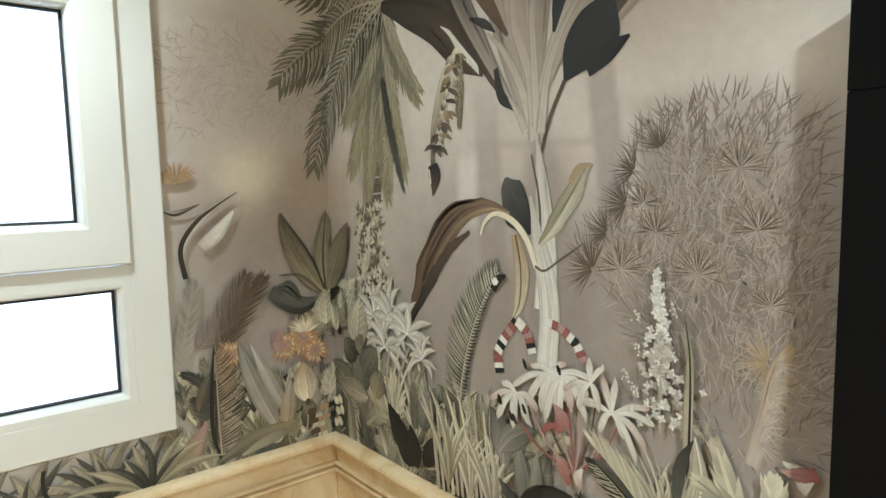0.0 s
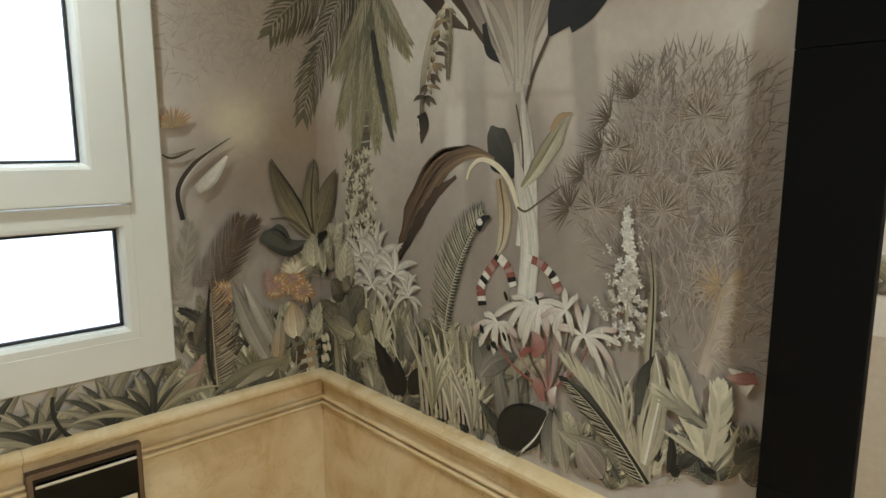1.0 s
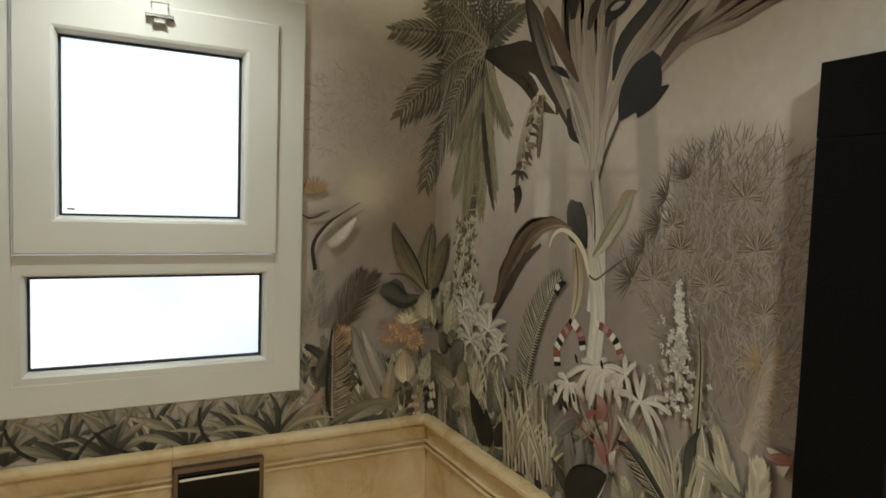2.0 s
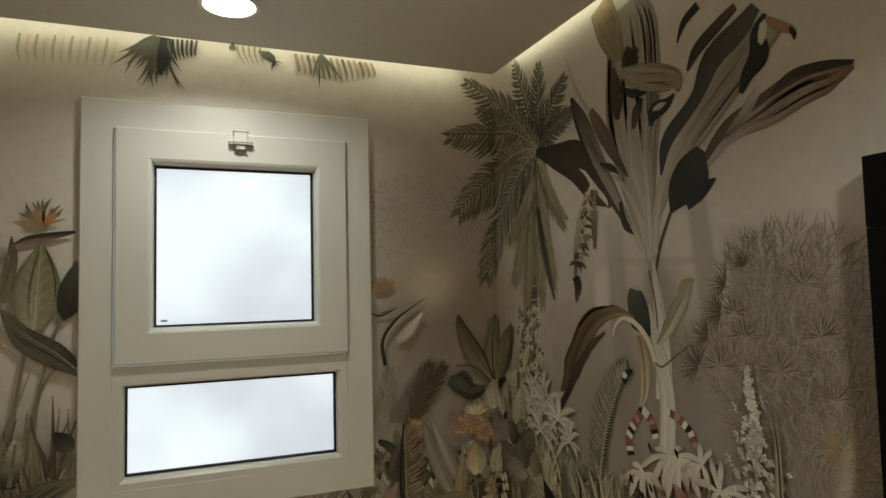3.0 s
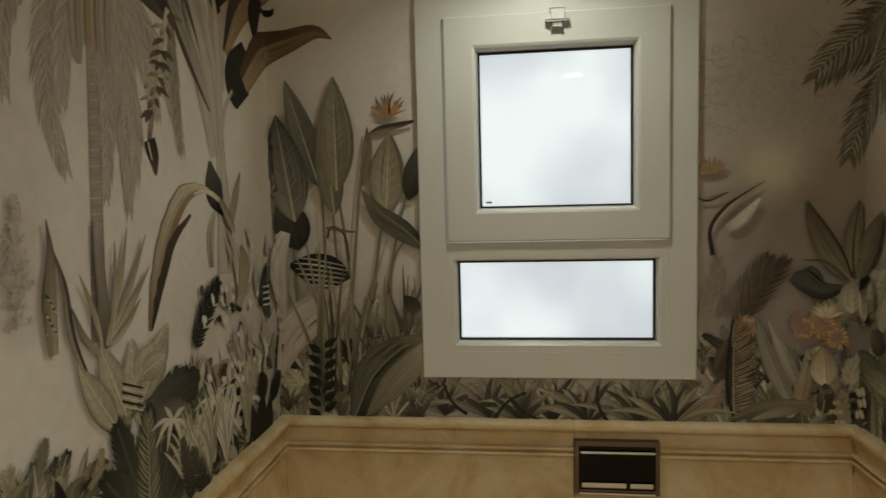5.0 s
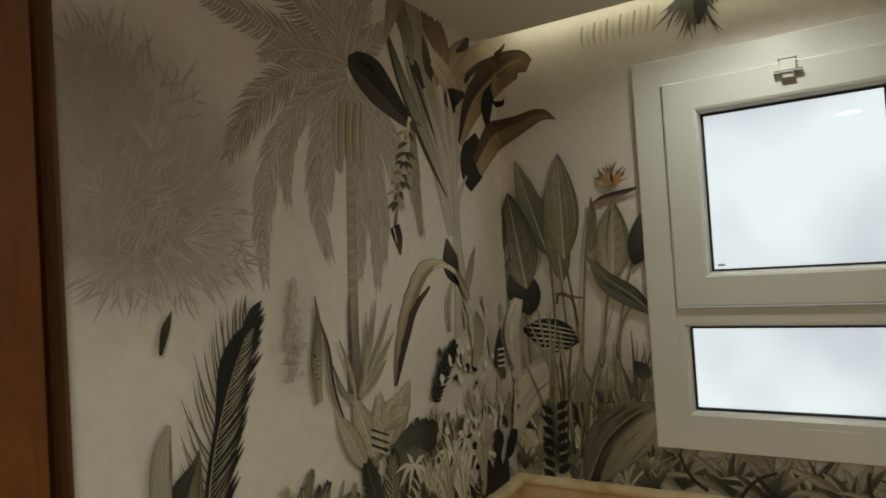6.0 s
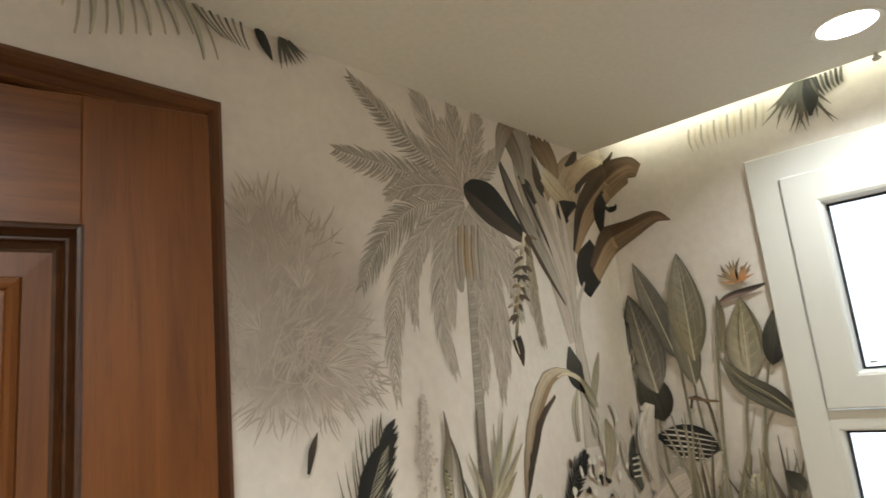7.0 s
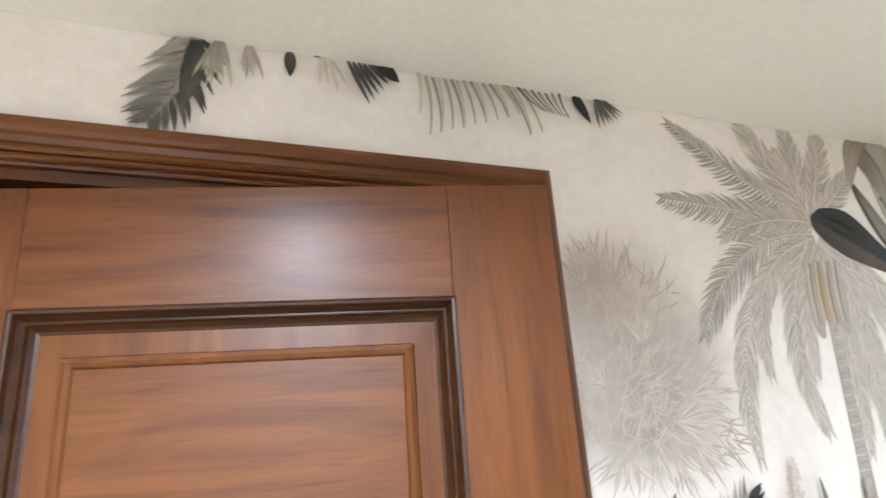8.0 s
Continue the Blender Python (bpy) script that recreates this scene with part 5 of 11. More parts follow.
blade([(1.718, 1.539, 0.0039, 0.0059), (1.644, 1.485, 0.0066, 0.0201), (1.558, 1.383, 0.0074, 0.0249), (1.486, 1.292, 0.0026, 0.0053)], 'umber', tip='dark', streaks=8, rag=0.2)
blade([(1.926, 1.472, 0.0066, 0.0066), (1.896, 1.535, 0.0084, 0.0084), (1.853, 1.572, 0.0076, 0.0075), (1.804, 1.584, 0.0057, 0.0057), (1.769, 1.564, 0.0050, 0.0050), (1.755, 1.534, 0.0033, 0.0033)], 'cream', streaks=4, edge=0.5)
blade([(1.866, 1.540, 0.0100, 0.0121), (1.881, 1.465, 0.0237, 0.0182), (1.877, 1.394, 0.0158, 0.0161), (1.859, 1.355, 0.0039, 0.0039)], 'tan', tip='pale', streaks=14, rib='bark')
blade([(1.935, 1.522, 0.0051, 0.0051), (1.977, 1.567, 0.0202, 0.0198), (2.024, 1.632, 0.0197, 0.0225), (2.053, 1.676, 0.0093, 0.0092), (2.072, 1.684, 0.0014, 0.0014)], 'olive', tip='sage', inkr='pale', edge=0.5, streaks=18, rag=0.1)
blade([(2.014, 1.651, 0.0048, 0.0080), (2.037, 1.676, 0.0089, 0.0059), (2.066, 1.684, 0.0027, 0.0027)], 'tan', streaks=4)
blade([(1.922, 1.476, 0.0030, 0.0030), (1.949, 1.469, 0.0027, 0.0027), (1.992, 1.496, 0.0022, 0.0022), (2.049, 1.532, 0.0011, 0.0011)], 'bark', streaks=1, edge=0.66)
motif('banana_flower', 'hanging banana bunch with a dark bud, printed')
frond((1.690, 1.949), (1.687, 1.790), 0.030, 20, 'olive', w=0.0038, tip='bark', lean=30, droop=0.3)
blade([(1.684, 1.964, 0.0093, 0.0093), (1.629, 1.898, 0.0123, 0.0124), (1.593, 1.796, 0.0115, 0.0117), (1.584, 1.697, 0.0078, 0.0079)], 'cream', streaks=6, edge=0.66, tip='bark')
blade([(1.676, 1.950, 0.0038, 0.0038), (1.659, 1.946, 0.0075, 0.0076), (1.647, 1.936, 0.0014, 0.0014)], 'umber', tip='bark', streaks=2, n=9)
blade([(1.676, 1.950, 0.0047, 0.0047), (1.667, 1.939, 0.0084, 0.0084), (1.661, 1.924, 0.0015, 0.0015)], 'cream', tip='bark', streaks=2, n=9)
blade([(1.676, 1.950, 0.0028, 0.0028), (1.699, 1.946, 0.0049, 0.0050), (1.715, 1.936, 0.0010, 0.0010)], 'tan', tip='bark', streaks=2, n=9)
blade([(1.676, 1.950, 0.0041, 0.0041), (1.684, 1.942, 0.0076, 0.0076), (1.689, 1.929, 0.0013, 0.0013)], 'umber', tip='bark', streaks=2, n=9)
blade([(1.676, 1.950, 0.0039, 0.0039), (1.655, 1.944, 0.0076, 0.0076), (1.641, 1.933, 0.0014, 0.0014)], 'cream', tip='bark', streaks=2, n=9)
blade([(1.667, 1.926, 0.0031, 0.0031), (1.689, 1.916, 0.0059, 0.0059), (1.705, 1.902, 0.0011, 0.0011)], 'cream', tip='bark', streaks=2, n=9)
blade([(1.667, 1.926, 0.0042, 0.0042), (1.677, 1.914, 0.0076, 0.0077), (1.683, 1.899, 0.0013, 0.0013)], 'umber', tip='bark', streaks=2, n=9)
blade([(1.667, 1.926, 0.0038, 0.0039), (1.649, 1.921, 0.0076, 0.0076), (1.637, 1.911, 0.0014, 0.0014)], 'cream', tip='bark', streaks=2, n=9)
blade([(1.667, 1.926, 0.0030, 0.0030), (1.683, 1.925, 0.0050, 0.0050), (1.694, 1.916, 0.0011, 0.0011)], 'tan', tip='bark', streaks=2, n=9)
blade([(1.667, 1.926, 0.0039, 0.0039), (1.648, 1.921, 0.0076, 0.0076), (1.635, 1.910, 0.0014, 0.0014)], 'tan', tip='bark', streaks=2, n=9)
blade([(1.658, 1.901, 0.0047, 0.0047), (1.649, 1.890, 0.0085, 0.0085), (1.643, 1.875, 0.0015, 0.0015)], 'dark', tip='bark', streaks=2, n=9)
blade([(1.658, 1.901, 0.0042, 0.0043), (1.667, 1.889, 0.0077, 0.0078), (1.674, 1.875, 0.0014, 0.0014)], 'cream', tip='bark', streaks=2, n=9)
blade([(1.658, 1.901, 0.0029, 0.0029), (1.684, 1.896, 0.0051, 0.0051), (1.702, 1.886, 0.0010, 0.0010)], 'cream', tip='bark', streaks=2, n=9)
blade([(1.658, 1.901, 0.0043, 0.0043), (1.668, 1.888, 0.0077, 0.0078), (1.675, 1.873, 0.0014, 0.0014)], 'cream', tip='bark', streaks=2, n=9)
blade([(1.658, 1.901, 0.0039, 0.0039), (1.637, 1.895, 0.0076, 0.0077), (1.623, 1.883, 0.0014, 0.0014)], 'tan', tip='bark', streaks=2, n=9)
blade([(1.648, 1.876, 0.0029, 0.0029), (1.630, 1.878, 0.0061, 0.0061), (1.618, 1.872, 0.0013, 0.0013)], 'umber', tip='bark', streaks=2, n=9)
blade([(1.648, 1.876, 0.0048, 0.0048), (1.638, 1.863, 0.0085, 0.0086), (1.632, 1.847, 0.0015, 0.0015)], 'cream', tip='bark', streaks=2, n=9)
blade([(1.648, 1.876, 0.0029, 0.0029), (1.676, 1.871, 0.0052, 0.0052), (1.695, 1.861, 0.0010, 0.0010)], 'cream', tip='bark', streaks=2, n=9)
blade([(1.648, 1.876, 0.0032, 0.0032), (1.671, 1.866, 0.0061, 0.0061), (1.687, 1.853, 0.0012, 0.0012)], 'dark', tip='bark', streaks=2, n=9)
blade([(1.648, 1.876, 0.0031, 0.0031), (1.668, 1.868, 0.0061, 0.0061), (1.682, 1.856, 0.0012, 0.0012)], 'umber', tip='bark', streaks=2, n=9)
blade([(1.639, 1.850, 0.0048, 0.0048), (1.630, 1.839, 0.0086, 0.0086), (1.625, 1.825, 0.0015, 0.0015)], 'tan', tip='bark', streaks=2, n=9)
blade([(1.639, 1.850, 0.0048, 0.0048), (1.629, 1.837, 0.0086, 0.0087), (1.622, 1.821, 0.0015, 0.0015)], 'umber', tip='bark', streaks=2, n=9)
blade([(1.639, 1.850, 0.0029, 0.0029), (1.667, 1.846, 0.0052, 0.0052), (1.686, 1.836, 0.0010, 0.0010)], 'tan', tip='bark', streaks=2, n=9)
blade([(1.639, 1.850, 0.0029, 0.0029), (1.664, 1.847, 0.0052, 0.0053), (1.681, 1.837, 0.0010, 0.0010)], 'dark', tip='bark', streaks=2, n=9)
blade([(1.639, 1.850, 0.0047, 0.0047), (1.633, 1.844, 0.0086, 0.0086), (1.629, 1.832, 0.0015, 0.0015)], 'cream', tip='bark', streaks=2, n=9)
blade([(1.629, 1.824, 0.0030, 0.0030), (1.660, 1.819, 0.0053, 0.0053), (1.680, 1.809, 0.0010, 0.0010)], 'tan', tip='bark', streaks=2, n=9)
blade([(1.629, 1.824, 0.0048, 0.0048), (1.620, 1.812, 0.0086, 0.0087), (1.614, 1.797, 0.0015, 0.0015)], 'cream', tip='bark', streaks=2, n=9)
blade([(1.629, 1.824, 0.0036, 0.0036), (1.617, 1.822, 0.0077, 0.0077), (1.609, 1.813, 0.0015, 0.0015)], 'cream', tip='bark', streaks=2, n=9)
blade([(1.629, 1.824, 0.0045, 0.0045), (1.641, 1.810, 0.0080, 0.0081), (1.649, 1.794, 0.0014, 0.0014)], 'tan', tip='bark', streaks=2, n=9)
blade([(1.629, 1.824, 0.0032, 0.0032), (1.650, 1.816, 0.0063, 0.0063), (1.664, 1.804, 0.0012, 0.0012)], 'tan', tip='bark', streaks=2, n=9)
blade([(1.620, 1.798, 0.0045, 0.0045), (1.630, 1.785, 0.0081, 0.0082), (1.638, 1.770, 0.0014, 0.0014)], 'dark', tip='bark', streaks=2, n=9)
blade([(1.620, 1.798, 0.0033, 0.0033), (1.644, 1.789, 0.0064, 0.0064), (1.660, 1.775, 0.0012, 0.0012)], 'dark', tip='bark', streaks=2, n=9)
blade([(1.620, 1.798, 0.0032, 0.0032), (1.636, 1.793, 0.0064, 0.0065), (1.648, 1.782, 0.0013, 0.0013)], 'tan', tip='bark', streaks=2, n=9)
blade([(1.620, 1.798, 0.0047, 0.0047), (1.614, 1.792, 0.0087, 0.0088), (1.610, 1.781, 0.0015, 0.0015)], 'tan', tip='bark', streaks=2, n=9)
blade([(1.620, 1.798, 0.0032, 0.0032), (1.640, 1.791, 0.0064, 0.0064), (1.654, 1.779, 0.0012, 0.0012)], 'umber', tip='bark', streaks=2, n=9)
blade([(1.610, 1.771, 0.0045, 0.0045), (1.618, 1.762, 0.0082, 0.0083), (1.624, 1.749, 0.0015, 0.0015)], 'dark', tip='bark', streaks=2, n=9)
blade([(1.610, 1.771, 0.0039, 0.0039), (1.590, 1.764, 0.0078, 0.0078), (1.577, 1.752, 0.0015, 0.0015)], 'dark', tip='bark', streaks=2, n=9)
blade([(1.610, 1.771, 0.0048, 0.0048), (1.602, 1.763, 0.0088, 0.0088), (1.598, 1.749, 0.0015, 0.0015)], 'umber', tip='bark', streaks=2, n=9)
blade([(1.610, 1.771, 0.0045, 0.0045), (1.619, 1.762, 0.0082, 0.0083), (1.625, 1.748, 0.0015, 0.0015)], 'cream', tip='bark', streaks=2, n=9)
blade([(1.610, 1.771, 0.0030, 0.0030), (1.639, 1.768, 0.0055, 0.0055), (1.659, 1.758, 0.0011, 0.0011)], 'tan', tip='bark', streaks=2, n=9)
blade([(1.600, 1.744, 0.0034, 0.0035), (1.626, 1.735, 0.0066, 0.0066), (1.643, 1.721, 0.0012, 0.0012)], 'dark', tip='bark', streaks=2, n=9)
blade([(1.600, 1.744, 0.0046, 0.0046), (1.610, 1.732, 0.0083, 0.0084), (1.617, 1.717, 0.0015, 0.0015)], 'umber', tip='bark', streaks=2, n=9)
blade([(1.600, 1.744, 0.0049, 0.0049), (1.592, 1.735, 0.0088, 0.0089), (1.587, 1.721, 0.0015, 0.0016)], 'dark', tip='bark', streaks=2, n=9)
blade([(1.600, 1.744, 0.0033, 0.0033), (1.618, 1.739, 0.0066, 0.0067), (1.630, 1.728, 0.0013, 0.0013)], 'dark', tip='bark', streaks=2, n=9)
blade([(1.600, 1.744, 0.0032, 0.0032), (1.571, 1.744, 0.0063, 0.0063), (1.552, 1.735, 0.0013, 0.0013)], 'dark', tip='bark', streaks=2, n=9)
blade([(1.584, 1.701, 0.0179, 0.0182), (1.591, 1.673, 0.0231, 0.0236), (1.587, 1.645, 0.0130, 0.0105), (1.583, 1.623, 0.0026, 0.0026)], 'black', tip='umber', streaks=4)
blade([(1.569, 1.689, 0.0026, 0.0026), (1.576, 1.654, 0.0020, 0.0020)], 'cream', streaks=0, edge=0.66)
motif('red_banded_ring', 'plain red band with black and white lengths, printed')
blade([(1.815, 1.222, 0.0147, 0.0145), (1.812, 1.233, 0.0147, 0.0145)], 'black', streaks=2, edge=0.75, n=4)
blade([(1.812, 1.233, 0.0147, 0.0145), (1.810, 1.245, 0.0147, 0.0145)], 'white', streaks=2, edge=0.75, n=4)
blade([(1.810, 1.245, 0.0147, 0.0145), (1.807, 1.257, 0.0147, 0.0145)], 'red', streaks=2, edge=0.75, n=4)
blade([(1.807, 1.257, 0.0144, 0.0142), (1.808, 1.269, 0.0144, 0.0142)], 'red', streaks=2, edge=0.75, n=4)
blade([(1.808, 1.269, 0.0131, 0.0130), (1.815, 1.282, 0.0130, 0.0129)], 'white', streaks=2, edge=0.75, n=4)
blade([(1.815, 1.282, 0.0130, 0.0129), (1.823, 1.294, 0.0129, 0.0128)], 'black', streaks=2, edge=0.75, n=4)
blade([(1.823, 1.294, 0.0129, 0.0128), (1.830, 1.306, 0.0128, 0.0127)], 'white', streaks=2, edge=0.75, n=4)
blade([(1.830, 1.306, 0.0122, 0.0120), (1.840, 1.318, 0.0121, 0.0119)], 'red', streaks=2, edge=0.75, n=4)
blade([(1.840, 1.318, 0.0120, 0.0119), (1.849, 1.329, 0.0119, 0.0118)], 'rose', streaks=2, edge=0.75, n=4)
blade([(1.849, 1.329, 0.0119, 0.0118), (1.859, 1.340, 0.0118, 0.0117)], 'red', streaks=2, edge=0.75, n=4)
blade([(1.859, 1.340, 0.0118, 0.0117), (1.868, 1.351, 0.0118, 0.0116)], 'black', streaks=2, edge=0.75, n=4)
blade([(1.868, 1.351, 0.0122, 0.0123), (1.878, 1.345, 0.0121, 0.0122)], 'white', streaks=2, edge=0.75, n=4)
blade([(1.878, 1.345, 0.0125, 0.0126), (1.889, 1.337, 0.0124, 0.0125)], 'white', streaks=2, edge=0.75, n=4)
blade([(1.889, 1.337, 0.0124, 0.0125), (1.899, 1.329, 0.0123, 0.0125)], 'red', streaks=2, edge=0.75, n=4)
blade([(1.899, 1.329, 0.0129, 0.0131), (1.904, 1.319, 0.0129, 0.0131)], 'rose', streaks=2, edge=0.75, n=4)
blade([(1.904, 1.319, 0.0130, 0.0132), (1.908, 1.308, 0.0130, 0.0131)], 'red', streaks=2, edge=0.75, n=4)
blade([(1.908, 1.308, 0.0130, 0.0131), (1.911, 1.297, 0.0130, 0.0131)], 'black', streaks=2, edge=0.75, n=4)
blade([(1.911, 1.297, 0.0130, 0.0131), (1.915, 1.286, 0.0129, 0.0131)], 'white', streaks=2, edge=0.75, n=4)
blade([(1.953, 1.363, 0.0101, 0.0101), (1.969, 1.359, 0.0100, 0.0100)], 'white', streaks=2, edge=0.75, n=4)
blade([(1.969, 1.359, 0.0100, 0.0100), (1.985, 1.356, 0.0099, 0.0099)], 'red', streaks=2, edge=0.75, n=4)
blade([(1.985, 1.356, 0.0103, 0.0104), (2.000, 1.350, 0.0102, 0.0103)], 'rose', streaks=2, edge=0.75, n=4)
blade([(2.000, 1.350, 0.0108, 0.0110), (2.012, 1.343, 0.0108, 0.0109)], 'red', streaks=2, edge=0.75, n=4)
blade([(2.012, 1.343, 0.0108, 0.0109), (2.023, 1.335, 0.0107, 0.0108)], 'white', streaks=2, edge=0.75, n=4)
blade([(2.023, 1.335, 0.0109, 0.0110), (2.034, 1.327, 0.0109, 0.0110)], 'black', streaks=2, edge=0.75, n=4)
blade([(2.034, 1.327, 0.0113, 0.0114), (2.040, 1.316, 0.0112, 0.0114)], 'white', streaks=2, edge=0.75, n=4)
blade([(2.040, 1.316, 0.0112, 0.0114), (2.046, 1.305, 0.0112, 0.0113)], 'red', streaks=2, edge=0.75, n=4)
blade([(2.046, 1.305, 0.0112, 0.0113), (2.052, 1.294, 0.0112, 0.0113)], 'rose', streaks=2, edge=0.75, n=4)
motif('jungle_undergrowth', 'dense printed ferns, rosettes and white lilies along the marble')
thicket((1.072, 0.847), (1.954, 0.906), 90, 0.224)
thicket((1.244, 0.978), (1.819, 1.008), 44, 0.172)
thicket((1.954, 0.906), (2.242, 0.922), 40, 0.106)
thicket((2.197, 0.927), (2.487, 1.039), 40, 0.101)
frond((1.679, 1.127), (1.813, 1.458), 0.085, 40, 'dark', w=0.0050, tip='slate', bend=0.14, lean=62, left=1, right=0.35, inkl='slate')
frond((1.679, 1.127), (1.814, 1.451), 0.077, 40, 'sage', w=0.0029, tip='pale', bend=0.14, lean=66, left=1, right=0.2)
blade([(1.841, 1.449, 0.0031, 0.0031), (1.815, 1.436, 0.0108, 0.0109), (1.799, 1.412, 0.0100, 0.0101)], 'black', streaks=2)
patch((1.806, 1.432), 0.011, 0.009, 'white', 20)
patch((1.817, 1.438), 0.004, 0.004, 'black', 0)
lily((1.302, 1.277), 0.117, 9, -40, 220)
lily((1.385, 1.272), 0.126, 9, -40, 220)
lily((1.464, 1.250), 0.110, 9, -40, 220)
lily((1.252, 1.213), 0.099, 9, -40, 220)
lily((1.356, 1.194), 0.114, 9, -40, 220)
lily((1.527, 1.192), 0.078, 9, -40, 220)
blade([(1.390, 0.980, 0.0050, 0.0050), (1.308, 1.072, 0.0053, 0.0053), (1.271, 1.178, 0.0054, 0.0054)], 'sage', streaks=1, edge=0.66)
blade([(1.390, 0.980, 0.0051, 0.0051), (1.333, 1.078, 0.0052, 0.0052), (1.323, 1.188, 0.0052, 0.0052)], 'pale', streaks=1, edge=0.66)
blade([(1.390, 0.980, 0.0051, 0.0051), (1.362, 1.084, 0.0051, 0.0051), (1.379, 1.199, 0.0049, 0.0048)], 'sage', streaks=1, edge=0.66)
blade([(1.390, 0.980, 0.0051, 0.0050), (1.388, 1.091, 0.0049, 0.0049), (1.430, 1.208, 0.0045, 0.0045)], 'pale', streaks=1, edge=0.66)
blade([(1.390, 0.980, 0.0050, 0.0049), (1.410, 1.096, 0.0047, 0.0047), (1.472, 1.216, 0.0043, 0.0042)], 'sage', streaks=1, edge=0.66)
blade([(1.390, 0.980, 0.0048, 0.0048), (1.431, 1.101, 0.0045, 0.0044), (1.510, 1.224, 0.0040, 0.0040)], 'pale', streaks=1, edge=0.66)
leaf((1.033, 1.200), (1.073, 1.383), 0.124, 'sage', tip='pale', veins=12, rag=0.12, split=0.12)
leaf((1.059, 1.220), (1.208, 1.378), 0.135, 'sage', tip='pale', veins=12, rag=0.12, split=0.12)
leaf((1.021, 1.221), (0.987, 1.304), 0.072, 'sage', tip='pale', veins=12, rag=0.12, split=0.12)
leaf((1.199, 1.164), (1.229, 1.323), 0.113, 'sage', tip='pale', veins=12, rag=0.12, split=0.12)
leaf((1.205, 1.027), (1.047, 1.095), 0.103, 'green', tip='green', veins=8, rag=0.1)
leaf((1.241, 1.036), (1.200, 1.145), 0.114, 'slate', tip='green', veins=8, rag=0.1)
leaf((1.239, 1.094), (1.313, 1.186), 0.099, 'slate', tip='green', veins=8, rag=0.1)
leaf((1.200, 1.125), (1.129, 1.181), 0.088, 'dark', tip='green', veins=8, rag=0.1)
leaf((1.236, 1.171), (1.198, 1.193), 0.068, 'green', tip='green', veins=8, rag=0.1)
leaf((1.296, 1.030), (1.326, 1.123), 0.076, 'olive', tip='green', veins=8, rag=0.1)
leaf((1.260, 1.022), (1.086, 1.040), 0.077, 'sage', tip='green', veins=8, rag=0.1)
leaf((1.484, 0.898), (1.364, 1.038), 0.077, 'black', tip='dark', bend=0.06)
leaf((1.500, 0.885), (1.472, 1.003), 0.064, 'black', tip='dark', bend=0.06)
leaf((1.528, 0.903), (1.608, 1.007), 0.060, 'black', tip='dark', bend=0.06)
leaf((1.484, 0.889), (1.402, 0.946), 0.056, 'black', tip='dark', bend=0.06)
leaf((1.523, 1.000), (1.559, 1.122), 0.070, 'slate', tip='grey')
leaf((1.549, 1.059), (1.531, 1.107), 0.046, 'grey', tip='grey')
leaf((1.588, 1.104), (1.600, 1.132), 0.049, 'slate', tip='grey')
blade([(1.591, 0.863, 0.0059, 0.0059), (1.581, 0.947, 0.0073, 0.0073), (1.561, 1.097, 0.0029, 0.0029)], 'sage', streaks=2, edge=0.66)
blade([(1.611, 0.866, 0.0058, 0.0058), (1.600, 0.953, 0.0072, 0.0071), (1.586, 1.088, 0.0028, 0.0028)], 'haze', streaks=2, edge=0.66)
blade([(1.630, 0.869, 0.0057, 0.0057), (1.619, 0.959, 0.0071, 0.0070), (1.612, 1.079, 0.0028, 0.0028)], 'olive', streaks=2, edge=0.66)
blade([(1.649, 0.871, 0.0056, 0.0056), (1.637, 0.965, 0.0070, 0.0069), (1.623, 1.067, 0.0028, 0.0027)], 'pale', streaks=2, edge=0.66)
blade([(1.667, 0.874, 0.0055, 0.0055), (1.656, 0.971, 0.0068, 0.0068), (1.647, 1.059, 0.0027, 0.0027)], 'sage', streaks=2, edge=0.66)
blade([(1.685, 0.876, 0.0054, 0.0054), (1.674, 0.977, 0.0067, 0.0067), (1.655, 1.112, 0.0027, 0.0026)], 'haze', streaks=2, edge=0.66)
blade([(1.703, 0.879, 0.0054, 0.0053), (1.691, 0.983, 0.0066, 0.0066), (1.678, 1.104, 0.0026, 0.0026)], 'olive', streaks=2, edge=0.66)
blade([(1.721, 0.881, 0.0053, 0.0052), (1.709, 0.988, 0.0065, 0.0064), (1.702, 1.095, 0.0025, 0.0025)], 'pale', streaks=2, edge=0.66)
blade([(1.738, 0.884, 0.0052, 0.0052), (1.726, 0.994, 0.0064, 0.0064), (1.712, 1.084, 0.0025, 0.0025)], 'sage', streaks=2, edge=0.66)
blade([(1.755, 0.886, 0.0051, 0.0051), (1.742, 0.999, 0.0063, 0.0062), (1.731, 1.138, 0.0025, 0.0025)], 'haze', streaks=2, edge=0.66)
blade([(1.772, 0.889, 0.0050, 0.0050), (1.759, 1.004, 0.0062, 0.0062), (1.741, 1.127, 0.0024, 0.0024)], 'olive', streaks=2, edge=0.66)
blade([(1.788, 0.891, 0.0049, 0.0049), (1.775, 1.010, 0.0061, 0.0060), (1.763, 1.118, 0.0024, 0.0024)], 'pale', streaks=2, edge=0.66)
blade([(1.804, 0.893, 0.0049, 0.0048), (1.791, 1.015, 0.0060, 0.0059), (1.784, 1.110, 0.0023, 0.0023)], 'sage', streaks=2, edge=0.66)
blade([(1.820, 0.895, 0.0048, 0.0048), (1.807, 1.020, 0.0059, 0.0059), (1.794, 1.099, 0.0023, 0.0023)], 'haze', streaks=2, edge=0.66)
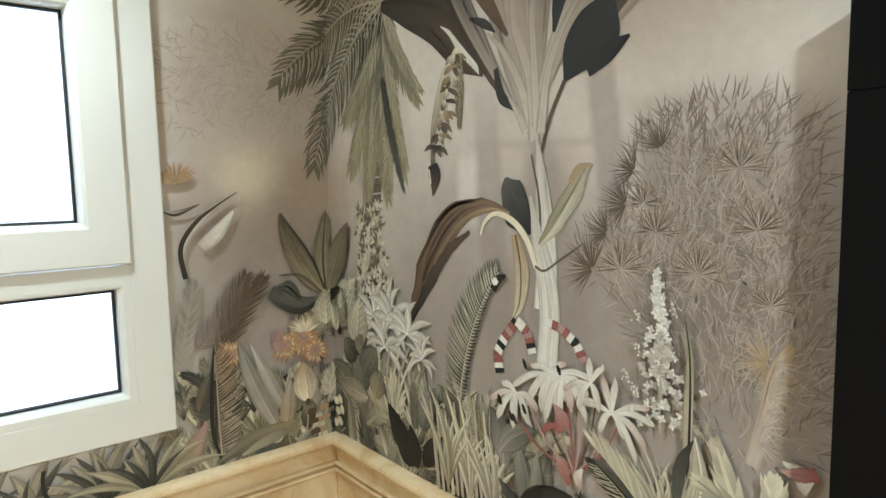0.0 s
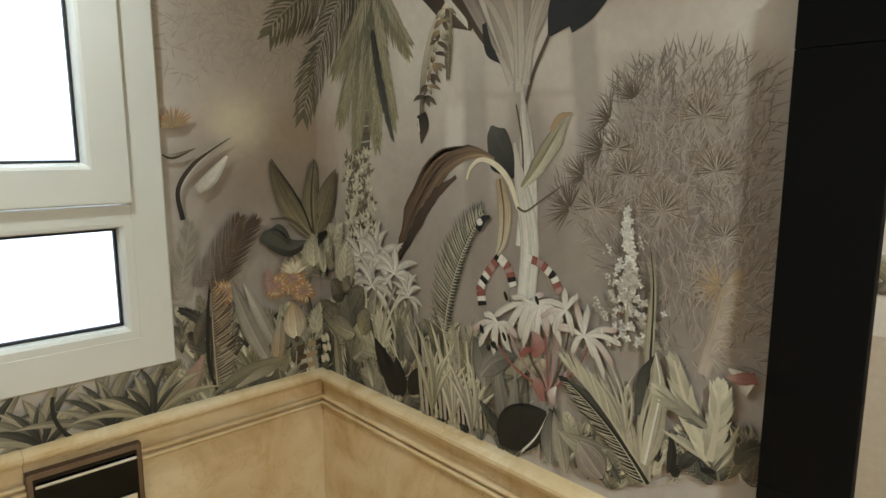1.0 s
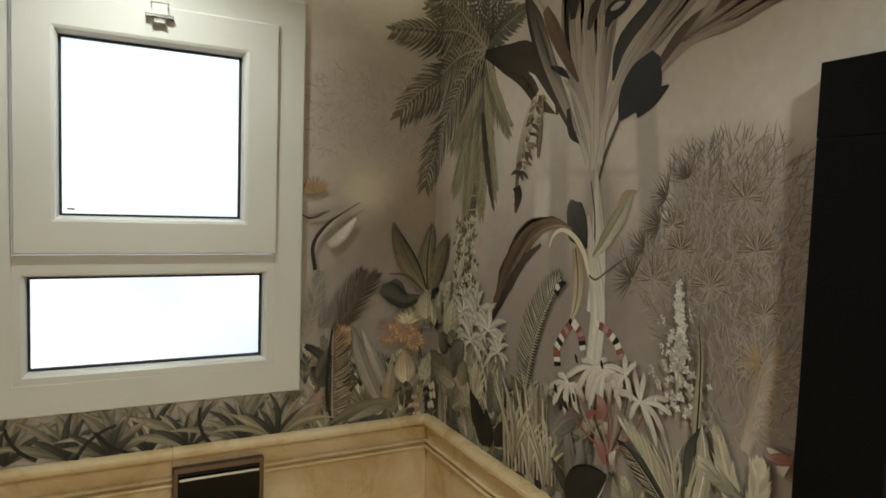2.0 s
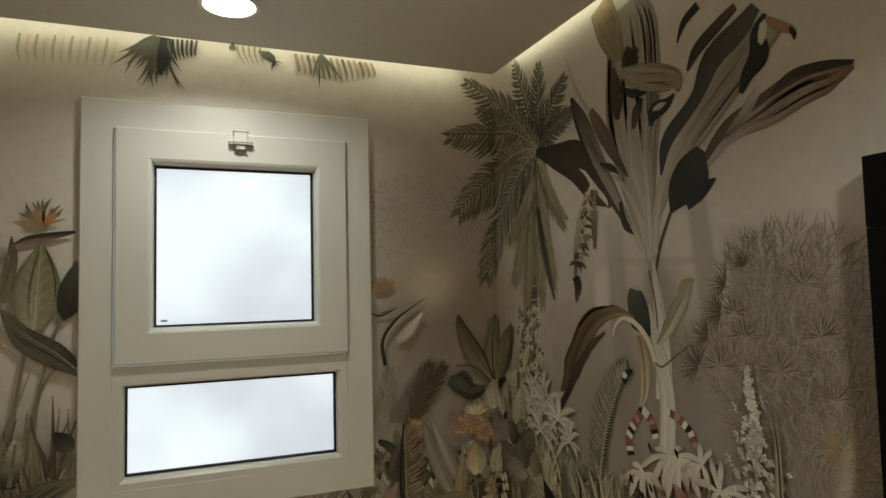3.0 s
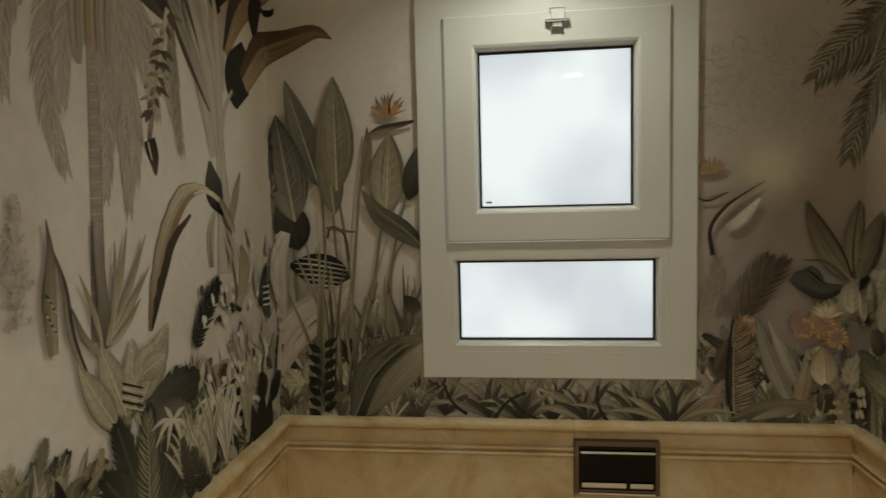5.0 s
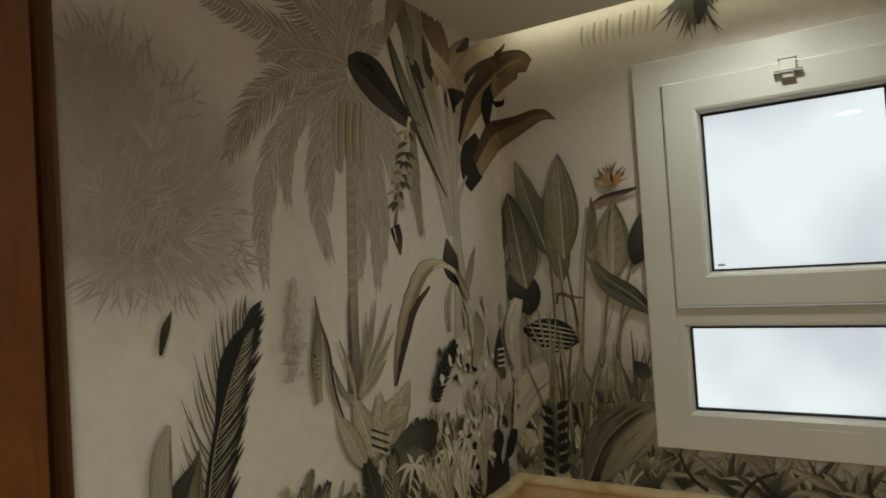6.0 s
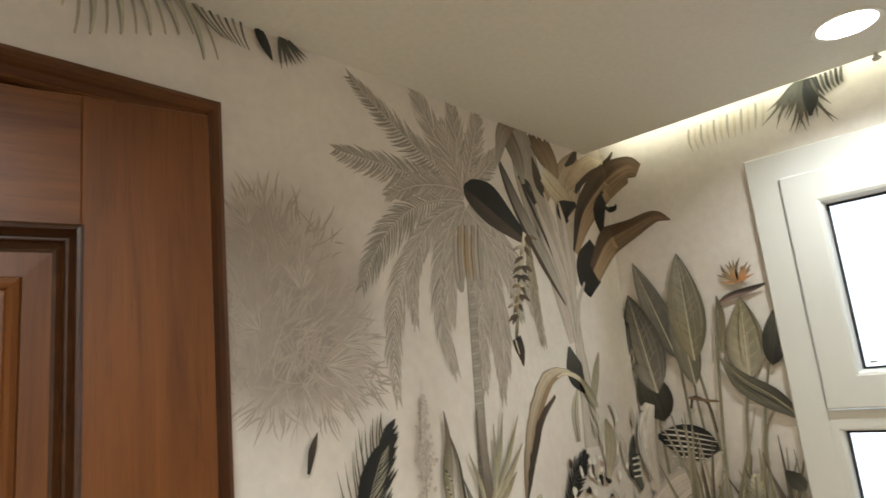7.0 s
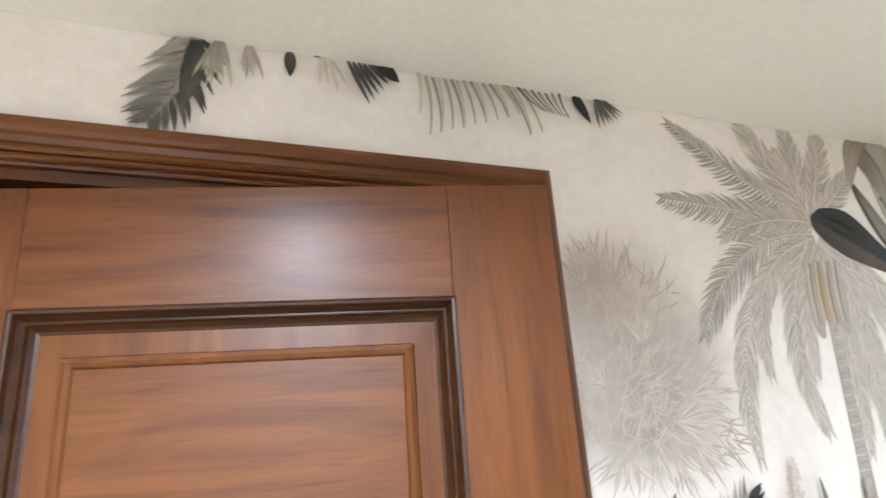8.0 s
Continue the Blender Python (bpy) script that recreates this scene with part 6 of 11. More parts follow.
blade([(1.836, 0.898, 0.0047, 0.0047), (1.822, 1.025, 0.0058, 0.0058), (1.811, 1.151, 0.0023, 0.0023)], 'olive', streaks=2, edge=0.66)
grass((1.709, 0.872), 0.278, 12, 36, 'sage', 0.0193, tip='pale')
grass((1.629, 0.877), 0.271, 10, 30, 'olive', 0.0181, tip='pale')
grass((1.782, 0.868), 0.244, 10, 34, 'taupe', 0.0183, tip='pale')
leaf((1.903, 0.900), (1.810, 0.974), 0.038, 'dark', tip='slate')
leaf((1.914, 0.889), (1.867, 1.099), 0.055, 'slate', tip='grey')
leaf((1.924, 0.893), (1.931, 1.074), 0.046, 'slate', tip='grey')
leaf((1.830, 1.012), (1.787, 1.138), 0.077, 'grey', tip='slate', bend=-0.2)
leaf((1.817, 1.038), (1.937, 1.120), 0.062, 'grey', tip='slate', bend=0.2)
leaf((1.884, 0.877), (2.028, 1.010), 0.108, 'black', tip='dark', bend=0.1)
leaf((1.894, 0.881), (1.947, 0.999), 0.072, 'black', tip='dark')
blade([(1.956, 0.884, 0.0061, 0.0060), (2.000, 0.939, 0.0159, 0.0156), (2.032, 1.005, 0.0032, 0.0032)], 'black', tip='dark', rib='white', streaks=4)
leaf((2.042, 0.884), (2.040, 1.018), 0.056, 'grey', tip='slate')
leaf((2.087, 0.876), (2.049, 1.015), 0.048, 'sage', tip='grey')
leaf((2.192, 0.977), (2.061, 0.977), 0.051, 'grey', tip='sage', bend=0.25)
leaf((2.183, 0.907), (2.113, 0.971), 0.090, 'dusk', tip='taupe')
blade([(2.033, 1.056, 0.0030, 0.0030), (1.929, 1.091, 0.0034, 0.0034), (1.864, 1.143, 0.0028, 0.0028)], 'red', streaks=1, edge=0.66)
blade([(2.033, 1.056, 0.0032, 0.0032), (1.953, 1.113, 0.0034, 0.0034), (1.903, 1.183, 0.0027, 0.0027)], 'rose', streaks=1, edge=0.66)
blade([(2.033, 1.056, 0.0032, 0.0032), (1.977, 1.127, 0.0034, 0.0033), (1.941, 1.207, 0.0026, 0.0026)], 'umber', streaks=1, edge=0.66)
blade([(2.033, 1.056, 0.0032, 0.0032), (2.001, 1.127, 0.0033, 0.0033), (1.979, 1.202, 0.0025, 0.0025)], 'rose', streaks=1, edge=0.66)
blade([(2.033, 1.056, 0.0032, 0.0032), (2.024, 1.141, 0.0031, 0.0031), (2.014, 1.225, 0.0024, 0.0024)], 'red', streaks=1, edge=0.66)
blade([(2.033, 1.056, 0.0030, 0.0030), (2.047, 1.141, 0.0030, 0.0030), (2.050, 1.220, 0.0022, 0.0022)], 'rose', streaks=1, edge=0.66)
blade([(2.033, 1.056, 0.0028, 0.0028), (2.069, 1.141, 0.0027, 0.0027), (2.084, 1.215, 0.0021, 0.0021)], 'umber', streaks=1, edge=0.66)
blade([(2.033, 1.056, 0.0025, 0.0025), (2.088, 1.133, 0.0025, 0.0025), (2.110, 1.196, 0.0020, 0.0020)], 'rose', streaks=1, edge=0.66)
blade([(2.033, 1.056, 0.0023, 0.0023), (2.105, 1.132, 0.0023, 0.0023), (2.135, 1.190, 0.0018, 0.0018)], 'red', streaks=1, edge=0.66)
blade([(2.020, 1.032, 0.0059, 0.0058), (1.999, 1.067, 0.0159, 0.0195), (1.989, 1.078, 0.0039, 0.0039)], 'red', tip='rose', streaks=4)
blade([(2.047, 1.035, 0.0076, 0.0075), (2.040, 1.056, 0.0107, 0.0141), (2.053, 1.078, 0.0015, 0.0015)], 'rose', tip='white', streaks=4)
blade([(1.975, 1.257, 0.0020, 0.0020), (1.918, 1.243, 0.0076, 0.0076), (1.871, 1.212, 0.0076, 0.0076), (1.860, 1.202, 0.0010, 0.0010)], 'white', tip='stone', edge=0.72, streaks=8, n=14)
blade([(1.975, 1.257, 0.0021, 0.0021), (1.939, 1.233, 0.0087, 0.0088), (1.910, 1.189, 0.0090, 0.0090), (1.904, 1.169, 0.0012, 0.0012)], 'white', tip='stone', edge=0.72, streaks=8, n=14)
blade([(1.975, 1.257, 0.0025, 0.0025), (1.958, 1.232, 0.0106, 0.0108), (1.946, 1.187, 0.0102, 0.0103), (1.944, 1.165, 0.0012, 0.0012)], 'white', tip='stone', edge=0.72, streaks=8, n=14)
blade([(1.975, 1.257, 0.0028, 0.0029), (1.981, 1.236, 0.0113, 0.0114), (1.988, 1.195, 0.0102, 0.0103), (1.991, 1.175, 0.0011, 0.0011)], 'white', tip='stone', edge=0.72, streaks=8, n=14)
blade([(1.975, 1.257, 0.0027, 0.0027), (1.999, 1.243, 0.0109, 0.0110), (2.020, 1.208, 0.0099, 0.0100), (2.026, 1.189, 0.0011, 0.0011)], 'white', tip='stone', edge=0.72, streaks=8, n=14)
blade([(1.975, 1.257, 0.0022, 0.0022), (2.019, 1.256, 0.0088, 0.0088), (2.054, 1.234, 0.0084, 0.0084), (2.063, 1.223, 0.0010, 0.0010)], 'white', tip='stone', edge=0.72, streaks=8, n=14)
blade([(1.975, 1.257, 0.0020, 0.0020), (2.028, 1.272, 0.0068, 0.0068), (2.070, 1.268, 0.0065, 0.0065), (2.080, 1.267, 0.0009, 0.0009)], 'white', tip='stone', edge=0.72, streaks=8, n=14)
blade([(1.975, 1.257, 0.0025, 0.0025), (1.946, 1.267, 0.0071, 0.0071), (1.923, 1.262, 0.0062, 0.0062), (1.916, 1.267, 0.0011, 0.0011)], 'white', tip='stone', edge=0.72, streaks=8, n=14)
blade([(1.975, 1.257, 0.0024, 0.0024), (1.992, 1.278, 0.0066, 0.0066), (2.006, 1.284, 0.0057, 0.0057), (2.009, 1.291, 0.0010, 0.0010)], 'white', tip='rose', edge=0.72, streaks=8, n=14)
blade([(2.002, 1.256, 0.0023, 0.0023), (1.977, 1.225, 0.0093, 0.0094), (1.959, 1.172, 0.0091, 0.0092), (1.955, 1.146, 0.0011, 0.0011)], 'white', tip='stone', edge=0.72, streaks=8, n=14)
blade([(2.002, 1.256, 0.0027, 0.0027), (2.013, 1.243, 0.0109, 0.0111), (2.022, 1.210, 0.0098, 0.0099), (2.026, 1.193, 0.0011, 0.0011)], 'white', tip='rose', edge=0.72, streaks=8, n=14)
blade([(2.002, 1.256, 0.0022, 0.0022), (2.034, 1.257, 0.0079, 0.0080), (2.059, 1.239, 0.0076, 0.0077), (2.066, 1.231, 0.0010, 0.0010)], 'white', tip='stone', edge=0.72, streaks=8, n=14)
blade([(2.002, 1.256, 0.0026, 0.0026), (2.031, 1.238, 0.0089, 0.0089), (2.055, 1.198, 0.0080, 0.0080), (2.062, 1.176, 0.0011, 0.0011)], 'white', tip='stone', edge=0.72, streaks=8, n=14)
blade([(2.002, 1.256, 0.0026, 0.0026), (1.996, 1.224, 0.0090, 0.0091), (1.993, 1.171, 0.0083, 0.0084), (1.993, 1.143, 0.0011, 0.0011)], 'white', tip='stone', edge=0.72, streaks=8, n=14)
blade([(1.871, 1.190, 0.0023, 0.0023), (1.829, 1.183, 0.0072, 0.0073), (1.795, 1.160, 0.0072, 0.0073), (1.786, 1.154, 0.0010, 0.0010)], 'white', tip='rose', edge=0.72, streaks=8, n=14)
blade([(1.871, 1.190, 0.0022, 0.0022), (1.840, 1.170, 0.0087, 0.0088), (1.817, 1.131, 0.0091, 0.0092), (1.811, 1.114, 0.0013, 0.0013)], 'white', tip='stone', edge=0.72, streaks=8, n=14)
blade([(1.871, 1.190, 0.0030, 0.0030), (1.864, 1.168, 0.0114, 0.0115), (1.861, 1.126, 0.0105, 0.0106), (1.860, 1.105, 0.0013, 0.0013)], 'white', tip='stone', edge=0.72, streaks=8, n=14)
blade([(1.871, 1.190, 0.0031, 0.0031), (1.887, 1.177, 0.0105, 0.0106), (1.901, 1.142, 0.0095, 0.0095), (1.919, 1.125, 0.0013, 0.0013)], 'white', tip='stone', edge=0.72, streaks=8, n=14)
blade([(1.871, 1.190, 0.0024, 0.0024), (1.902, 1.191, 0.0092, 0.0093), (1.928, 1.171, 0.0089, 0.0090), (1.934, 1.162, 0.0012, 0.0012)], 'white', tip='rose', edge=0.72, streaks=8, n=14)
blade([(1.871, 1.190, 0.0030, 0.0030), (1.849, 1.204, 0.0087, 0.0086), (1.832, 1.203, 0.0076, 0.0076), (1.827, 1.209, 0.0013, 0.0013)], 'white', tip='stone', edge=0.72, streaks=8, n=14)
blade([(2.122, 1.212, 0.0022, 0.0022), (2.080, 1.221, 0.0087, 0.0087), (2.046, 1.217, 0.0080, 0.0080), (2.037, 1.224, 0.0010, 0.0010)], 'white', tip='rose', edge=0.72, streaks=8, n=14)
blade([(2.122, 1.212, 0.0025, 0.0025), (2.111, 1.245, 0.0083, 0.0082), (2.103, 1.268, 0.0075, 0.0074), (2.099, 1.287, 0.0010, 0.0010)], 'white', tip='rose', edge=0.72, streaks=8, n=14)
blade([(2.122, 1.212, 0.0024, 0.0024), (2.125, 1.246, 0.0078, 0.0077), (2.129, 1.267, 0.0070, 0.0070), (2.128, 1.284, 0.0009, 0.0009)], 'white', tip='stone', edge=0.72, streaks=8, n=14)
blade([(2.122, 1.212, 0.0018, 0.0018), (2.163, 1.235, 0.0066, 0.0066), (2.195, 1.241, 0.0060, 0.0060), (2.203, 1.246, 0.0007, 0.0007)], 'white', tip='rose', edge=0.72, streaks=8, n=14)
blade([(2.122, 1.212, 0.0019, 0.0019), (2.168, 1.223, 0.0066, 0.0066), (2.204, 1.216, 0.0063, 0.0063), (2.213, 1.212, 0.0009, 0.0009)], 'white', tip='stone', edge=0.72, streaks=8, n=14)
blade([(2.122, 1.212, 0.0024, 0.0024), (2.134, 1.205, 0.0081, 0.0082), (2.146, 1.180, 0.0073, 0.0073), (2.149, 1.169, 0.0010, 0.0010)], 'white', tip='stone', edge=0.72, streaks=8, n=14)
blade([(2.122, 1.212, 0.0022, 0.0023), (2.158, 1.203, 0.0077, 0.0077), (2.188, 1.174, 0.0070, 0.0071), (2.196, 1.157, 0.0009, 0.0009)], 'white', tip='rose', edge=0.72, streaks=8, n=14)
blade([(2.122, 1.212, 0.0018, 0.0018), (2.107, 1.202, 0.0069, 0.0070), (2.096, 1.176, 0.0069, 0.0070), (2.093, 1.165, 0.0010, 0.0010)], 'white', tip='stone', edge=0.72, streaks=8, n=14)
blade([(2.122, 1.212, 0.0024, 0.0024), (2.147, 1.191, 0.0073, 0.0073), (2.170, 1.149, 0.0065, 0.0065), (2.176, 1.126, 0.0010, 0.0010)], 'white', tip='stone', edge=0.72, streaks=8, n=14)
blade([(2.072, 1.259, 0.0020, 0.0020), (2.038, 1.254, 0.0058, 0.0058), (2.011, 1.234, 0.0056, 0.0056), (2.005, 1.229, 0.0008, 0.0008)], 'white', tip='rose', edge=0.72, streaks=8, n=14)
blade([(2.072, 1.259, 0.0020, 0.0020), (2.056, 1.244, 0.0076, 0.0077), (2.045, 1.212, 0.0074, 0.0075), (2.043, 1.198, 0.0010, 0.0010)], 'white', tip='stone', edge=0.72, streaks=8, n=14)
blade([(2.072, 1.259, 0.0025, 0.0025), (2.081, 1.248, 0.0085, 0.0086), (2.090, 1.219, 0.0076, 0.0077), (2.093, 1.205, 0.0010, 0.0010)], 'white', tip='stone', edge=0.72, streaks=8, n=14)
blade([(2.072, 1.259, 0.0025, 0.0025), (2.070, 1.284, 0.0085, 0.0084), (2.069, 1.297, 0.0076, 0.0075), (2.068, 1.310, 0.0010, 0.0010)], 'white', tip='stone', edge=0.72, streaks=8, n=14)
blade([(2.072, 1.259, 0.0023, 0.0023), (2.087, 1.283, 0.0064, 0.0064), (2.099, 1.294, 0.0058, 0.0058), (2.101, 1.304, 0.0009, 0.0009)], 'white', tip='stone', edge=0.72, streaks=8, n=14)
blade([(1.985, 1.134, 0.0068, 0.0068), (2.001, 1.166, 0.0227, 0.0185), (1.980, 1.191, 0.0038, 0.0038)], 'red', tip='rose', streaks=6)
blade([(1.947, 1.123, 0.0047, 0.0046), (1.965, 1.142, 0.0081, 0.0081), (1.993, 1.150, 0.0014, 0.0014)], 'red', streaks=2)
patch((1.865, 1.129), 0.005, 0.013, 'black', 25)
patch((1.894, 1.159), 0.005, 0.012, 'black', 25)
patch((1.819, 1.162), 0.006, 0.013, 'black', 25)
patch((1.897, 1.261), 0.005, 0.012, 'black', 25)
patch((1.992, 1.268), 0.005, 0.011, 'black', 25)
patch((1.854, 1.133), 0.005, 0.013, 'black', 25)
blade([(2.283, 0.941, 0.0047, 0.0047), (2.204, 1.021, 0.0131, 0.0416), (2.122, 1.062, 0.0104, 0.0338), (2.076, 1.106, 0.0018, 0.0053)], 'black', tip='slate', streaks=6)
frond((2.290, 0.939), (2.074, 1.139), 0.099, 46, 'sage', w=0.0045, tip='pale', bend=-0.1, lean=26, left=0, right=1.0)
frond((2.290, 0.939), (2.076, 1.106), 0.065, 46, 'black', w=0.0048, tip='dark', bend=-0.1, lean=40, left=1, right=0)
frond((2.283, 0.935), (2.086, 1.096), 0.057, 30, 'pale', w=0.0020, tip='sage', bend=-0.1, lean=40, left=1, right=0)
grass((2.233, 1.020), 0.164, 12, 26, 'sage', 0.0082, tip='pale', aim=105)
spike((2.224, 1.203), (2.213, 1.487), 0.111, 120)
spike((2.225, 1.264), (2.221, 1.382), 0.130, 46, ink='stone')
spike((2.278, 1.207), (2.278, 1.277), 0.075, 44, ink='sage')
spike((2.309, 1.228), (2.313, 1.252), 0.031, 14, ink='sage')
spike((2.160, 1.280), (2.148, 1.305), 0.036, 10)
spike((2.176, 1.259), (2.165, 1.284), 0.035, 10)
spike((2.184, 1.335), (2.173, 1.360), 0.035, 10)
spike((2.253, 1.418), (2.243, 1.442), 0.032, 10)
spike((2.182, 1.395), (2.171, 1.420), 0.034, 10)
blade([(2.278, 1.135, 0.0081, 0.0054), (2.280, 1.255, 0.0132, 0.0052), (2.278, 1.347, 0.0065, 0.0064), (2.269, 1.414, 0.0013, 0.0013)], 'sage', tip='olive', inkr='pale', streaks=14, rib='dark')
blade([(2.279, 0.977, 0.0108, 0.0106), (2.292, 1.056, 0.0346, 0.0281), (2.304, 1.144, 0.0266, 0.0130), (2.290, 1.216, 0.0027, 0.0027)], 'pale', tip='sage', inkr='sage', edge=0.6, streaks=24, rib='white')
blade([(2.256, 1.079, 0.0054, 0.0080), (2.269, 1.157, 0.0155, 0.0077), (2.287, 1.210, 0.0012, 0.0012)], 'slate', tip='dark', streaks=6)
blade([(2.406, 1.034, 0.0026, 0.0026), (2.369, 1.127, 0.0091, 0.0078), (2.316, 1.218, 0.0008, 0.0008)], 'sage', tip='pale', inkr='slate', edge=0.6, streaks=6, n=14)
blade([(2.406, 1.034, 0.0025, 0.0025), (2.385, 1.111, 0.0089, 0.0076), (2.350, 1.183, 0.0008, 0.0008)], 'sage', tip='pale', inkr='slate', edge=0.6, streaks=6, n=14)
blade([(2.412, 1.037, 0.0022, 0.0022), (2.423, 1.103, 0.0077, 0.0066), (2.422, 1.163, 0.0007, 0.0007)], 'sage', tip='pale', inkr='slate', edge=0.6, streaks=6, n=14)
blade([(2.413, 1.026, 0.0027, 0.0027), (2.385, 1.048, 0.0095, 0.0080), (2.343, 1.065, 0.0008, 0.0008)], 'sage', tip='pale', inkr='slate', edge=0.6, streaks=6, n=14)
blade([(2.418, 1.028, 0.0019, 0.0019), (2.445, 1.079, 0.0067, 0.0057), (2.458, 1.123, 0.0006, 0.0006)], 'sage', tip='pale', inkr='slate', edge=0.6, streaks=6, n=14)
blade([(2.402, 1.044, 0.0025, 0.0025), (2.395, 1.086, 0.0089, 0.0076), (2.374, 1.123, 0.0008, 0.0008)], 'sage', tip='pale', inkr='slate', edge=0.6, streaks=6, n=14)
blade([(2.368, 1.121, 0.0026, 0.0026), (2.346, 1.170, 0.0093, 0.0079), (2.310, 1.216, 0.0008, 0.0008)], 'sage', tip='pale', inkr='slate', edge=0.6, streaks=6, n=14)
blade([(2.403, 1.033, 0.0027, 0.0027), (2.365, 1.051, 0.0095, 0.0081), (2.311, 1.064, 0.0008, 0.0008)], 'sage', tip='pale', inkr='slate', edge=0.6, streaks=6, n=14)
blade([(2.425, 1.020, 0.0019, 0.0019), (2.445, 1.052, 0.0066, 0.0056), (2.452, 1.077, 0.0006, 0.0006)], 'sage', tip='pale', inkr='slate', edge=0.6, streaks=6, n=14)
frond((2.406, 1.034), (2.329, 1.211), 0.054, 13, 'pale', w=0.0094, tip='sage', lean=24, bend=0.05)
frond((2.409, 1.036), (2.419, 1.184), 0.058, 12, 'sage', w=0.0090, tip='pale', lean=24, bend=-0.05)
frond((2.400, 1.099), (2.297, 1.142), 0.048, 12, 'slate', w=0.0071, tip='pale', lean=24)
patch((2.408, 1.015), 0.016, 0.006, 'black', 10)
blade([(2.480, 1.210, 0.0341, 0.0034), (2.459, 1.219, 0.0272, 0.0034), (2.432, 1.221, 0.0023, 0.0022)], 'white', tip='stone', inkr='white', streaks=8)
blade([(2.481, 1.216, 0.0101, 0.0101), (2.455, 1.207, 0.0095, 0.0127), (2.428, 1.206, 0.0011, 0.0011)], 'red', tip='rose', streaks=10, rag=0.15)
motif('bush_right_of_window', 'printed broad leaves, fern and orange blossoms beside the window')
thicket((0.545, 0.854), (1.072, 0.847), 90, 0.147)
thicket((0.562, 1.019), (1.049, 0.970), 50, 0.127)
thicket((0.913, 1.150), (1.158, 1.236), 16, 0.124)
fan((0.587, 1.665), 0.065, 20, 165, 16, 'tan', 0.0077, tip='orange')
blade([(0.552, 1.595, 0.0034, 0.0034), (0.586, 1.587, 0.0086, 0.0069), (0.648, 1.610, 0.0010, 0.0010)], 'stone', tip='umber', inkr='dark', streaks=4)
blade([(0.601, 1.409, 0.0035, 0.0035), (0.595, 1.492, 0.0105, 0.0053), (0.638, 1.554, 0.0140, 0.0053), (0.702, 1.608, 0.0088, 0.0035), (0.759, 1.642, 0.0014, 0.0014)], 'pale', tip='stone', inkr='white', streaks=10)
blade([(0.601, 1.409, 0.0088, 0.0053), (0.597, 1.492, 0.0122, 0.0009), (0.638, 1.557, 0.0105, 0.0009), (0.693, 1.601, 0.0053, 0.0009), (0.753, 1.640, 0.0011, 0.0009)], 'dark', tip='umber', streaks=2)
blade([(0.638, 1.501, 0.0035, 0.0285), (0.684, 1.537, 0.0072, 0.0325), (0.740, 1.588, 0.0036, 0.0055)], 'stone', tip='white', streaks=8)
frond((0.618, 1.214), (0.768, 1.399), 0.074, 30, 'dusk', w=0.0041, tip='umber', bend=-0.1, lean=36)
frond((0.672, 1.172), (0.818, 1.388), 0.084, 28, 'bark', w=0.0046, tip='umber', bend=0.05, lean=34)
frond((0.572, 1.182), (0.619, 1.395), 0.054, 22, 'taupe', w=0.0054, tip='grey', lean=36)
leaf((1.020, 1.322), (0.877, 1.576), 0.073, 'olive', tip='bark', bend=0.12, veins=8)
leaf((1.024, 1.322), (1.033, 1.579), 0.084, 'olive', tip='green', veins=8)
leaf((1.038, 1.321), (1.183, 1.546), 0.100, 'olive', tip='bark', veins=6)
blade([(1.024, 1.322, 0.0033, 0.0033), (0.974, 1.442, 0.0032, 0.0032), (0.882, 1.576, 0.0015, 0.0015)], 'dark', streaks=1, edge=0.66)
blade([(1.024, 1.322, 0.0045, 0.0045), (1.018, 1.442, 0.0033, 0.0033), (1.033, 1.570, 0.0017, 0.0017)], 'umber', streaks=1, edge=0.66)
blade([(1.002, 1.303, 0.0083, 0.0083), (0.933, 1.283, 0.0198, 0.0433), (0.869, 1.310, 0.0153, 0.0692), (0.834, 1.331, 0.0057, 0.0266)], 'dark', tip='slate', inkr='slate', edge=0.8, streaks=18)
blade([(1.020, 1.292, 0.0063, 0.0063), (1.056, 1.301, 0.0222, 0.0159), (1.123, 1.339, 0.0087, 0.0058)], 'black', streaks=4)
blade([(1.020, 1.312, 0.0041, 0.0041), (0.942, 1.381, 0.0049, 0.0049), (0.869, 1.391, 0.0019, 0.0019)], 'bark', streaks=1, edge=0.66)
leaf((1.021, 1.221), (1.020, 1.332), 0.085, 'pale', tip='sage', veins=10)
fan((0.710, 1.178), 0.053, 0, 360, 24, 'orange', 0.0095, tip='tan')
fan((0.710, 1.178), 0.037, 0, 360, 18, 'tan', 0.0076, tip='cream')
fan((0.710, 1.178), 0.021, 0, 360, 12, 'rose', 0.0068, tip='orange')
fan((0.934, 1.188), 0.071, 0, 360, 24, 'orange', 0.0104, tip='tan')
fan((0.934, 1.188), 0.050, 0, 360, 18, 'tan', 0.0083, tip='cream')
fan((0.934, 1.188), 0.028, 0, 360, 12, 'rose', 0.0075, tip='orange')
fan((0.881, 1.172), 0.053, 0, 360, 24, 'orange', 0.0102, tip='tan')
fan((0.881, 1.172), 0.037, 0, 360, 18, 'tan', 0.0082, tip='cream')
fan((0.881, 1.172), 0.021, 0, 360, 12, 'rose', 0.0074, tip='orange')
fan((0.978, 1.143), 0.055, 0, 360, 24, 'orange', 0.0107, tip='tan')
fan((0.978, 1.143), 0.039, 0, 360, 18, 'tan', 0.0085, tip='cream')
fan((0.978, 1.143), 0.022, 0, 360, 12, 'rose', 0.0077, tip='orange')
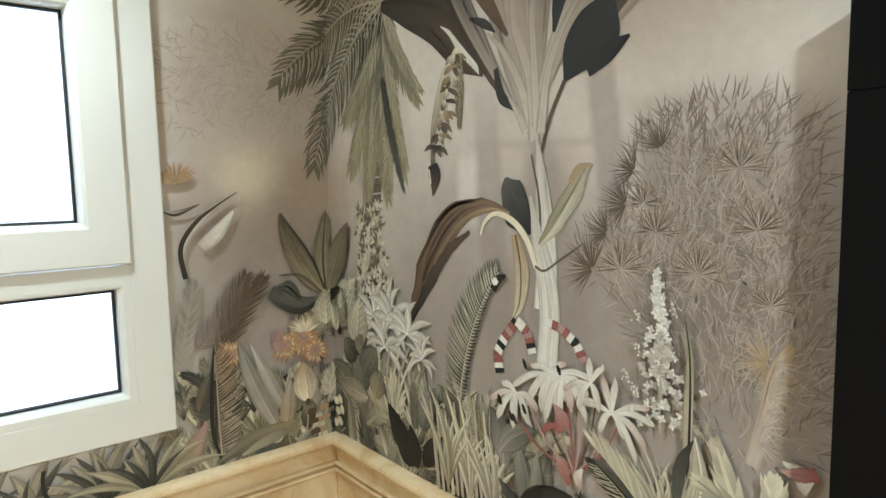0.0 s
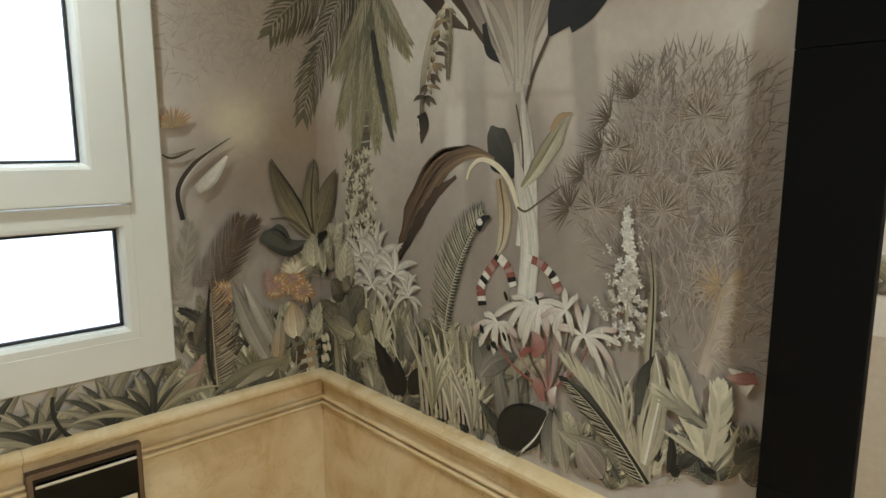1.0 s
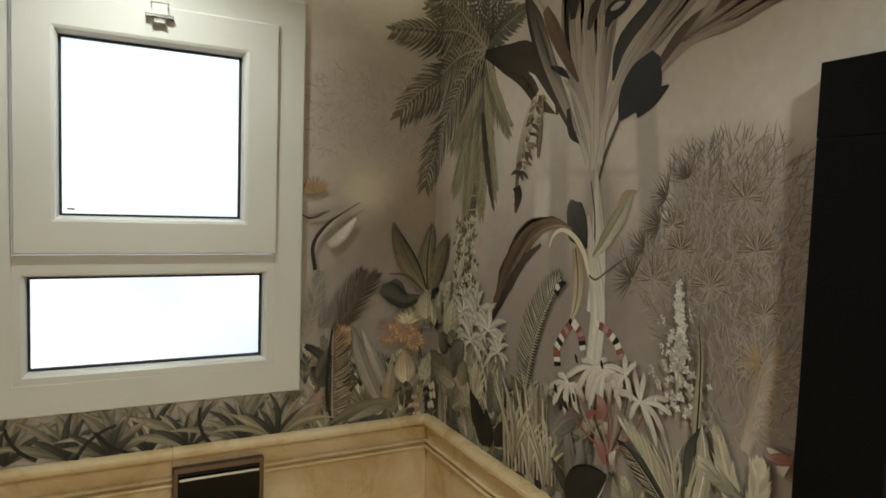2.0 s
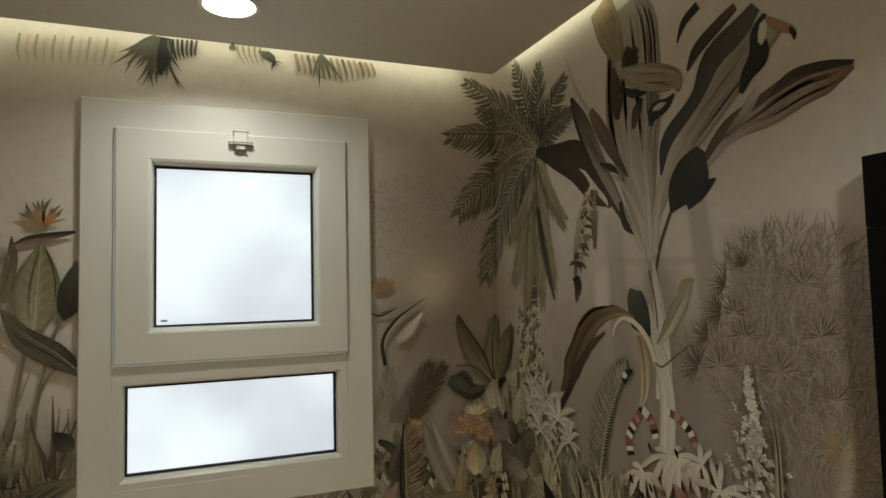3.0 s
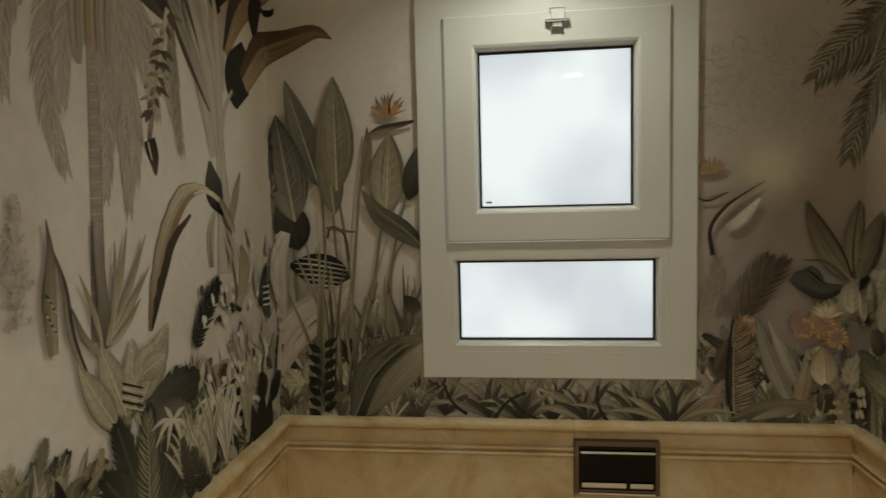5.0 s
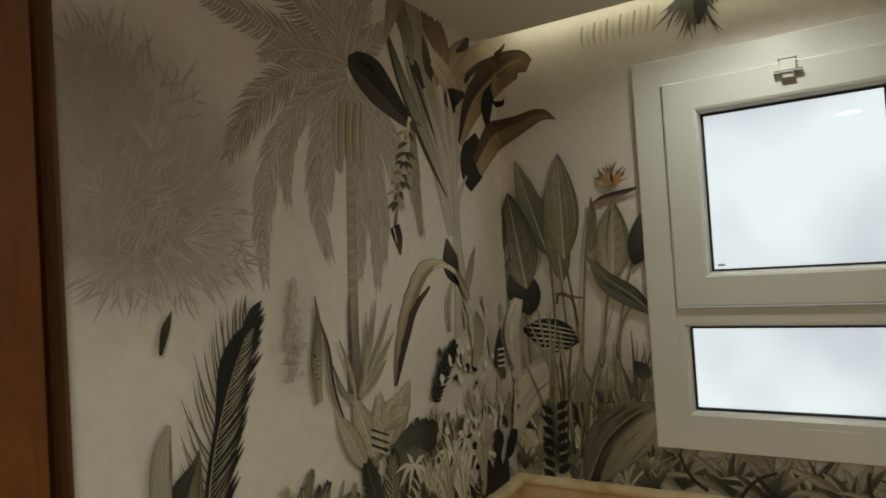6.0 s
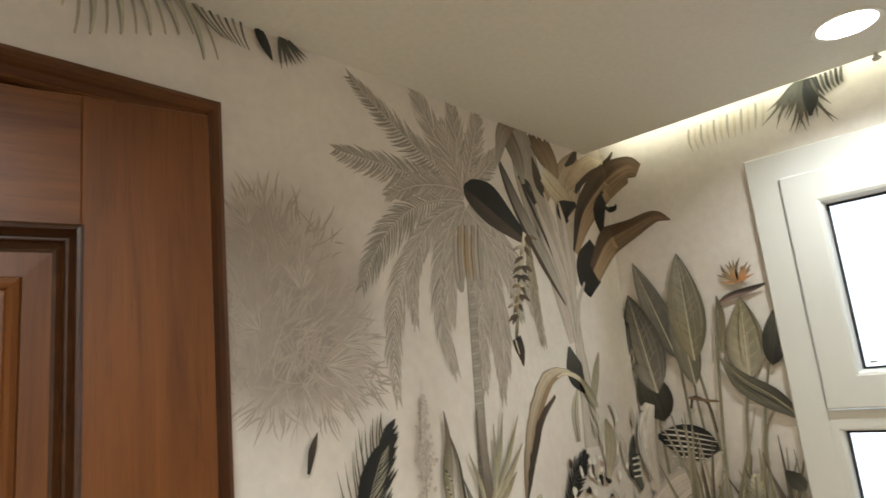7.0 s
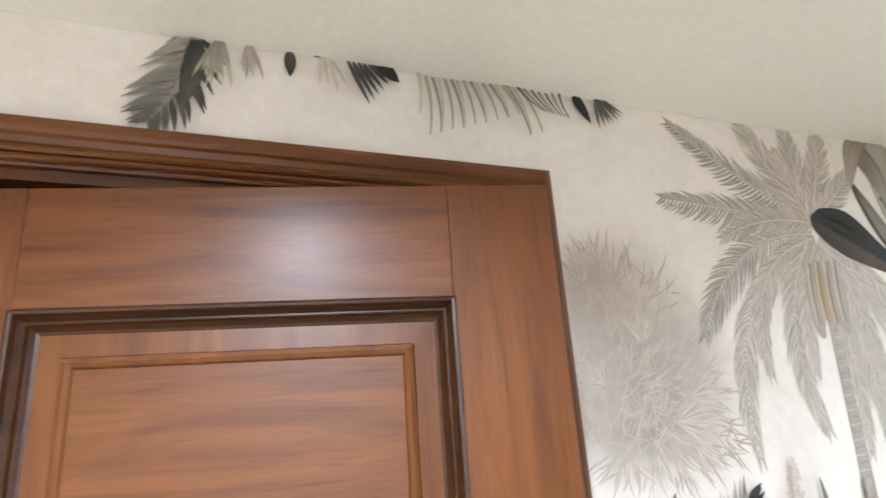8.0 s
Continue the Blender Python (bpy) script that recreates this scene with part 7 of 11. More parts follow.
fan((0.870, 1.193), 0.049, 100, 260, 12, 'rose', 0.0101, tip='rose')
fan((0.944, 1.207), 0.063, 20, 160, 14, 'cream', 0.0104, tip='tan')
frond((0.656, 0.929), (0.673, 1.191), 0.019, 40, 'dark', w=0.0045, tip='umber', lean=70, left=0.4, right=0)
frond((0.671, 0.891), (0.669, 1.188), 0.091, 34, 'bark', w=0.0061, tip='umber', bend=0.02, lean=64, left=0, right=1)
frond((0.671, 0.891), (0.669, 1.188), 0.084, 34, 'sage', w=0.0030, tip='tan', bend=0.02, lean=66, left=0, right=1)
blade([(0.671, 0.868, 0.0037, 0.0037), (0.649, 0.968, 0.0056, 0.0056), (0.653, 1.100, 0.0056, 0.0057), (0.663, 1.201, 0.0019, 0.0019)], 'dark', streaks=2)
leaf((0.851, 0.916), (0.730, 1.224), 0.060, 'taupe', tip='grey', bend=0.05)
leaf((0.882, 0.952), (0.769, 1.202), 0.044, 'grey', tip='stone')
leaf((0.872, 0.913), (0.892, 1.072), 0.054, 'tan', tip='taupe')
leaf((0.947, 0.984), (0.935, 1.117), 0.085, 'cream', tip='tan')
blade([(0.661, 0.870, 0.0062, 0.0062), (0.749, 0.903, 0.0293, 0.0211), (0.841, 0.918, 0.0255, 0.0128), (0.904, 0.933, 0.0022, 0.0022)], 'green', tip='olive', inkr='slate', streaks=14)
blade([(0.729, 0.873, 0.0042, 0.0042), (0.820, 0.901, 0.0171, 0.0172), (0.894, 0.910, 0.0022, 0.0022)], 'sage', tip='green', streaks=8)
blade([(0.556, 0.898, 0.0197, 0.0199), (0.597, 0.938, 0.0276, 0.0280), (0.634, 0.999, 0.0040, 0.0040)], 'olive', tip='rose', streaks=10)
patch((0.947, 0.984), 0.009, 0.011, 'umber', 0)
patch((0.986, 0.918), 0.009, 0.011, 'tan', 40)
patch((1.024, 0.956), 0.009, 0.011, 'dark', 80)
patch((1.074, 0.897), 0.013, 0.016, 'cream', 120)
patch((0.952, 0.950), 0.009, 0.011, 'umber', 160)
patch((0.991, 0.884), 0.009, 0.011, 'tan', 200)
patch((1.029, 0.922), 0.009, 0.011, 'dark', 240)
patch((1.080, 0.970), 0.013, 0.016, 'cream', 280)
patch((0.957, 0.916), 0.009, 0.011, 'umber', 320)
patch((0.994, 0.954), 0.009, 0.011, 'tan', 360)
patch((1.034, 0.887), 0.009, 0.011, 'dark', 400)
patch((1.089, 0.939), 0.013, 0.016, 'cream', 440)
patch((0.962, 0.882), 0.009, 0.011, 'umber', 480)
patch((0.999, 0.920), 0.009, 0.011, 'tan', 520)
patch((1.038, 0.958), 0.009, 0.011, 'dark', 560)
patch((1.099, 0.908), 0.013, 0.016, 'cream', 600)
patch((0.965, 0.952), 0.009, 0.011, 'umber', 640)
patch((1.004, 0.886), 0.009, 0.011, 'tan', 680)
patch((1.043, 0.924), 0.009, 0.012, 'dark', 720)
patch((1.104, 0.980), 0.012, 0.016, 'cream', 760)
patch((0.970, 0.918), 0.009, 0.011, 'umber', 800)
patch((1.008, 0.956), 0.009, 0.011, 'tan', 840)
patch((1.048, 0.889), 0.010, 0.013, 'dark', 880)
patch((1.114, 0.949), 0.012, 0.016, 'cream', 920)
patch((0.975, 0.884), 0.009, 0.011, 'umber', 960)
patch((1.013, 0.922), 0.009, 0.011, 'tan', 1000)
motif('grass_under_window', 'printed tufts of broad grass under the window')
grass((-0.275, 0.868), 0.212, 8, 72, 'green', 0.0307, tip='sage')
grass((-0.275, 0.868), 0.166, 5, 50, 'dark', 0.0184, tip='slate')
grass((-0.124, 0.863), 0.187, 8, 72, 'slate', 0.0305, tip='sage')
grass((-0.124, 0.863), 0.146, 5, 50, 'dark', 0.0183, tip='slate')
grass((0.090, 0.846), 0.256, 8, 72, 'sage', 0.0304, tip='sage')
grass((0.090, 0.846), 0.200, 5, 50, 'dark', 0.0182, tip='slate')
grass((0.207, 0.849), 0.221, 8, 72, 'green', 0.0304, tip='sage')
grass((0.207, 0.849), 0.173, 5, 50, 'dark', 0.0182, tip='slate')
grass((0.367, 0.848), 0.234, 8, 72, 'slate', 0.0305, tip='sage')
grass((0.367, 0.848), 0.183, 5, 50, 'dark', 0.0183, tip='slate')
grass((0.473, 0.842), 0.212, 8, 72, 'olive', 0.0307, tip='sage')
grass((0.473, 0.842), 0.166, 5, 50, 'dark', 0.0184, tip='slate')
grass((-0.394, 0.867), 0.191, 8, 72, 'green', 0.0311, tip='sage')
grass((-0.394, 0.867), 0.149, 5, 50, 'dark', 0.0186, tip='slate')
grass((-0.015, 0.854), 0.186, 8, 72, 'dark', 0.0304, tip='sage')
grass((-0.015, 0.854), 0.146, 5, 50, 'dark', 0.0182, tip='slate')
stalk((-0.374, 0.859), (-0.473, 0.962), 0.0124, 0.0062, 'dark', bend=0.25)
stalk((-0.198, 0.875), (-0.273, 0.977), 0.0122, 0.0061, 'dark', bend=0.25)
stalk((-0.105, 0.855), (0.004, 0.951), 0.0122, 0.0060, 'dark', bend=0.25)
stalk((0.072, 0.854), (-0.050, 0.937), 0.0121, 0.0060, 'dark', bend=0.25)
stalk((0.272, 0.856), (0.240, 0.979), 0.0122, 0.0060, 'dark', bend=0.25)
motif('strelitzia_clump', 'printed strelitzia with tall ribbed leaves and a pale patch')
thicket((-0.838, 0.848), (-0.354, 0.880), 60, 0.149)
thicket((-0.821, 1.000), (-0.370, 1.029), 40, 0.147)
blade([(-0.773, 1.046, 0.0057, 0.0057), (-0.782, 1.299, 0.0057, 0.0057), (-0.788, 1.549, 0.0045, 0.0045)], 'olive', streaks=3, edge=0.5, tip='green')
blade([(-0.684, 1.051, 0.0055, 0.0055), (-0.674, 1.342, 0.0055, 0.0055), (-0.679, 1.688, 0.0043, 0.0043)], 'olive', streaks=3, edge=0.5, tip='green')
blade([(-0.575, 1.057, 0.0054, 0.0054), (-0.596, 1.424, 0.0053, 0.0053), (-0.626, 1.666, 0.0043, 0.0043)], 'olive', streaks=3, edge=0.5, tip='green')
blade([(-0.601, 1.056, 0.0054, 0.0054), (-0.637, 1.465, 0.0043, 0.0043), (-0.640, 1.586, 0.0032, 0.0032)], 'olive', streaks=3, edge=0.5, tip='green')
blade([(-0.533, 1.060, 0.0052, 0.0052), (-0.491, 1.424, 0.0051, 0.0051), (-0.456, 1.601, 0.0040, 0.0040)], 'olive', streaks=3, edge=0.5, tip='green')
blade([(-0.598, 1.138, 0.0053, 0.0053), (-0.562, 1.504, 0.0052, 0.0052), (-0.539, 1.702, 0.0052, 0.0052), (-0.514, 1.848, 0.0031, 0.0031)], 'olive', streaks=3, edge=0.5, tip='green')
blade([(-0.489, 1.143, 0.0041, 0.0041), (-0.429, 1.463, 0.0040, 0.0040), (-0.385, 1.628, 0.0030, 0.0030)], 'olive', streaks=3, edge=0.5, tip='green')
blade([(-0.459, 1.104, 0.0041, 0.0041), (-0.441, 1.384, 0.0040, 0.0040), (-0.378, 1.501, 0.0029, 0.0029)], 'olive', streaks=3, edge=0.5, tip='green')
leaf((-0.770, 1.445), (-0.837, 1.633), 0.130, 'dark', tip='slate', veins=10, bend=-0.1)
leaf((-0.457, 1.571), (-0.439, 1.837), 0.123, 'sage', tip='olive', veins=12, split=0.1, rib='pale')
leaf((-0.380, 1.608), (-0.328, 1.802), 0.077, 'dark', tip='slate', veins=6)
leaf((-0.685, 1.658), (-0.794, 2.024), 0.097, 'slate', tip='grey', veins=14, rib='pale')
leaf((-0.636, 1.562), (-0.665, 1.896), 0.095, 'green', tip='grey', veins=12, rib='pale')
leaf((-0.777, 1.544), (-0.831, 1.909), 0.146, 'grey', tip='slate', veins=16, split=0.24, rib='pale')
leaf((-0.625, 1.646), (-0.625, 2.027), 0.131, 'olive', tip='grey', veins=18, split=0.2, rib='pale')
blade([(-0.331, 1.447, 0.0118, 0.0117), (-0.398, 1.512, 0.0437, 0.0275), (-0.477, 1.572, 0.0403, 0.0200), (-0.540, 1.647, 0.0020, 0.0020)], 'slate', tip='green', inkr='dark', streaks=20, rib='olive')
fan((-0.438, 1.887), 0.082, 35, 150, 13, 'tan', 0.0117, tip='umber', curl=0.14)
fan((-0.432, 1.886), 0.066, 20, 165, 9, 'orange', 0.0078, tip='tan', curl=0.14)
blade([(-0.514, 1.826, 0.0040, 0.0040), (-0.469, 1.845, 0.0118, 0.0098), (-0.399, 1.857, 0.0116, 0.0077), (-0.354, 1.869, 0.0039, 0.0039)], 'umber', tip='dark', inkr='rose', streaks=8)
blade([(-0.528, 1.662, 0.0062, 0.0062), (-0.508, 1.779, 0.0103, 0.0102), (-0.514, 1.854, 0.0020, 0.0020)], 'olive', tip='bark', streaks=4)
blade([(-0.590, 1.404, 0.0032, 0.0032), (-0.604, 1.495, 0.0042, 0.0042), (-0.650, 1.522, 0.0051, 0.0051), (-0.665, 1.485, 0.0043, 0.0043)], 'umber', streaks=2, edge=0.66)
blade([(-0.668, 1.522, 0.0041, 0.0041), (-0.604, 1.509, 0.0051, 0.0051), (-0.562, 1.504, 0.0020, 0.0020)], 'brown', streaks=2, edge=0.66)
blade([(-0.801, 1.393, 0.0084, 0.0085), (-0.727, 1.383, 0.0502, 0.0548), (-0.651, 1.363, 0.0545, 0.0551), (-0.593, 1.322, 0.0127, 0.0169)], 'black', tip='dark', edge=1, streaks=2)
blade([(-0.793, 1.420, 0.0011, 0.0011), (-0.715, 1.412, 0.0031, 0.0031), (-0.595, 1.387, 0.0010, 0.0010)], 'stone', streaks=0, edge=0.66)
blade([(-0.787, 1.401, 0.0011, 0.0011), (-0.711, 1.394, 0.0031, 0.0031), (-0.599, 1.373, 0.0010, 0.0010)], 'white', streaks=0, edge=0.66)
blade([(-0.781, 1.382, 0.0011, 0.0011), (-0.708, 1.376, 0.0031, 0.0031), (-0.604, 1.359, 0.0010, 0.0010)], 'stone', streaks=0, edge=0.66)
blade([(-0.775, 1.364, 0.0011, 0.0011), (-0.704, 1.358, 0.0031, 0.0031), (-0.609, 1.345, 0.0010, 0.0010)], 'white', streaks=0, edge=0.66)
blade([(-0.769, 1.345, 0.0011, 0.0011), (-0.700, 1.341, 0.0031, 0.0031), (-0.614, 1.330, 0.0010, 0.0010)], 'stone', streaks=0, edge=0.66)
blade([(-0.763, 1.326, 0.0010, 0.0010), (-0.696, 1.323, 0.0031, 0.0031), (-0.618, 1.316, 0.0010, 0.0010)], 'white', streaks=0, edge=0.66)
blade([(-0.757, 1.307, 0.0010, 0.0010), (-0.693, 1.305, 0.0031, 0.0031), (-0.623, 1.302, 0.0010, 0.0010)], 'stone', streaks=0, edge=0.66)
blade([(-0.751, 1.289, 0.0010, 0.0010), (-0.689, 1.288, 0.0031, 0.0031), (-0.628, 1.287, 0.0010, 0.0010)], 'white', streaks=0, edge=0.66)
blade([(-0.745, 1.270, 0.0010, 0.0010), (-0.685, 1.270, 0.0031, 0.0031), (-0.633, 1.273, 0.0010, 0.0010)], 'stone', streaks=0, edge=0.66)
blade([(-0.740, 1.465, 0.0033, 0.0033), (-0.727, 1.383, 0.0045, 0.0045), (-0.709, 1.279, 0.0033, 0.0033)], 'taupe', streaks=1, edge=0.66)
blade([(-0.862, 1.019, 0.0697, 0.0317), (-0.827, 1.128, 0.0695, 0.0653), (-0.745, 1.216, 0.0628, 0.0704), (-0.655, 1.260, 0.0494, 0.0490), (-0.588, 1.343, 0.0041, 0.0041)], 'mist', tip='stone', edge=0.8, streaks=16)
blade([(-0.836, 1.213, 0.0233, 0.0185), (-0.852, 1.382, 0.0952, 0.0366), (-0.812, 1.508, 0.0180, 0.0179)], 'stone', tip='paper', streaks=14)
blade([(-0.559, 0.955, 0.0042, 0.0042), (-0.537, 1.146, 0.0075, 0.0067), (-0.494, 1.334, 0.0012, 0.0012)], 'sage', tip='bark', inkr='dark', streaks=3, n=11)
blade([(-0.658, 0.948, 0.0044, 0.0044), (-0.659, 1.184, 0.0079, 0.0070), (-0.671, 1.417, 0.0013, 0.0013)], 'slate', tip='bark', inkr='dark', streaks=3, n=11)
blade([(-0.499, 0.959, 0.0042, 0.0042), (-0.504, 1.083, 0.0076, 0.0067), (-0.521, 1.206, 0.0013, 0.0013)], 'sage', tip='bark', inkr='dark', streaks=3, n=11)
blade([(-0.492, 0.960, 0.0042, 0.0042), (-0.483, 1.155, 0.0074, 0.0066), (-0.471, 1.347, 0.0012, 0.0012)], 'slate', tip='sage', inkr='dark', streaks=3, n=11)
blade([(-0.485, 0.961, 0.0042, 0.0042), (-0.478, 1.158, 0.0074, 0.0066), (-0.469, 1.353, 0.0012, 0.0012)], 'sage', tip='olive', inkr='dark', streaks=3, n=11)
blade([(-0.709, 0.944, 0.0045, 0.0045), (-0.702, 1.073, 0.0080, 0.0071), (-0.691, 1.201, 0.0013, 0.0013)], 'slate', tip='bark', inkr='dark', streaks=3, n=11)
blade([(-0.720, 0.943, 0.0046, 0.0046), (-0.745, 1.120, 0.0082, 0.0073), (-0.812, 1.296, 0.0014, 0.0014)], 'sage', tip='olive', inkr='dark', streaks=3, n=11)
blade([(-0.490, 0.960, 0.0041, 0.0041), (-0.473, 1.139, 0.0074, 0.0065), (-0.443, 1.315, 0.0012, 0.0012)], 'dark', tip='sage', inkr='dark', streaks=3, n=11)
blade([(-0.484, 0.961, 0.0043, 0.0042), (-0.515, 1.121, 0.0077, 0.0068), (-0.595, 1.280, 0.0013, 0.0013)], 'dark', tip='bark', inkr='dark', streaks=3, n=11)
blade([(-0.634, 0.949, 0.0044, 0.0044), (-0.639, 1.177, 0.0079, 0.0070), (-0.660, 1.401, 0.0013, 0.0013)], 'sage', tip='sage', inkr='dark', streaks=3, n=11)
blade([(-0.720, 0.943, 0.0045, 0.0045), (-0.707, 1.139, 0.0080, 0.0071), (-0.685, 1.333, 0.0013, 0.0013)], 'olive', tip='sage', inkr='dark', streaks=3, n=11)
blade([(-0.706, 0.944, 0.0045, 0.0044), (-0.697, 1.043, 0.0079, 0.0070), (-0.682, 1.140, 0.0013, 0.0013)], 'dark', tip='olive', inkr='dark', streaks=3, n=11)
blade([(-0.651, 0.948, 0.0045, 0.0045), (-0.689, 1.202, 0.0081, 0.0071), (-0.792, 1.455, 0.0014, 0.0014)], 'slate', tip='sage', inkr='dark', streaks=3, n=11)
blade([(-0.703, 0.944, 0.0045, 0.0044), (-0.687, 1.152, 0.0079, 0.0070), (-0.659, 1.356, 0.0013, 0.0013)], 'olive', tip='sage', inkr='dark', streaks=3, n=11)
blade([(-0.698, 0.945, 0.0044, 0.0044), (-0.664, 1.100, 0.0077, 0.0068), (-0.595, 1.254, 0.0012, 0.0012)], 'dark', tip='olive', inkr='dark', streaks=3, n=11)
blade([(-0.637, 0.949, 0.0044, 0.0044), (-0.639, 1.061, 0.0079, 0.0070), (-0.651, 1.171, 0.0013, 0.0013)], 'dark', tip='sage', inkr='dark', streaks=3, n=11)
blade([(-0.433, 0.964, 0.0042, 0.0041), (-0.446, 1.085, 0.0075, 0.0066), (-0.481, 1.204, 0.0013, 0.0013)], 'slate', tip='bark', inkr='dark', streaks=3, n=11)
blade([(-0.443, 0.964, 0.0041, 0.0041), (-0.445, 1.126, 0.0074, 0.0066), (-0.455, 1.287, 0.0012, 0.0012)], 'slate', tip='olive', inkr='dark', streaks=3, n=11)
blade([(-0.580, 0.953, 0.0042, 0.0042), (-0.539, 1.220, 0.0075, 0.0066), (-0.457, 1.480, 0.0012, 0.0012)], 'sage', tip='sage', inkr='dark', streaks=3, n=11)
blade([(-0.362, 0.970, 0.0040, 0.0040), (-0.360, 1.063, 0.0072, 0.0064), (-0.357, 1.156, 0.0012, 0.0012)], 'slate', tip='sage', inkr='dark', streaks=3, n=11)
blade([(-0.363, 0.970, 0.0040, 0.0040), (-0.362, 1.161, 0.0072, 0.0064), (-0.367, 1.350, 0.0012, 0.0012)], 'slate', tip='olive', inkr='dark', streaks=3, n=11)
blade([(-0.563, 0.955, 0.0043, 0.0043), (-0.562, 1.049, 0.0077, 0.0068), (-0.565, 1.143, 0.0013, 0.0013)], 'sage', tip='sage', inkr='dark', streaks=3, n=11)
blade([(-0.421, 0.965, 0.0041, 0.0041), (-0.408, 1.122, 0.0072, 0.0064), (-0.381, 1.278, 0.0012, 0.0012)], 'slate', tip='olive', inkr='dark', streaks=3, n=11)
blade([(-0.504, 0.959, 0.0042, 0.0042), (-0.494, 1.116, 0.0075, 0.0066), (-0.479, 1.271, 0.0012, 0.0012)], 'slate', tip='olive', inkr='dark', streaks=3, n=11)
blade([(-0.376, 0.969, 0.0041, 0.0041), (-0.400, 1.139, 0.0074, 0.0065), (-0.461, 1.309, 0.0012, 0.0012)], 'slate', tip='bark', inkr='dark', streaks=3, n=11)
blade([(-0.672, 0.947, 0.0045, 0.0044), (-0.679, 1.202, 0.0080, 0.0071), (-0.706, 1.454, 0.0013, 0.0013)], 'sage', tip='olive', inkr='dark', streaks=3, n=11)
blade([(-0.459, 0.963, 0.0042, 0.0042), (-0.470, 1.080, 0.0075, 0.0067), (-0.499, 1.197, 0.0013, 0.0013)], 'slate', tip='sage', inkr='dark', streaks=3, n=11)
blade([(-0.503, 0.959, 0.0042, 0.0042), (-0.513, 1.123, 0.0076, 0.0067), (-0.544, 1.286, 0.0013, 0.0013)], 'dark', tip='olive', inkr='dark', streaks=3, n=11)
blade([(-0.717, 0.943, 0.0045, 0.0045), (-0.705, 1.210, 0.0080, 0.0071), (-0.692, 1.473, 0.0013, 0.0013)], 'olive', tip='sage', inkr='dark', streaks=3, n=11)
blade([(-0.424, 0.965, 0.0040, 0.0040), (-0.394, 1.159, 0.0071, 0.0063), (-0.334, 1.349, 0.0012, 0.0012)], 'olive', tip='bark', inkr='dark', streaks=3, n=11)
blade([(-0.664, 0.947, 0.0044, 0.0044), (-0.645, 1.170, 0.0078, 0.0069), (-0.612, 1.388, 0.0013, 0.0013)], 'sage', tip='bark', inkr='dark', streaks=3, n=11)
blade([(-0.413, 0.966, 0.0041, 0.0041), (-0.404, 1.161, 0.0072, 0.0064), (-0.388, 1.354, 0.0012, 0.0012)], 'olive', tip='olive', inkr='dark', streaks=3, n=11)
blade([(-0.390, 0.968, 0.0040, 0.0040), (-0.375, 1.093, 0.0071, 0.0063), (-0.344, 1.218, 0.0012, 0.0012)], 'slate', tip='olive', inkr='dark', streaks=3, n=11)
blade([(-0.708, 0.944, 0.0045, 0.0045), (-0.703, 1.071, 0.0080, 0.0071), (-0.695, 1.196, 0.0013, 0.0013)], 'olive', tip='bark', inkr='dark', streaks=3, n=11)
blade([(-0.515, 0.958, 0.0043, 0.0043), (-0.534, 1.072, 0.0078, 0.0069), (-0.583, 1.185, 0.0013, 0.0013)], 'olive', tip='bark', inkr='dark', streaks=3, n=11)
blade([(-0.456, 0.963, 0.0041, 0.0041), (-0.426, 1.145, 0.0072, 0.0064), (-0.363, 1.323, 0.0012, 0.0012)], 'slate', tip='bark', inkr='dark', streaks=3, n=11)
blade([(-0.718, 0.943, 0.0044, 0.0044), (-0.692, 1.043, 0.0077, 0.0068), (-0.636, 1.143, 0.0013, 0.0013)], 'dark', tip='olive', inkr='dark', streaks=3, n=11)
blade([(-0.505, 0.959, 0.0042, 0.0042), (-0.516, 1.063, 0.0077, 0.0068), (-0.544, 1.167, 0.0013, 0.0013)], 'dark', tip='bark', inkr='dark', streaks=3, n=11)
blade([(-0.612, 0.951, 0.0043, 0.0043), (-0.592, 1.070, 0.0076, 0.0067), (-0.550, 1.188, 0.0012, 0.0012)], 'olive', tip='bark', inkr='dark', streaks=3, n=11)
blade([(-0.715, 0.943, 0.0045, 0.0045), (-0.697, 1.206, 0.0079, 0.0070), (-0.669, 1.463, 0.0013, 0.0013)], 'slate', tip='sage', inkr='dark', streaks=3, n=11)
blade([(-0.597, 0.952, 0.0043, 0.0043), (-0.563, 1.167, 0.0075, 0.0067), (-0.494, 1.377, 0.0012, 0.0012)], 'slate', tip='olive', inkr='dark', streaks=3, n=11)
blade([(-0.409, 0.966, 0.0041, 0.0041), (-0.423, 1.153, 0.0074, 0.0065), (-0.462, 1.339, 0.0012, 0.0012)], 'sage', tip='bark', inkr='dark', streaks=3, n=11)
blade([(-0.585, 0.953, 0.0043, 0.0043), (-0.584, 1.148, 0.0077, 0.0068), (-0.591, 1.341, 0.0013, 0.0013)], 'dark', tip='sage', inkr='dark', streaks=3, n=11)
blade([(-0.404, 0.967, 0.0041, 0.0041), (-0.402, 1.181, 0.0073, 0.0064), (-0.406, 1.392, 0.0012, 0.0012)], 'slate', tip='bark', inkr='dark', streaks=3, n=11)
blade([(-0.470, 0.962, 0.0042, 0.0042), (-0.485, 1.131, 0.0076, 0.0067), (-0.526, 1.299, 0.0013, 0.0013)], 'sage', tip='bark', inkr='dark', streaks=3, n=11)
blade([(-0.720, 0.943, 0.0045, 0.0045), (-0.708, 1.146, 0.0080, 0.0071), (-0.689, 1.346, 0.0013, 0.0013)], 'slate', tip='olive', inkr='dark', streaks=3, n=11)
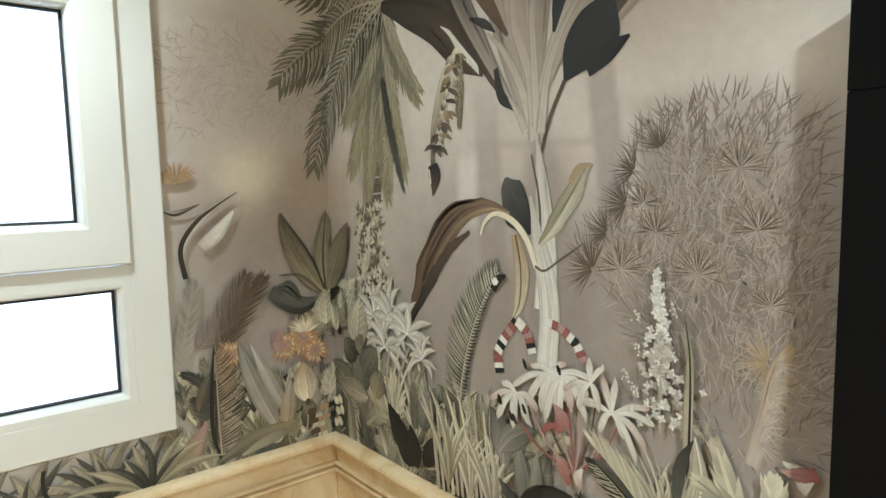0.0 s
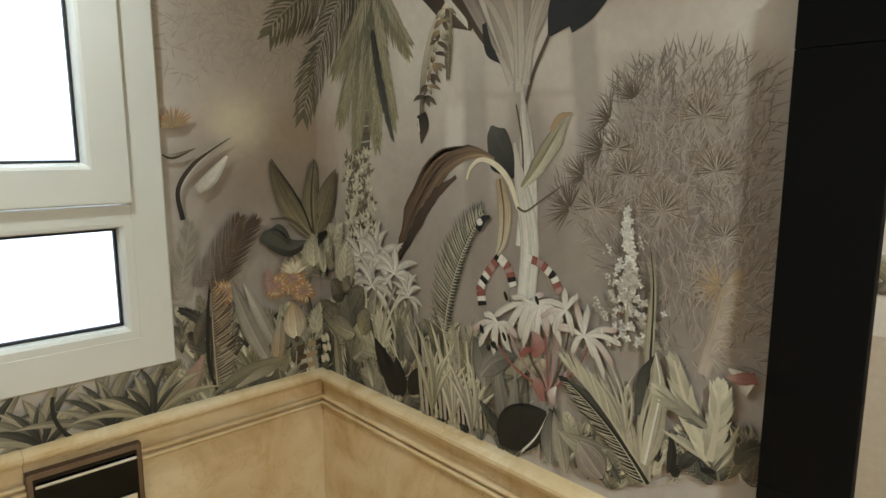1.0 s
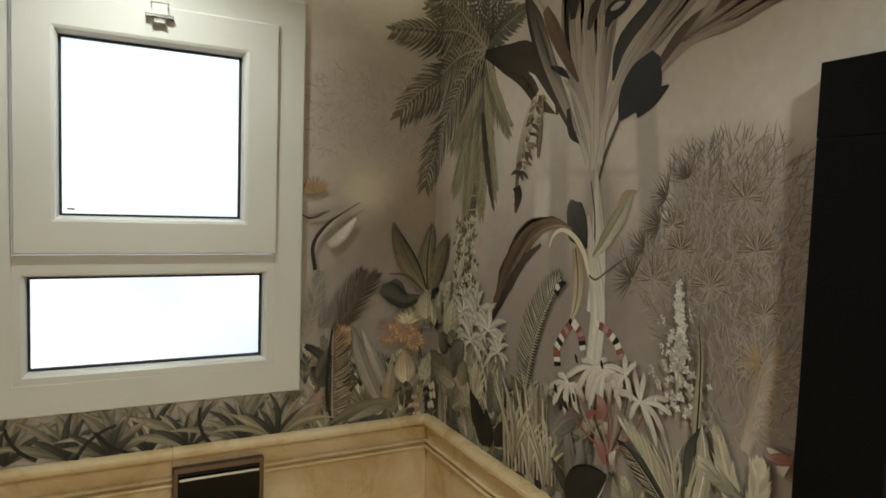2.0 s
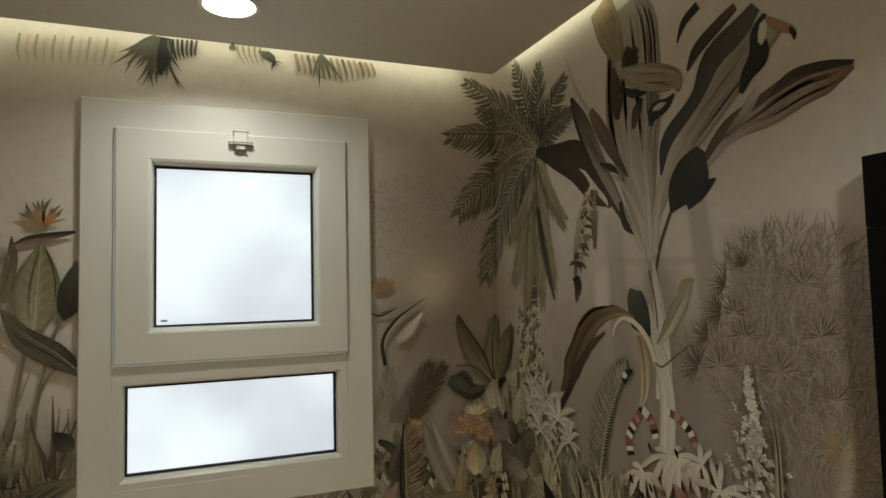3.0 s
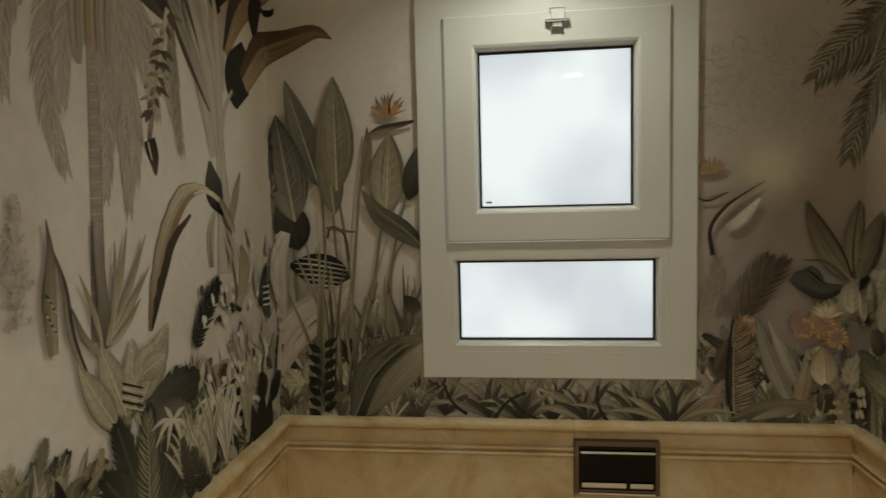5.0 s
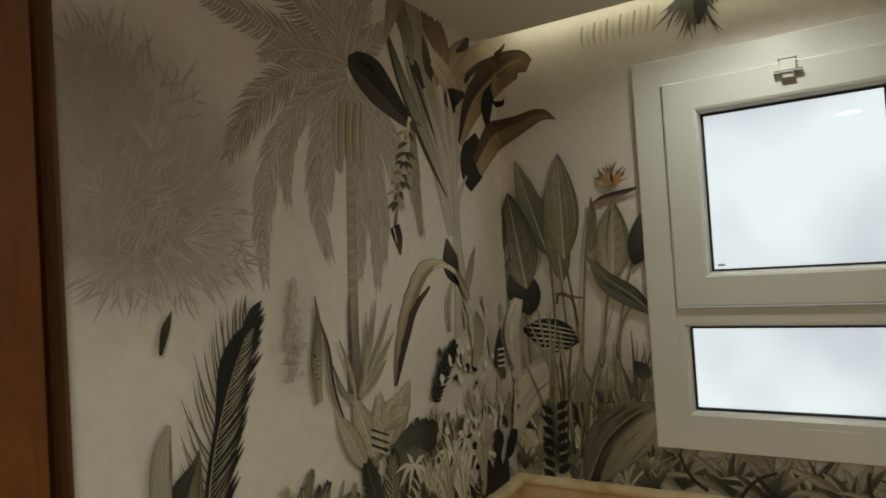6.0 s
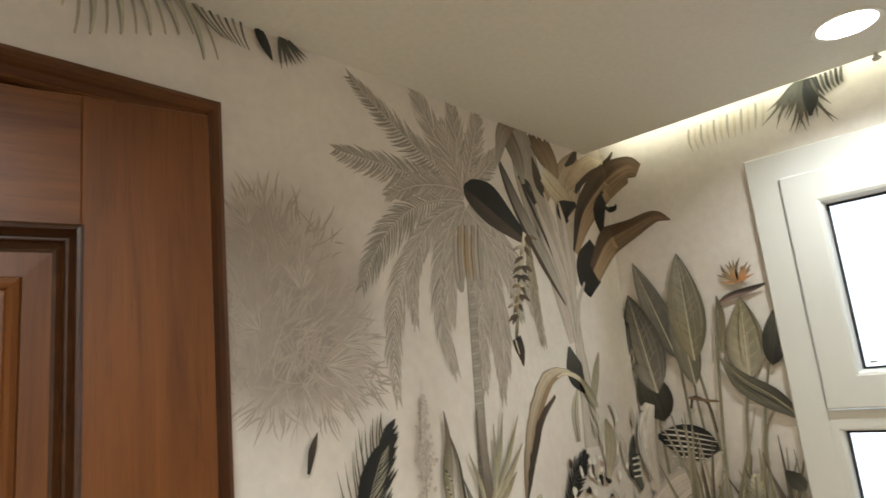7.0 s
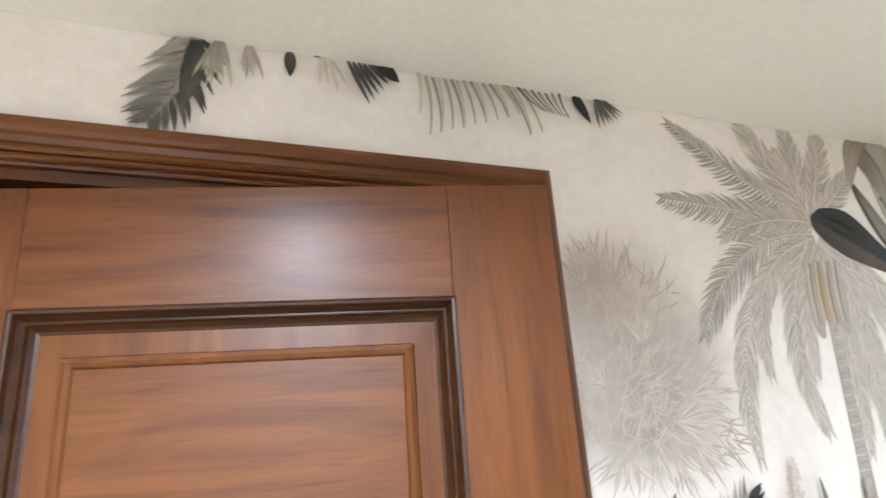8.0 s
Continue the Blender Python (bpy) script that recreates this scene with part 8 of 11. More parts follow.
blade([(-0.592, 0.859, 0.0206, 0.0287), (-0.524, 0.999, 0.0684, 0.0594), (-0.429, 1.096, 0.0507, 0.0503), (-0.344, 1.140, 0.0115, 0.0115)], 'slate', tip='green', inkr='dark', edge=0.7, streaks=30, rib='olive')
blade([(-0.538, 0.874, 0.0120, 0.0119), (-0.462, 0.983, 0.0314, 0.0582), (-0.379, 1.068, 0.0269, 0.0496), (-0.344, 1.120, 0.0057, 0.0114)], 'green', tip='sage', streaks=18)
leaf((-0.713, 0.859), (-0.757, 0.887), 0.026, 'black', tip='dark')
leaf((-0.699, 0.879), (-0.653, 0.914), 0.026, 'black', tip='dark')
leaf((-0.711, 0.897), (-0.755, 0.925), 0.026, 'black', tip='dark')
leaf((-0.697, 0.917), (-0.652, 0.952), 0.026, 'black', tip='dark')
leaf((-0.710, 0.935), (-0.754, 0.964), 0.026, 'black', tip='dark')
leaf((-0.696, 0.955), (-0.651, 0.990), 0.026, 'black', tip='dark')
leaf((-0.709, 0.973), (-0.752, 1.002), 0.026, 'black', tip='dark')
leaf((-0.695, 0.993), (-0.649, 1.028), 0.026, 'black', tip='dark')
leaf((-0.707, 1.012), (-0.751, 1.041), 0.026, 'black', tip='dark')
leaf((-0.693, 1.031), (-0.648, 1.065), 0.026, 'black', tip='dark')
leaf((-0.706, 1.050), (-0.750, 1.079), 0.026, 'black', tip='dark')
leaf((-0.692, 1.069), (-0.647, 1.103), 0.026, 'black', tip='dark')
leaf((-0.705, 1.087), (-0.748, 1.117), 0.026, 'black', tip='dark')
leaf((-0.691, 1.107), (-0.646, 1.140), 0.026, 'black', tip='dark')
leaf((-0.355, 1.228), (-0.404, 1.286), 0.052, 'slate', tip='dark')
frond((-0.510, 1.142), (-0.496, 1.264), 0.033, 14, 'dark', w=0.0082, tip='pale', lean=60)
Sheet.height = 0.0006
motif('hazy_bush', 'pale taupe misty palm bush printed by the door')
shag((-2.409, 2.017), 0.073, 0.067, 37, 0.058, 'haze', 'haze', 0.0046, aim=95, out=0.6, spread=26)
shag((-2.409, 2.017), 0.073, 0.067, 18, 0.051, 'palm', 'haze', 0.0035, aim=95, out=0.6, spread=22)
shag((-2.409, 2.017), 0.073, 0.067, 25, 0.053, 'haze', 'mist', 0.0023, aim=95, out=0.5, spread=18)
shag((-2.335, 1.984), 0.107, 0.069, 40, 0.062, 'haze', 'haze', 0.0050, aim=80, out=0.6, spread=26)
shag((-2.335, 1.984), 0.107, 0.069, 20, 0.055, 'palm', 'haze', 0.0037, aim=80, out=0.6, spread=22)
shag((-2.335, 1.984), 0.107, 0.069, 26, 0.057, 'haze', 'mist', 0.0025, aim=80, out=0.5, spread=18)
shag((-2.435, 1.895), 0.069, 0.074, 30, 0.055, 'haze', 'haze', 0.0044, aim=90, out=0.6, spread=26)
shag((-2.435, 1.895), 0.069, 0.074, 15, 0.049, 'palm', 'haze', 0.0033, aim=90, out=0.6, spread=22)
shag((-2.435, 1.895), 0.069, 0.074, 20, 0.051, 'haze', 'mist', 0.0022, aim=90, out=0.5, spread=18)
shag((-2.326, 1.860), 0.133, 0.068, 50, 0.061, 'haze', 'haze', 0.0049, aim=60, out=0.6, spread=26)
shag((-2.326, 1.860), 0.133, 0.068, 25, 0.054, 'palm', 'haze', 0.0037, aim=60, out=0.6, spread=22)
shag((-2.326, 1.860), 0.133, 0.068, 33, 0.056, 'haze', 'mist', 0.0025, aim=60, out=0.5, spread=18)
shag((-2.275, 1.794), 0.141, 0.058, 50, 0.064, 'haze', 'haze', 0.0051, aim=20, out=0.6, spread=26)
shag((-2.275, 1.794), 0.141, 0.058, 25, 0.056, 'palm', 'haze', 0.0038, aim=20, out=0.6, spread=22)
shag((-2.275, 1.794), 0.141, 0.058, 33, 0.059, 'haze', 'mist', 0.0026, aim=20, out=0.5, spread=18)
shag((-2.369, 1.705), 0.136, 0.064, 60, 0.057, 'haze', 'haze', 0.0046, aim=60, out=0.6, spread=26)
shag((-2.369, 1.705), 0.136, 0.064, 30, 0.050, 'palm', 'haze', 0.0034, aim=60, out=0.6, spread=22)
shag((-2.369, 1.705), 0.136, 0.064, 40, 0.053, 'haze', 'mist', 0.0023, aim=60, out=0.5, spread=18)
shag((-2.236, 1.701), 0.117, 0.058, 50, 0.065, 'haze', 'haze', 0.0052, aim=-20, out=0.6, spread=26)
shag((-2.236, 1.701), 0.117, 0.058, 25, 0.058, 'palm', 'haze', 0.0039, aim=-20, out=0.6, spread=22)
shag((-2.236, 1.701), 0.117, 0.058, 33, 0.060, 'haze', 'mist', 0.0026, aim=-20, out=0.5, spread=18)
shag((-2.320, 1.660), 0.131, 0.044, 40, 0.060, 'haze', 'haze', 0.0048, aim=-80, out=0.6, spread=26)
shag((-2.320, 1.660), 0.131, 0.044, 20, 0.053, 'palm', 'haze', 0.0036, aim=-80, out=0.6, spread=22)
shag((-2.320, 1.660), 0.131, 0.044, 26, 0.055, 'haze', 'mist', 0.0024, aim=-80, out=0.5, spread=18)
shag((-2.449, 1.789), 0.067, 0.072, 30, 0.053, 'haze', 'haze', 0.0043, aim=100, out=0.6, spread=26)
shag((-2.449, 1.789), 0.067, 0.072, 15, 0.047, 'palm', 'haze', 0.0032, aim=100, out=0.6, spread=22)
shag((-2.449, 1.789), 0.067, 0.072, 20, 0.049, 'haze', 'mist', 0.0021, aim=100, out=0.5, spread=18)
fan((-2.444, 2.011), 0.067, 60, 150, 16, 'haze', 0.0038, tip='mist')
fan((-2.444, 2.011), 0.060, 60, 150, 12, 'stone', 0.0018, tip='mist')
fan((-2.325, 1.882), 0.074, 50, 130, 16, 'haze', 0.0042, tip='mist')
fan((-2.325, 1.882), 0.067, 50, 130, 12, 'stone', 0.0020, tip='mist')
fan((-2.277, 1.725), 0.113, -40, 30, 16, 'haze', 0.0043, tip='mist')
fan((-2.277, 1.725), 0.102, -40, 30, 12, 'stone', 0.0020, tip='mist')
fan((-2.233, 1.771), 0.106, -20, 30, 16, 'haze', 0.0045, tip='mist')
fan((-2.233, 1.771), 0.095, -20, 30, 12, 'stone', 0.0021, tip='mist')
fan((-2.333, 1.671), 0.071, 250, 300, 16, 'haze', 0.0040, tip='mist')
fan((-2.333, 1.671), 0.064, 250, 300, 12, 'stone', 0.0019, tip='mist')
fan((-2.237, 1.678), 0.078, 280, 340, 16, 'haze', 0.0044, tip='mist')
fan((-2.237, 1.678), 0.070, 280, 340, 12, 'stone', 0.0021, tip='mist')
fan((-2.426, 1.800), 0.055, 90, 200, 16, 'haze', 0.0037, tip='mist')
fan((-2.426, 1.800), 0.049, 90, 200, 12, 'stone', 0.0018, tip='mist')
motif('grey_palm', 'tall taupe feather palm printed on the door wall')
blade([(-1.765, 1.928, 0.0174, 0.0171), (-1.776, 1.745, 0.0181, 0.0178), (-1.786, 1.568, 0.0201, 0.0198), (-1.804, 1.342, 0.0257, 0.0251)], 'palm', streaks=10, edge=0.66, tip='taupe')
stalk((-1.771, 1.912), (-1.741, 1.919), 0.0032, 0.0024, 'grey')
stalk((-1.773, 1.895), (-1.743, 1.902), 0.0032, 0.0024, 'stone')
stalk((-1.775, 1.878), (-1.744, 1.885), 0.0032, 0.0024, 'grey')
stalk((-1.777, 1.861), (-1.746, 1.868), 0.0032, 0.0024, 'stone')
stalk((-1.779, 1.845), (-1.747, 1.851), 0.0031, 0.0024, 'grey')
stalk((-1.780, 1.828), (-1.749, 1.834), 0.0031, 0.0024, 'stone')
stalk((-1.782, 1.811), (-1.750, 1.817), 0.0031, 0.0023, 'grey')
stalk((-1.784, 1.795), (-1.752, 1.800), 0.0031, 0.0023, 'stone')
stalk((-1.786, 1.778), (-1.753, 1.783), 0.0031, 0.0023, 'grey')
stalk((-1.787, 1.762), (-1.755, 1.766), 0.0031, 0.0023, 'stone')
stalk((-1.789, 1.745), (-1.756, 1.750), 0.0031, 0.0023, 'grey')
stalk((-1.791, 1.729), (-1.758, 1.733), 0.0031, 0.0023, 'stone')
stalk((-1.792, 1.713), (-1.759, 1.716), 0.0031, 0.0023, 'grey')
stalk((-1.794, 1.696), (-1.760, 1.700), 0.0031, 0.0023, 'stone')
stalk((-1.796, 1.680), (-1.762, 1.683), 0.0030, 0.0023, 'grey')
stalk((-1.797, 1.664), (-1.763, 1.667), 0.0030, 0.0023, 'stone')
stalk((-1.799, 1.648), (-1.765, 1.651), 0.0030, 0.0023, 'grey')
stalk((-1.801, 1.632), (-1.766, 1.634), 0.0030, 0.0023, 'stone')
stalk((-1.802, 1.616), (-1.767, 1.618), 0.0030, 0.0023, 'grey')
stalk((-1.804, 1.600), (-1.769, 1.602), 0.0030, 0.0023, 'stone')
stalk((-1.806, 1.584), (-1.770, 1.586), 0.0030, 0.0022, 'grey')
stalk((-1.807, 1.569), (-1.772, 1.570), 0.0030, 0.0022, 'stone')
stalk((-1.809, 1.553), (-1.773, 1.554), 0.0030, 0.0022, 'grey')
stalk((-1.811, 1.537), (-1.774, 1.538), 0.0030, 0.0022, 'stone')
stalk((-1.812, 1.522), (-1.776, 1.522), 0.0030, 0.0022, 'grey')
stalk((-1.814, 1.506), (-1.777, 1.506), 0.0030, 0.0022, 'stone')
stalk((-1.816, 1.491), (-1.779, 1.490), 0.0030, 0.0022, 'grey')
stalk((-1.817, 1.475), (-1.780, 1.475), 0.0029, 0.0022, 'stone')
stalk((-1.819, 1.460), (-1.781, 1.459), 0.0029, 0.0022, 'grey')
stalk((-1.820, 1.445), (-1.783, 1.443), 0.0029, 0.0022, 'stone')
stalk((-1.822, 1.430), (-1.784, 1.428), 0.0029, 0.0022, 'grey')
stalk((-1.824, 1.414), (-1.785, 1.412), 0.0029, 0.0022, 'stone')
stalk((-1.825, 1.399), (-1.787, 1.397), 0.0029, 0.0022, 'grey')
stalk((-1.827, 1.384), (-1.788, 1.382), 0.0029, 0.0022, 'stone')
frond((-1.749, 2.191), (-2.144, 2.418), 0.084, 40, 'grey', w=0.0053, tip='taupe', bend=0.06, lean=40, droop=0.18, left=0.8)
frond((-1.749, 2.191), (-2.138, 2.415), 0.074, 40, 'mist', w=0.0029, tip='palm', bend=0.06, lean=44, droop=0.18, left=0.8)
frond((-1.750, 2.182), (-2.204, 2.219), 0.080, 42, 'grey', w=0.0050, tip='taupe', bend=-0.02, lean=42, droop=0.2)
frond((-1.750, 2.182), (-2.197, 2.216), 0.066, 42, 'mist', w=0.0028, tip='palm', bend=-0.02, lean=46, droop=0.2)
frond((-1.760, 2.157), (-2.157, 1.903), 0.082, 40, 'taupe', w=0.0050, tip='grey', bend=-0.3, lean=40, droop=0.2)
frond((-1.760, 2.157), (-2.152, 1.909), 0.065, 40, 'mist', w=0.0026, tip='palm', bend=-0.3, lean=44, droop=0.2)
frond((-1.750, 2.186), (-1.918, 2.444), 0.089, 30, 'palm', w=0.0055, tip='taupe', bend=0.04, lean=34)
frond((-1.750, 2.186), (-1.918, 2.444), 0.080, 26, 'mist', w=0.0028, tip='stone', bend=0.04, lean=36)
frond((-1.750, 2.186), (-1.765, 2.439), 0.086, 30, 'palm', w=0.0058, tip='taupe', bend=0, lean=34)
frond((-1.750, 2.186), (-1.765, 2.439), 0.077, 26, 'mist', w=0.0030, tip='stone', bend=0, lean=36)
frond((-1.750, 2.186), (-1.646, 2.443), 0.085, 30, 'palm', w=0.0060, tip='taupe', bend=-0.04, lean=34)
frond((-1.750, 2.186), (-1.646, 2.443), 0.076, 26, 'mist', w=0.0031, tip='stone', bend=-0.04, lean=36)
frond((-1.750, 2.186), (-1.567, 2.342), 0.068, 30, 'palm', w=0.0061, tip='taupe', bend=-0.06, lean=34)
frond((-1.750, 2.186), (-1.567, 2.342), 0.061, 26, 'mist', w=0.0032, tip='stone', bend=-0.06, lean=36)
frond((-1.750, 2.186), (-2.049, 2.130), 0.067, 30, 'palm', w=0.0050, tip='taupe', bend=-0.16, lean=34)
frond((-1.750, 2.186), (-2.049, 2.130), 0.060, 26, 'mist', w=0.0026, tip='stone', bend=-0.16, lean=36)
frond((-1.750, 2.186), (-1.824, 2.372), 0.075, 30, 'palm', w=0.0056, tip='taupe', bend=0.02, lean=34)
frond((-1.750, 2.186), (-1.824, 2.372), 0.068, 26, 'mist', w=0.0029, tip='stone', bend=0.02, lean=36)
blade([(-1.754, 2.147, 0.0093, 0.0093), (-1.846, 2.120, 0.0246, 0.0122), (-1.916, 2.061, 0.0230, 0.0113), (-1.954, 1.969, 0.0098, 0.0097)], 'palm', tip='taupe', streaks=12)
frond((-1.761, 2.145), (-2.076, 1.647), 0.077, 48, 'palm', w=0.0040, tip='taupe', bend=-0.38, lean=30, droop=0.28)
frond((-1.761, 2.145), (-2.076, 1.647), 0.066, 46, 'stone', w=0.0017, tip='mist', bend=-0.38, lean=32, droop=0.28)
frond((-1.761, 2.145), (-1.995, 1.814), 0.063, 48, 'palm', w=0.0042, tip='taupe', bend=-0.42, lean=30, droop=0.28)
frond((-1.761, 2.145), (-1.995, 1.814), 0.054, 46, 'stone', w=0.0018, tip='mist', bend=-0.42, lean=32, droop=0.28)
frond((-1.779, 2.137), (-1.865, 1.694), 0.077, 48, 'palm', w=0.0044, tip='taupe', bend=-0.3, lean=30, droop=0.28)
frond((-1.779, 2.137), (-1.865, 1.694), 0.066, 46, 'stone', w=0.0019, tip='mist', bend=-0.3, lean=32, droop=0.28)
frond((-1.750, 2.134), (-1.677, 1.612), 0.075, 48, 'palm', w=0.0048, tip='taupe', bend=0.12, lean=30, droop=0.28)
frond((-1.750, 2.134), (-1.677, 1.612), 0.064, 46, 'stone', w=0.0021, tip='mist', bend=0.12, lean=32, droop=0.28)
frond((-1.736, 2.150), (-1.643, 1.681), 0.072, 48, 'palm', w=0.0049, tip='taupe', bend=0.16, lean=30, droop=0.28)
frond((-1.736, 2.150), (-1.643, 1.681), 0.062, 46, 'stone', w=0.0021, tip='mist', bend=0.16, lean=32, droop=0.28)
frond((-1.736, 2.150), (-1.750, 1.639), 0.061, 48, 'palm', w=0.0047, tip='taupe', bend=0.06, lean=30, droop=0.28)
frond((-1.736, 2.150), (-1.750, 1.639), 0.052, 46, 'stone', w=0.0020, tip='mist', bend=0.06, lean=32, droop=0.28)
frond((-1.735, 2.156), (-1.439, 1.752), 0.069, 48, 'palm', w=0.0053, tip='taupe', bend=0.26, lean=30, droop=0.28)
frond((-1.735, 2.156), (-1.439, 1.752), 0.059, 46, 'stone', w=0.0023, tip='mist', bend=0.26, lean=32, droop=0.28)
frond((-1.755, 2.134), (-1.861, 1.818), 0.066, 48, 'palm', w=0.0045, tip='taupe', bend=-0.16, lean=30, droop=0.28)
frond((-1.755, 2.134), (-1.861, 1.818), 0.057, 46, 'stone', w=0.0020, tip='mist', bend=-0.16, lean=32, droop=0.28)
frond((-1.750, 2.134), (-1.541, 1.828), 0.062, 48, 'palm', w=0.0051, tip='taupe', bend=0.22, lean=30, droop=0.28)
frond((-1.750, 2.134), (-1.541, 1.828), 0.053, 46, 'stone', w=0.0022, tip='mist', bend=0.22, lean=32, droop=0.28)
patch((-1.767, 2.006), 0.034, 0.089, 'tan', 4, rim='palm', rough=0.04)
patch((-1.809, 1.970), 0.023, 0.078, 'palm', 0, rim='taupe')
patch((-1.724, 1.995), 0.025, 0.092, 'palm', 0, rim='taupe')
blade([(-1.813, 2.077, 0.0018, 0.0018), (-1.825, 1.999, 0.0018, 0.0018), (-1.827, 1.923, 0.0012, 0.0012)], 'tan', streaks=0, edge=0.66)
blade([(-1.803, 2.078, 0.0018, 0.0018), (-1.815, 2.000, 0.0018, 0.0018), (-1.818, 1.924, 0.0012, 0.0012)], 'stone', streaks=0, edge=0.66)
blade([(-1.794, 2.080, 0.0018, 0.0018), (-1.806, 2.001, 0.0018, 0.0018), (-1.808, 1.925, 0.0012, 0.0012)], 'bark', streaks=0, edge=0.66)
blade([(-1.784, 2.081, 0.0018, 0.0018), (-1.796, 2.002, 0.0018, 0.0018), (-1.799, 1.925, 0.0012, 0.0012)], 'tan', streaks=0, edge=0.66)
blade([(-1.774, 2.083, 0.0018, 0.0018), (-1.787, 2.003, 0.0018, 0.0018), (-1.789, 1.926, 0.0012, 0.0012)], 'stone', streaks=0, edge=0.66)
blade([(-1.765, 2.084, 0.0019, 0.0019), (-1.777, 2.004, 0.0018, 0.0018), (-1.780, 1.927, 0.0012, 0.0012)], 'bark', streaks=0, edge=0.66)
blade([(-1.755, 2.086, 0.0019, 0.0019), (-1.767, 2.006, 0.0019, 0.0018), (-1.770, 1.928, 0.0012, 0.0012)], 'tan', streaks=0, edge=0.66)
blade([(-1.745, 2.087, 0.0019, 0.0019), (-1.757, 2.007, 0.0019, 0.0019), (-1.760, 1.929, 0.0012, 0.0012)], 'stone', streaks=0, edge=0.66)
blade([(-1.734, 2.089, 0.0019, 0.0019), (-1.747, 2.008, 0.0019, 0.0019), (-1.750, 1.929, 0.0012, 0.0012)], 'bark', streaks=0, edge=0.66)
blade([(-1.724, 2.091, 0.0019, 0.0019), (-1.737, 2.009, 0.0019, 0.0019), (-1.740, 1.930, 0.0013, 0.0013)], 'tan', streaks=0, edge=0.66)
blade([(-1.714, 2.092, 0.0020, 0.0020), (-1.727, 2.010, 0.0019, 0.0019), (-1.730, 1.931, 0.0013, 0.0013)], 'stone', streaks=0, edge=0.66)
blade([(-1.704, 2.094, 0.0020, 0.0020), (-1.717, 2.012, 0.0019, 0.0019), (-1.720, 1.932, 0.0013, 0.0013)], 'bark', streaks=0, edge=0.66)
motif('banana_tree', 'printed banana tree with brown and black leaves across the corner')
blade([(-1.272, 1.743, 0.0183, 0.0185), (-1.318, 2.040, 0.0714, 0.0601), (-1.391, 2.255, 0.0833, 0.0738), (-1.448, 2.448, 0.0558, 0.0809)], 'mist', tip='taupe', streaks=24)
blade([(-1.204, 1.935, 0.0157, 0.0159), (-1.212, 2.131, 0.0469, 0.0569), (-1.165, 2.300, 0.0759, 0.0886), (-1.044, 2.410, 0.0498, 0.0515)], 'stone', tip='tan', streaks=18)
blade([(-1.434, 2.054, 0.0059, 0.0089), (-1.531, 2.100, 0.0331, 0.0454), (-1.644, 2.153, 0.0511, 0.0806), (-1.724, 2.191, 0.0345, 0.0458), (-1.748, 2.205, 0.0075, 0.0076)], 'umber', tip='dark', inkr='black', edge=0.9, streaks=18)
blade([(-1.278, 1.870, 0.0072, 0.0072), (-1.385, 2.005, 0.0202, 0.0484), (-1.494, 2.153, 0.0128, 0.0460), (-1.543, 2.251, 0.0095, 0.0323), (-1.569, 2.328, 0.0032, 0.0064)], 'umber', tip='dark', inkr='stone', edge=0.5, streaks=14)
blade([(-1.274, 1.968, 0.0074, 0.0074), (-1.345, 2.093, 0.0143, 0.0290), (-1.427, 2.229, 0.0138, 0.0351), (-1.458, 2.287, 0.0068, 0.0103)], 'umber', tip='dark', inkr='stone', edge=0.5, streaks=14)
blade([(-1.298, 2.225, 0.0075, 0.0075), (-1.347, 2.279, 0.0258, 0.0301), (-1.369, 2.366, 0.0037, 0.0075)], 'black', tip='umber', streaks=6)
blade([(-1.385, 2.199, 0.0071, 0.0071), (-1.418, 2.253, 0.0205, 0.0208), (-1.465, 2.283, 0.0065, 0.0065)], 'dark', streaks=4)
blade([(-1.312, 2.228, 0.0141, 0.0143), (-1.253, 2.352, 0.0550, 0.0490), (-1.324, 2.443, 0.0602, 0.0549), (-1.369, 2.466, 0.0143, 0.0290)], 'tan', tip='umber', edge=0.5, streaks=16)
blade([(-1.439, 2.260, 0.0103, 0.0104), (-1.460, 2.351, 0.0342, 0.0352), (-1.521, 2.436, 0.0332, 0.0479)], 'taupe', tip='bark', edge=0.55, streaks=14)
blade([(-1.571, 2.306, 0.0084, 0.0085), (-1.513, 2.420, 0.0368, 0.0269), (-1.446, 2.457, 0.0055, 0.0055)], 'palm', tip='brown', streaks=10)
blade([(-1.138, 2.223, 0.0233, 0.0236), (-1.229, 2.267, 0.0518, 0.0460), (-1.313, 2.319, 0.0360, 0.0295)], 'tan', tip='cream', streaks=12)
blade([(-1.196, 2.157, 0.0081, 0.0163), (-1.220, 2.199, 0.0331, 0.0408), (-1.115, 2.237, 0.0084, 0.0085)], 'black', streaks=4)
blade([(-1.108, 2.280, 0.0070, 0.0070), (-1.033, 2.348, 0.0278, 0.0188), (-0.892, 2.422, 0.0057, 0.0057)], 'black', tip='umber', streaks=4)
blade([(-1.157, 2.301, 0.0230, 0.0233), (-1.000, 2.409, 0.0308, 0.0313), (-0.844, 2.459, 0.0142, 0.0189)], 'tan', tip='cream', streaks=12)
blade([(-1.154, 2.374, 0.0053, 0.0053), (-1.085, 2.418, 0.0164, 0.0166), (-1.048, 2.461, 0.0040, 0.0040)], 'black', tip='umber', streaks=2)
blade([(-0.881, 2.429, 0.0025, 0.0025), (-0.831, 2.444, 0.0100, 0.0075), (-0.807, 2.470, 0.0025, 0.0025)], 'dark', tip='umber', streaks=2)
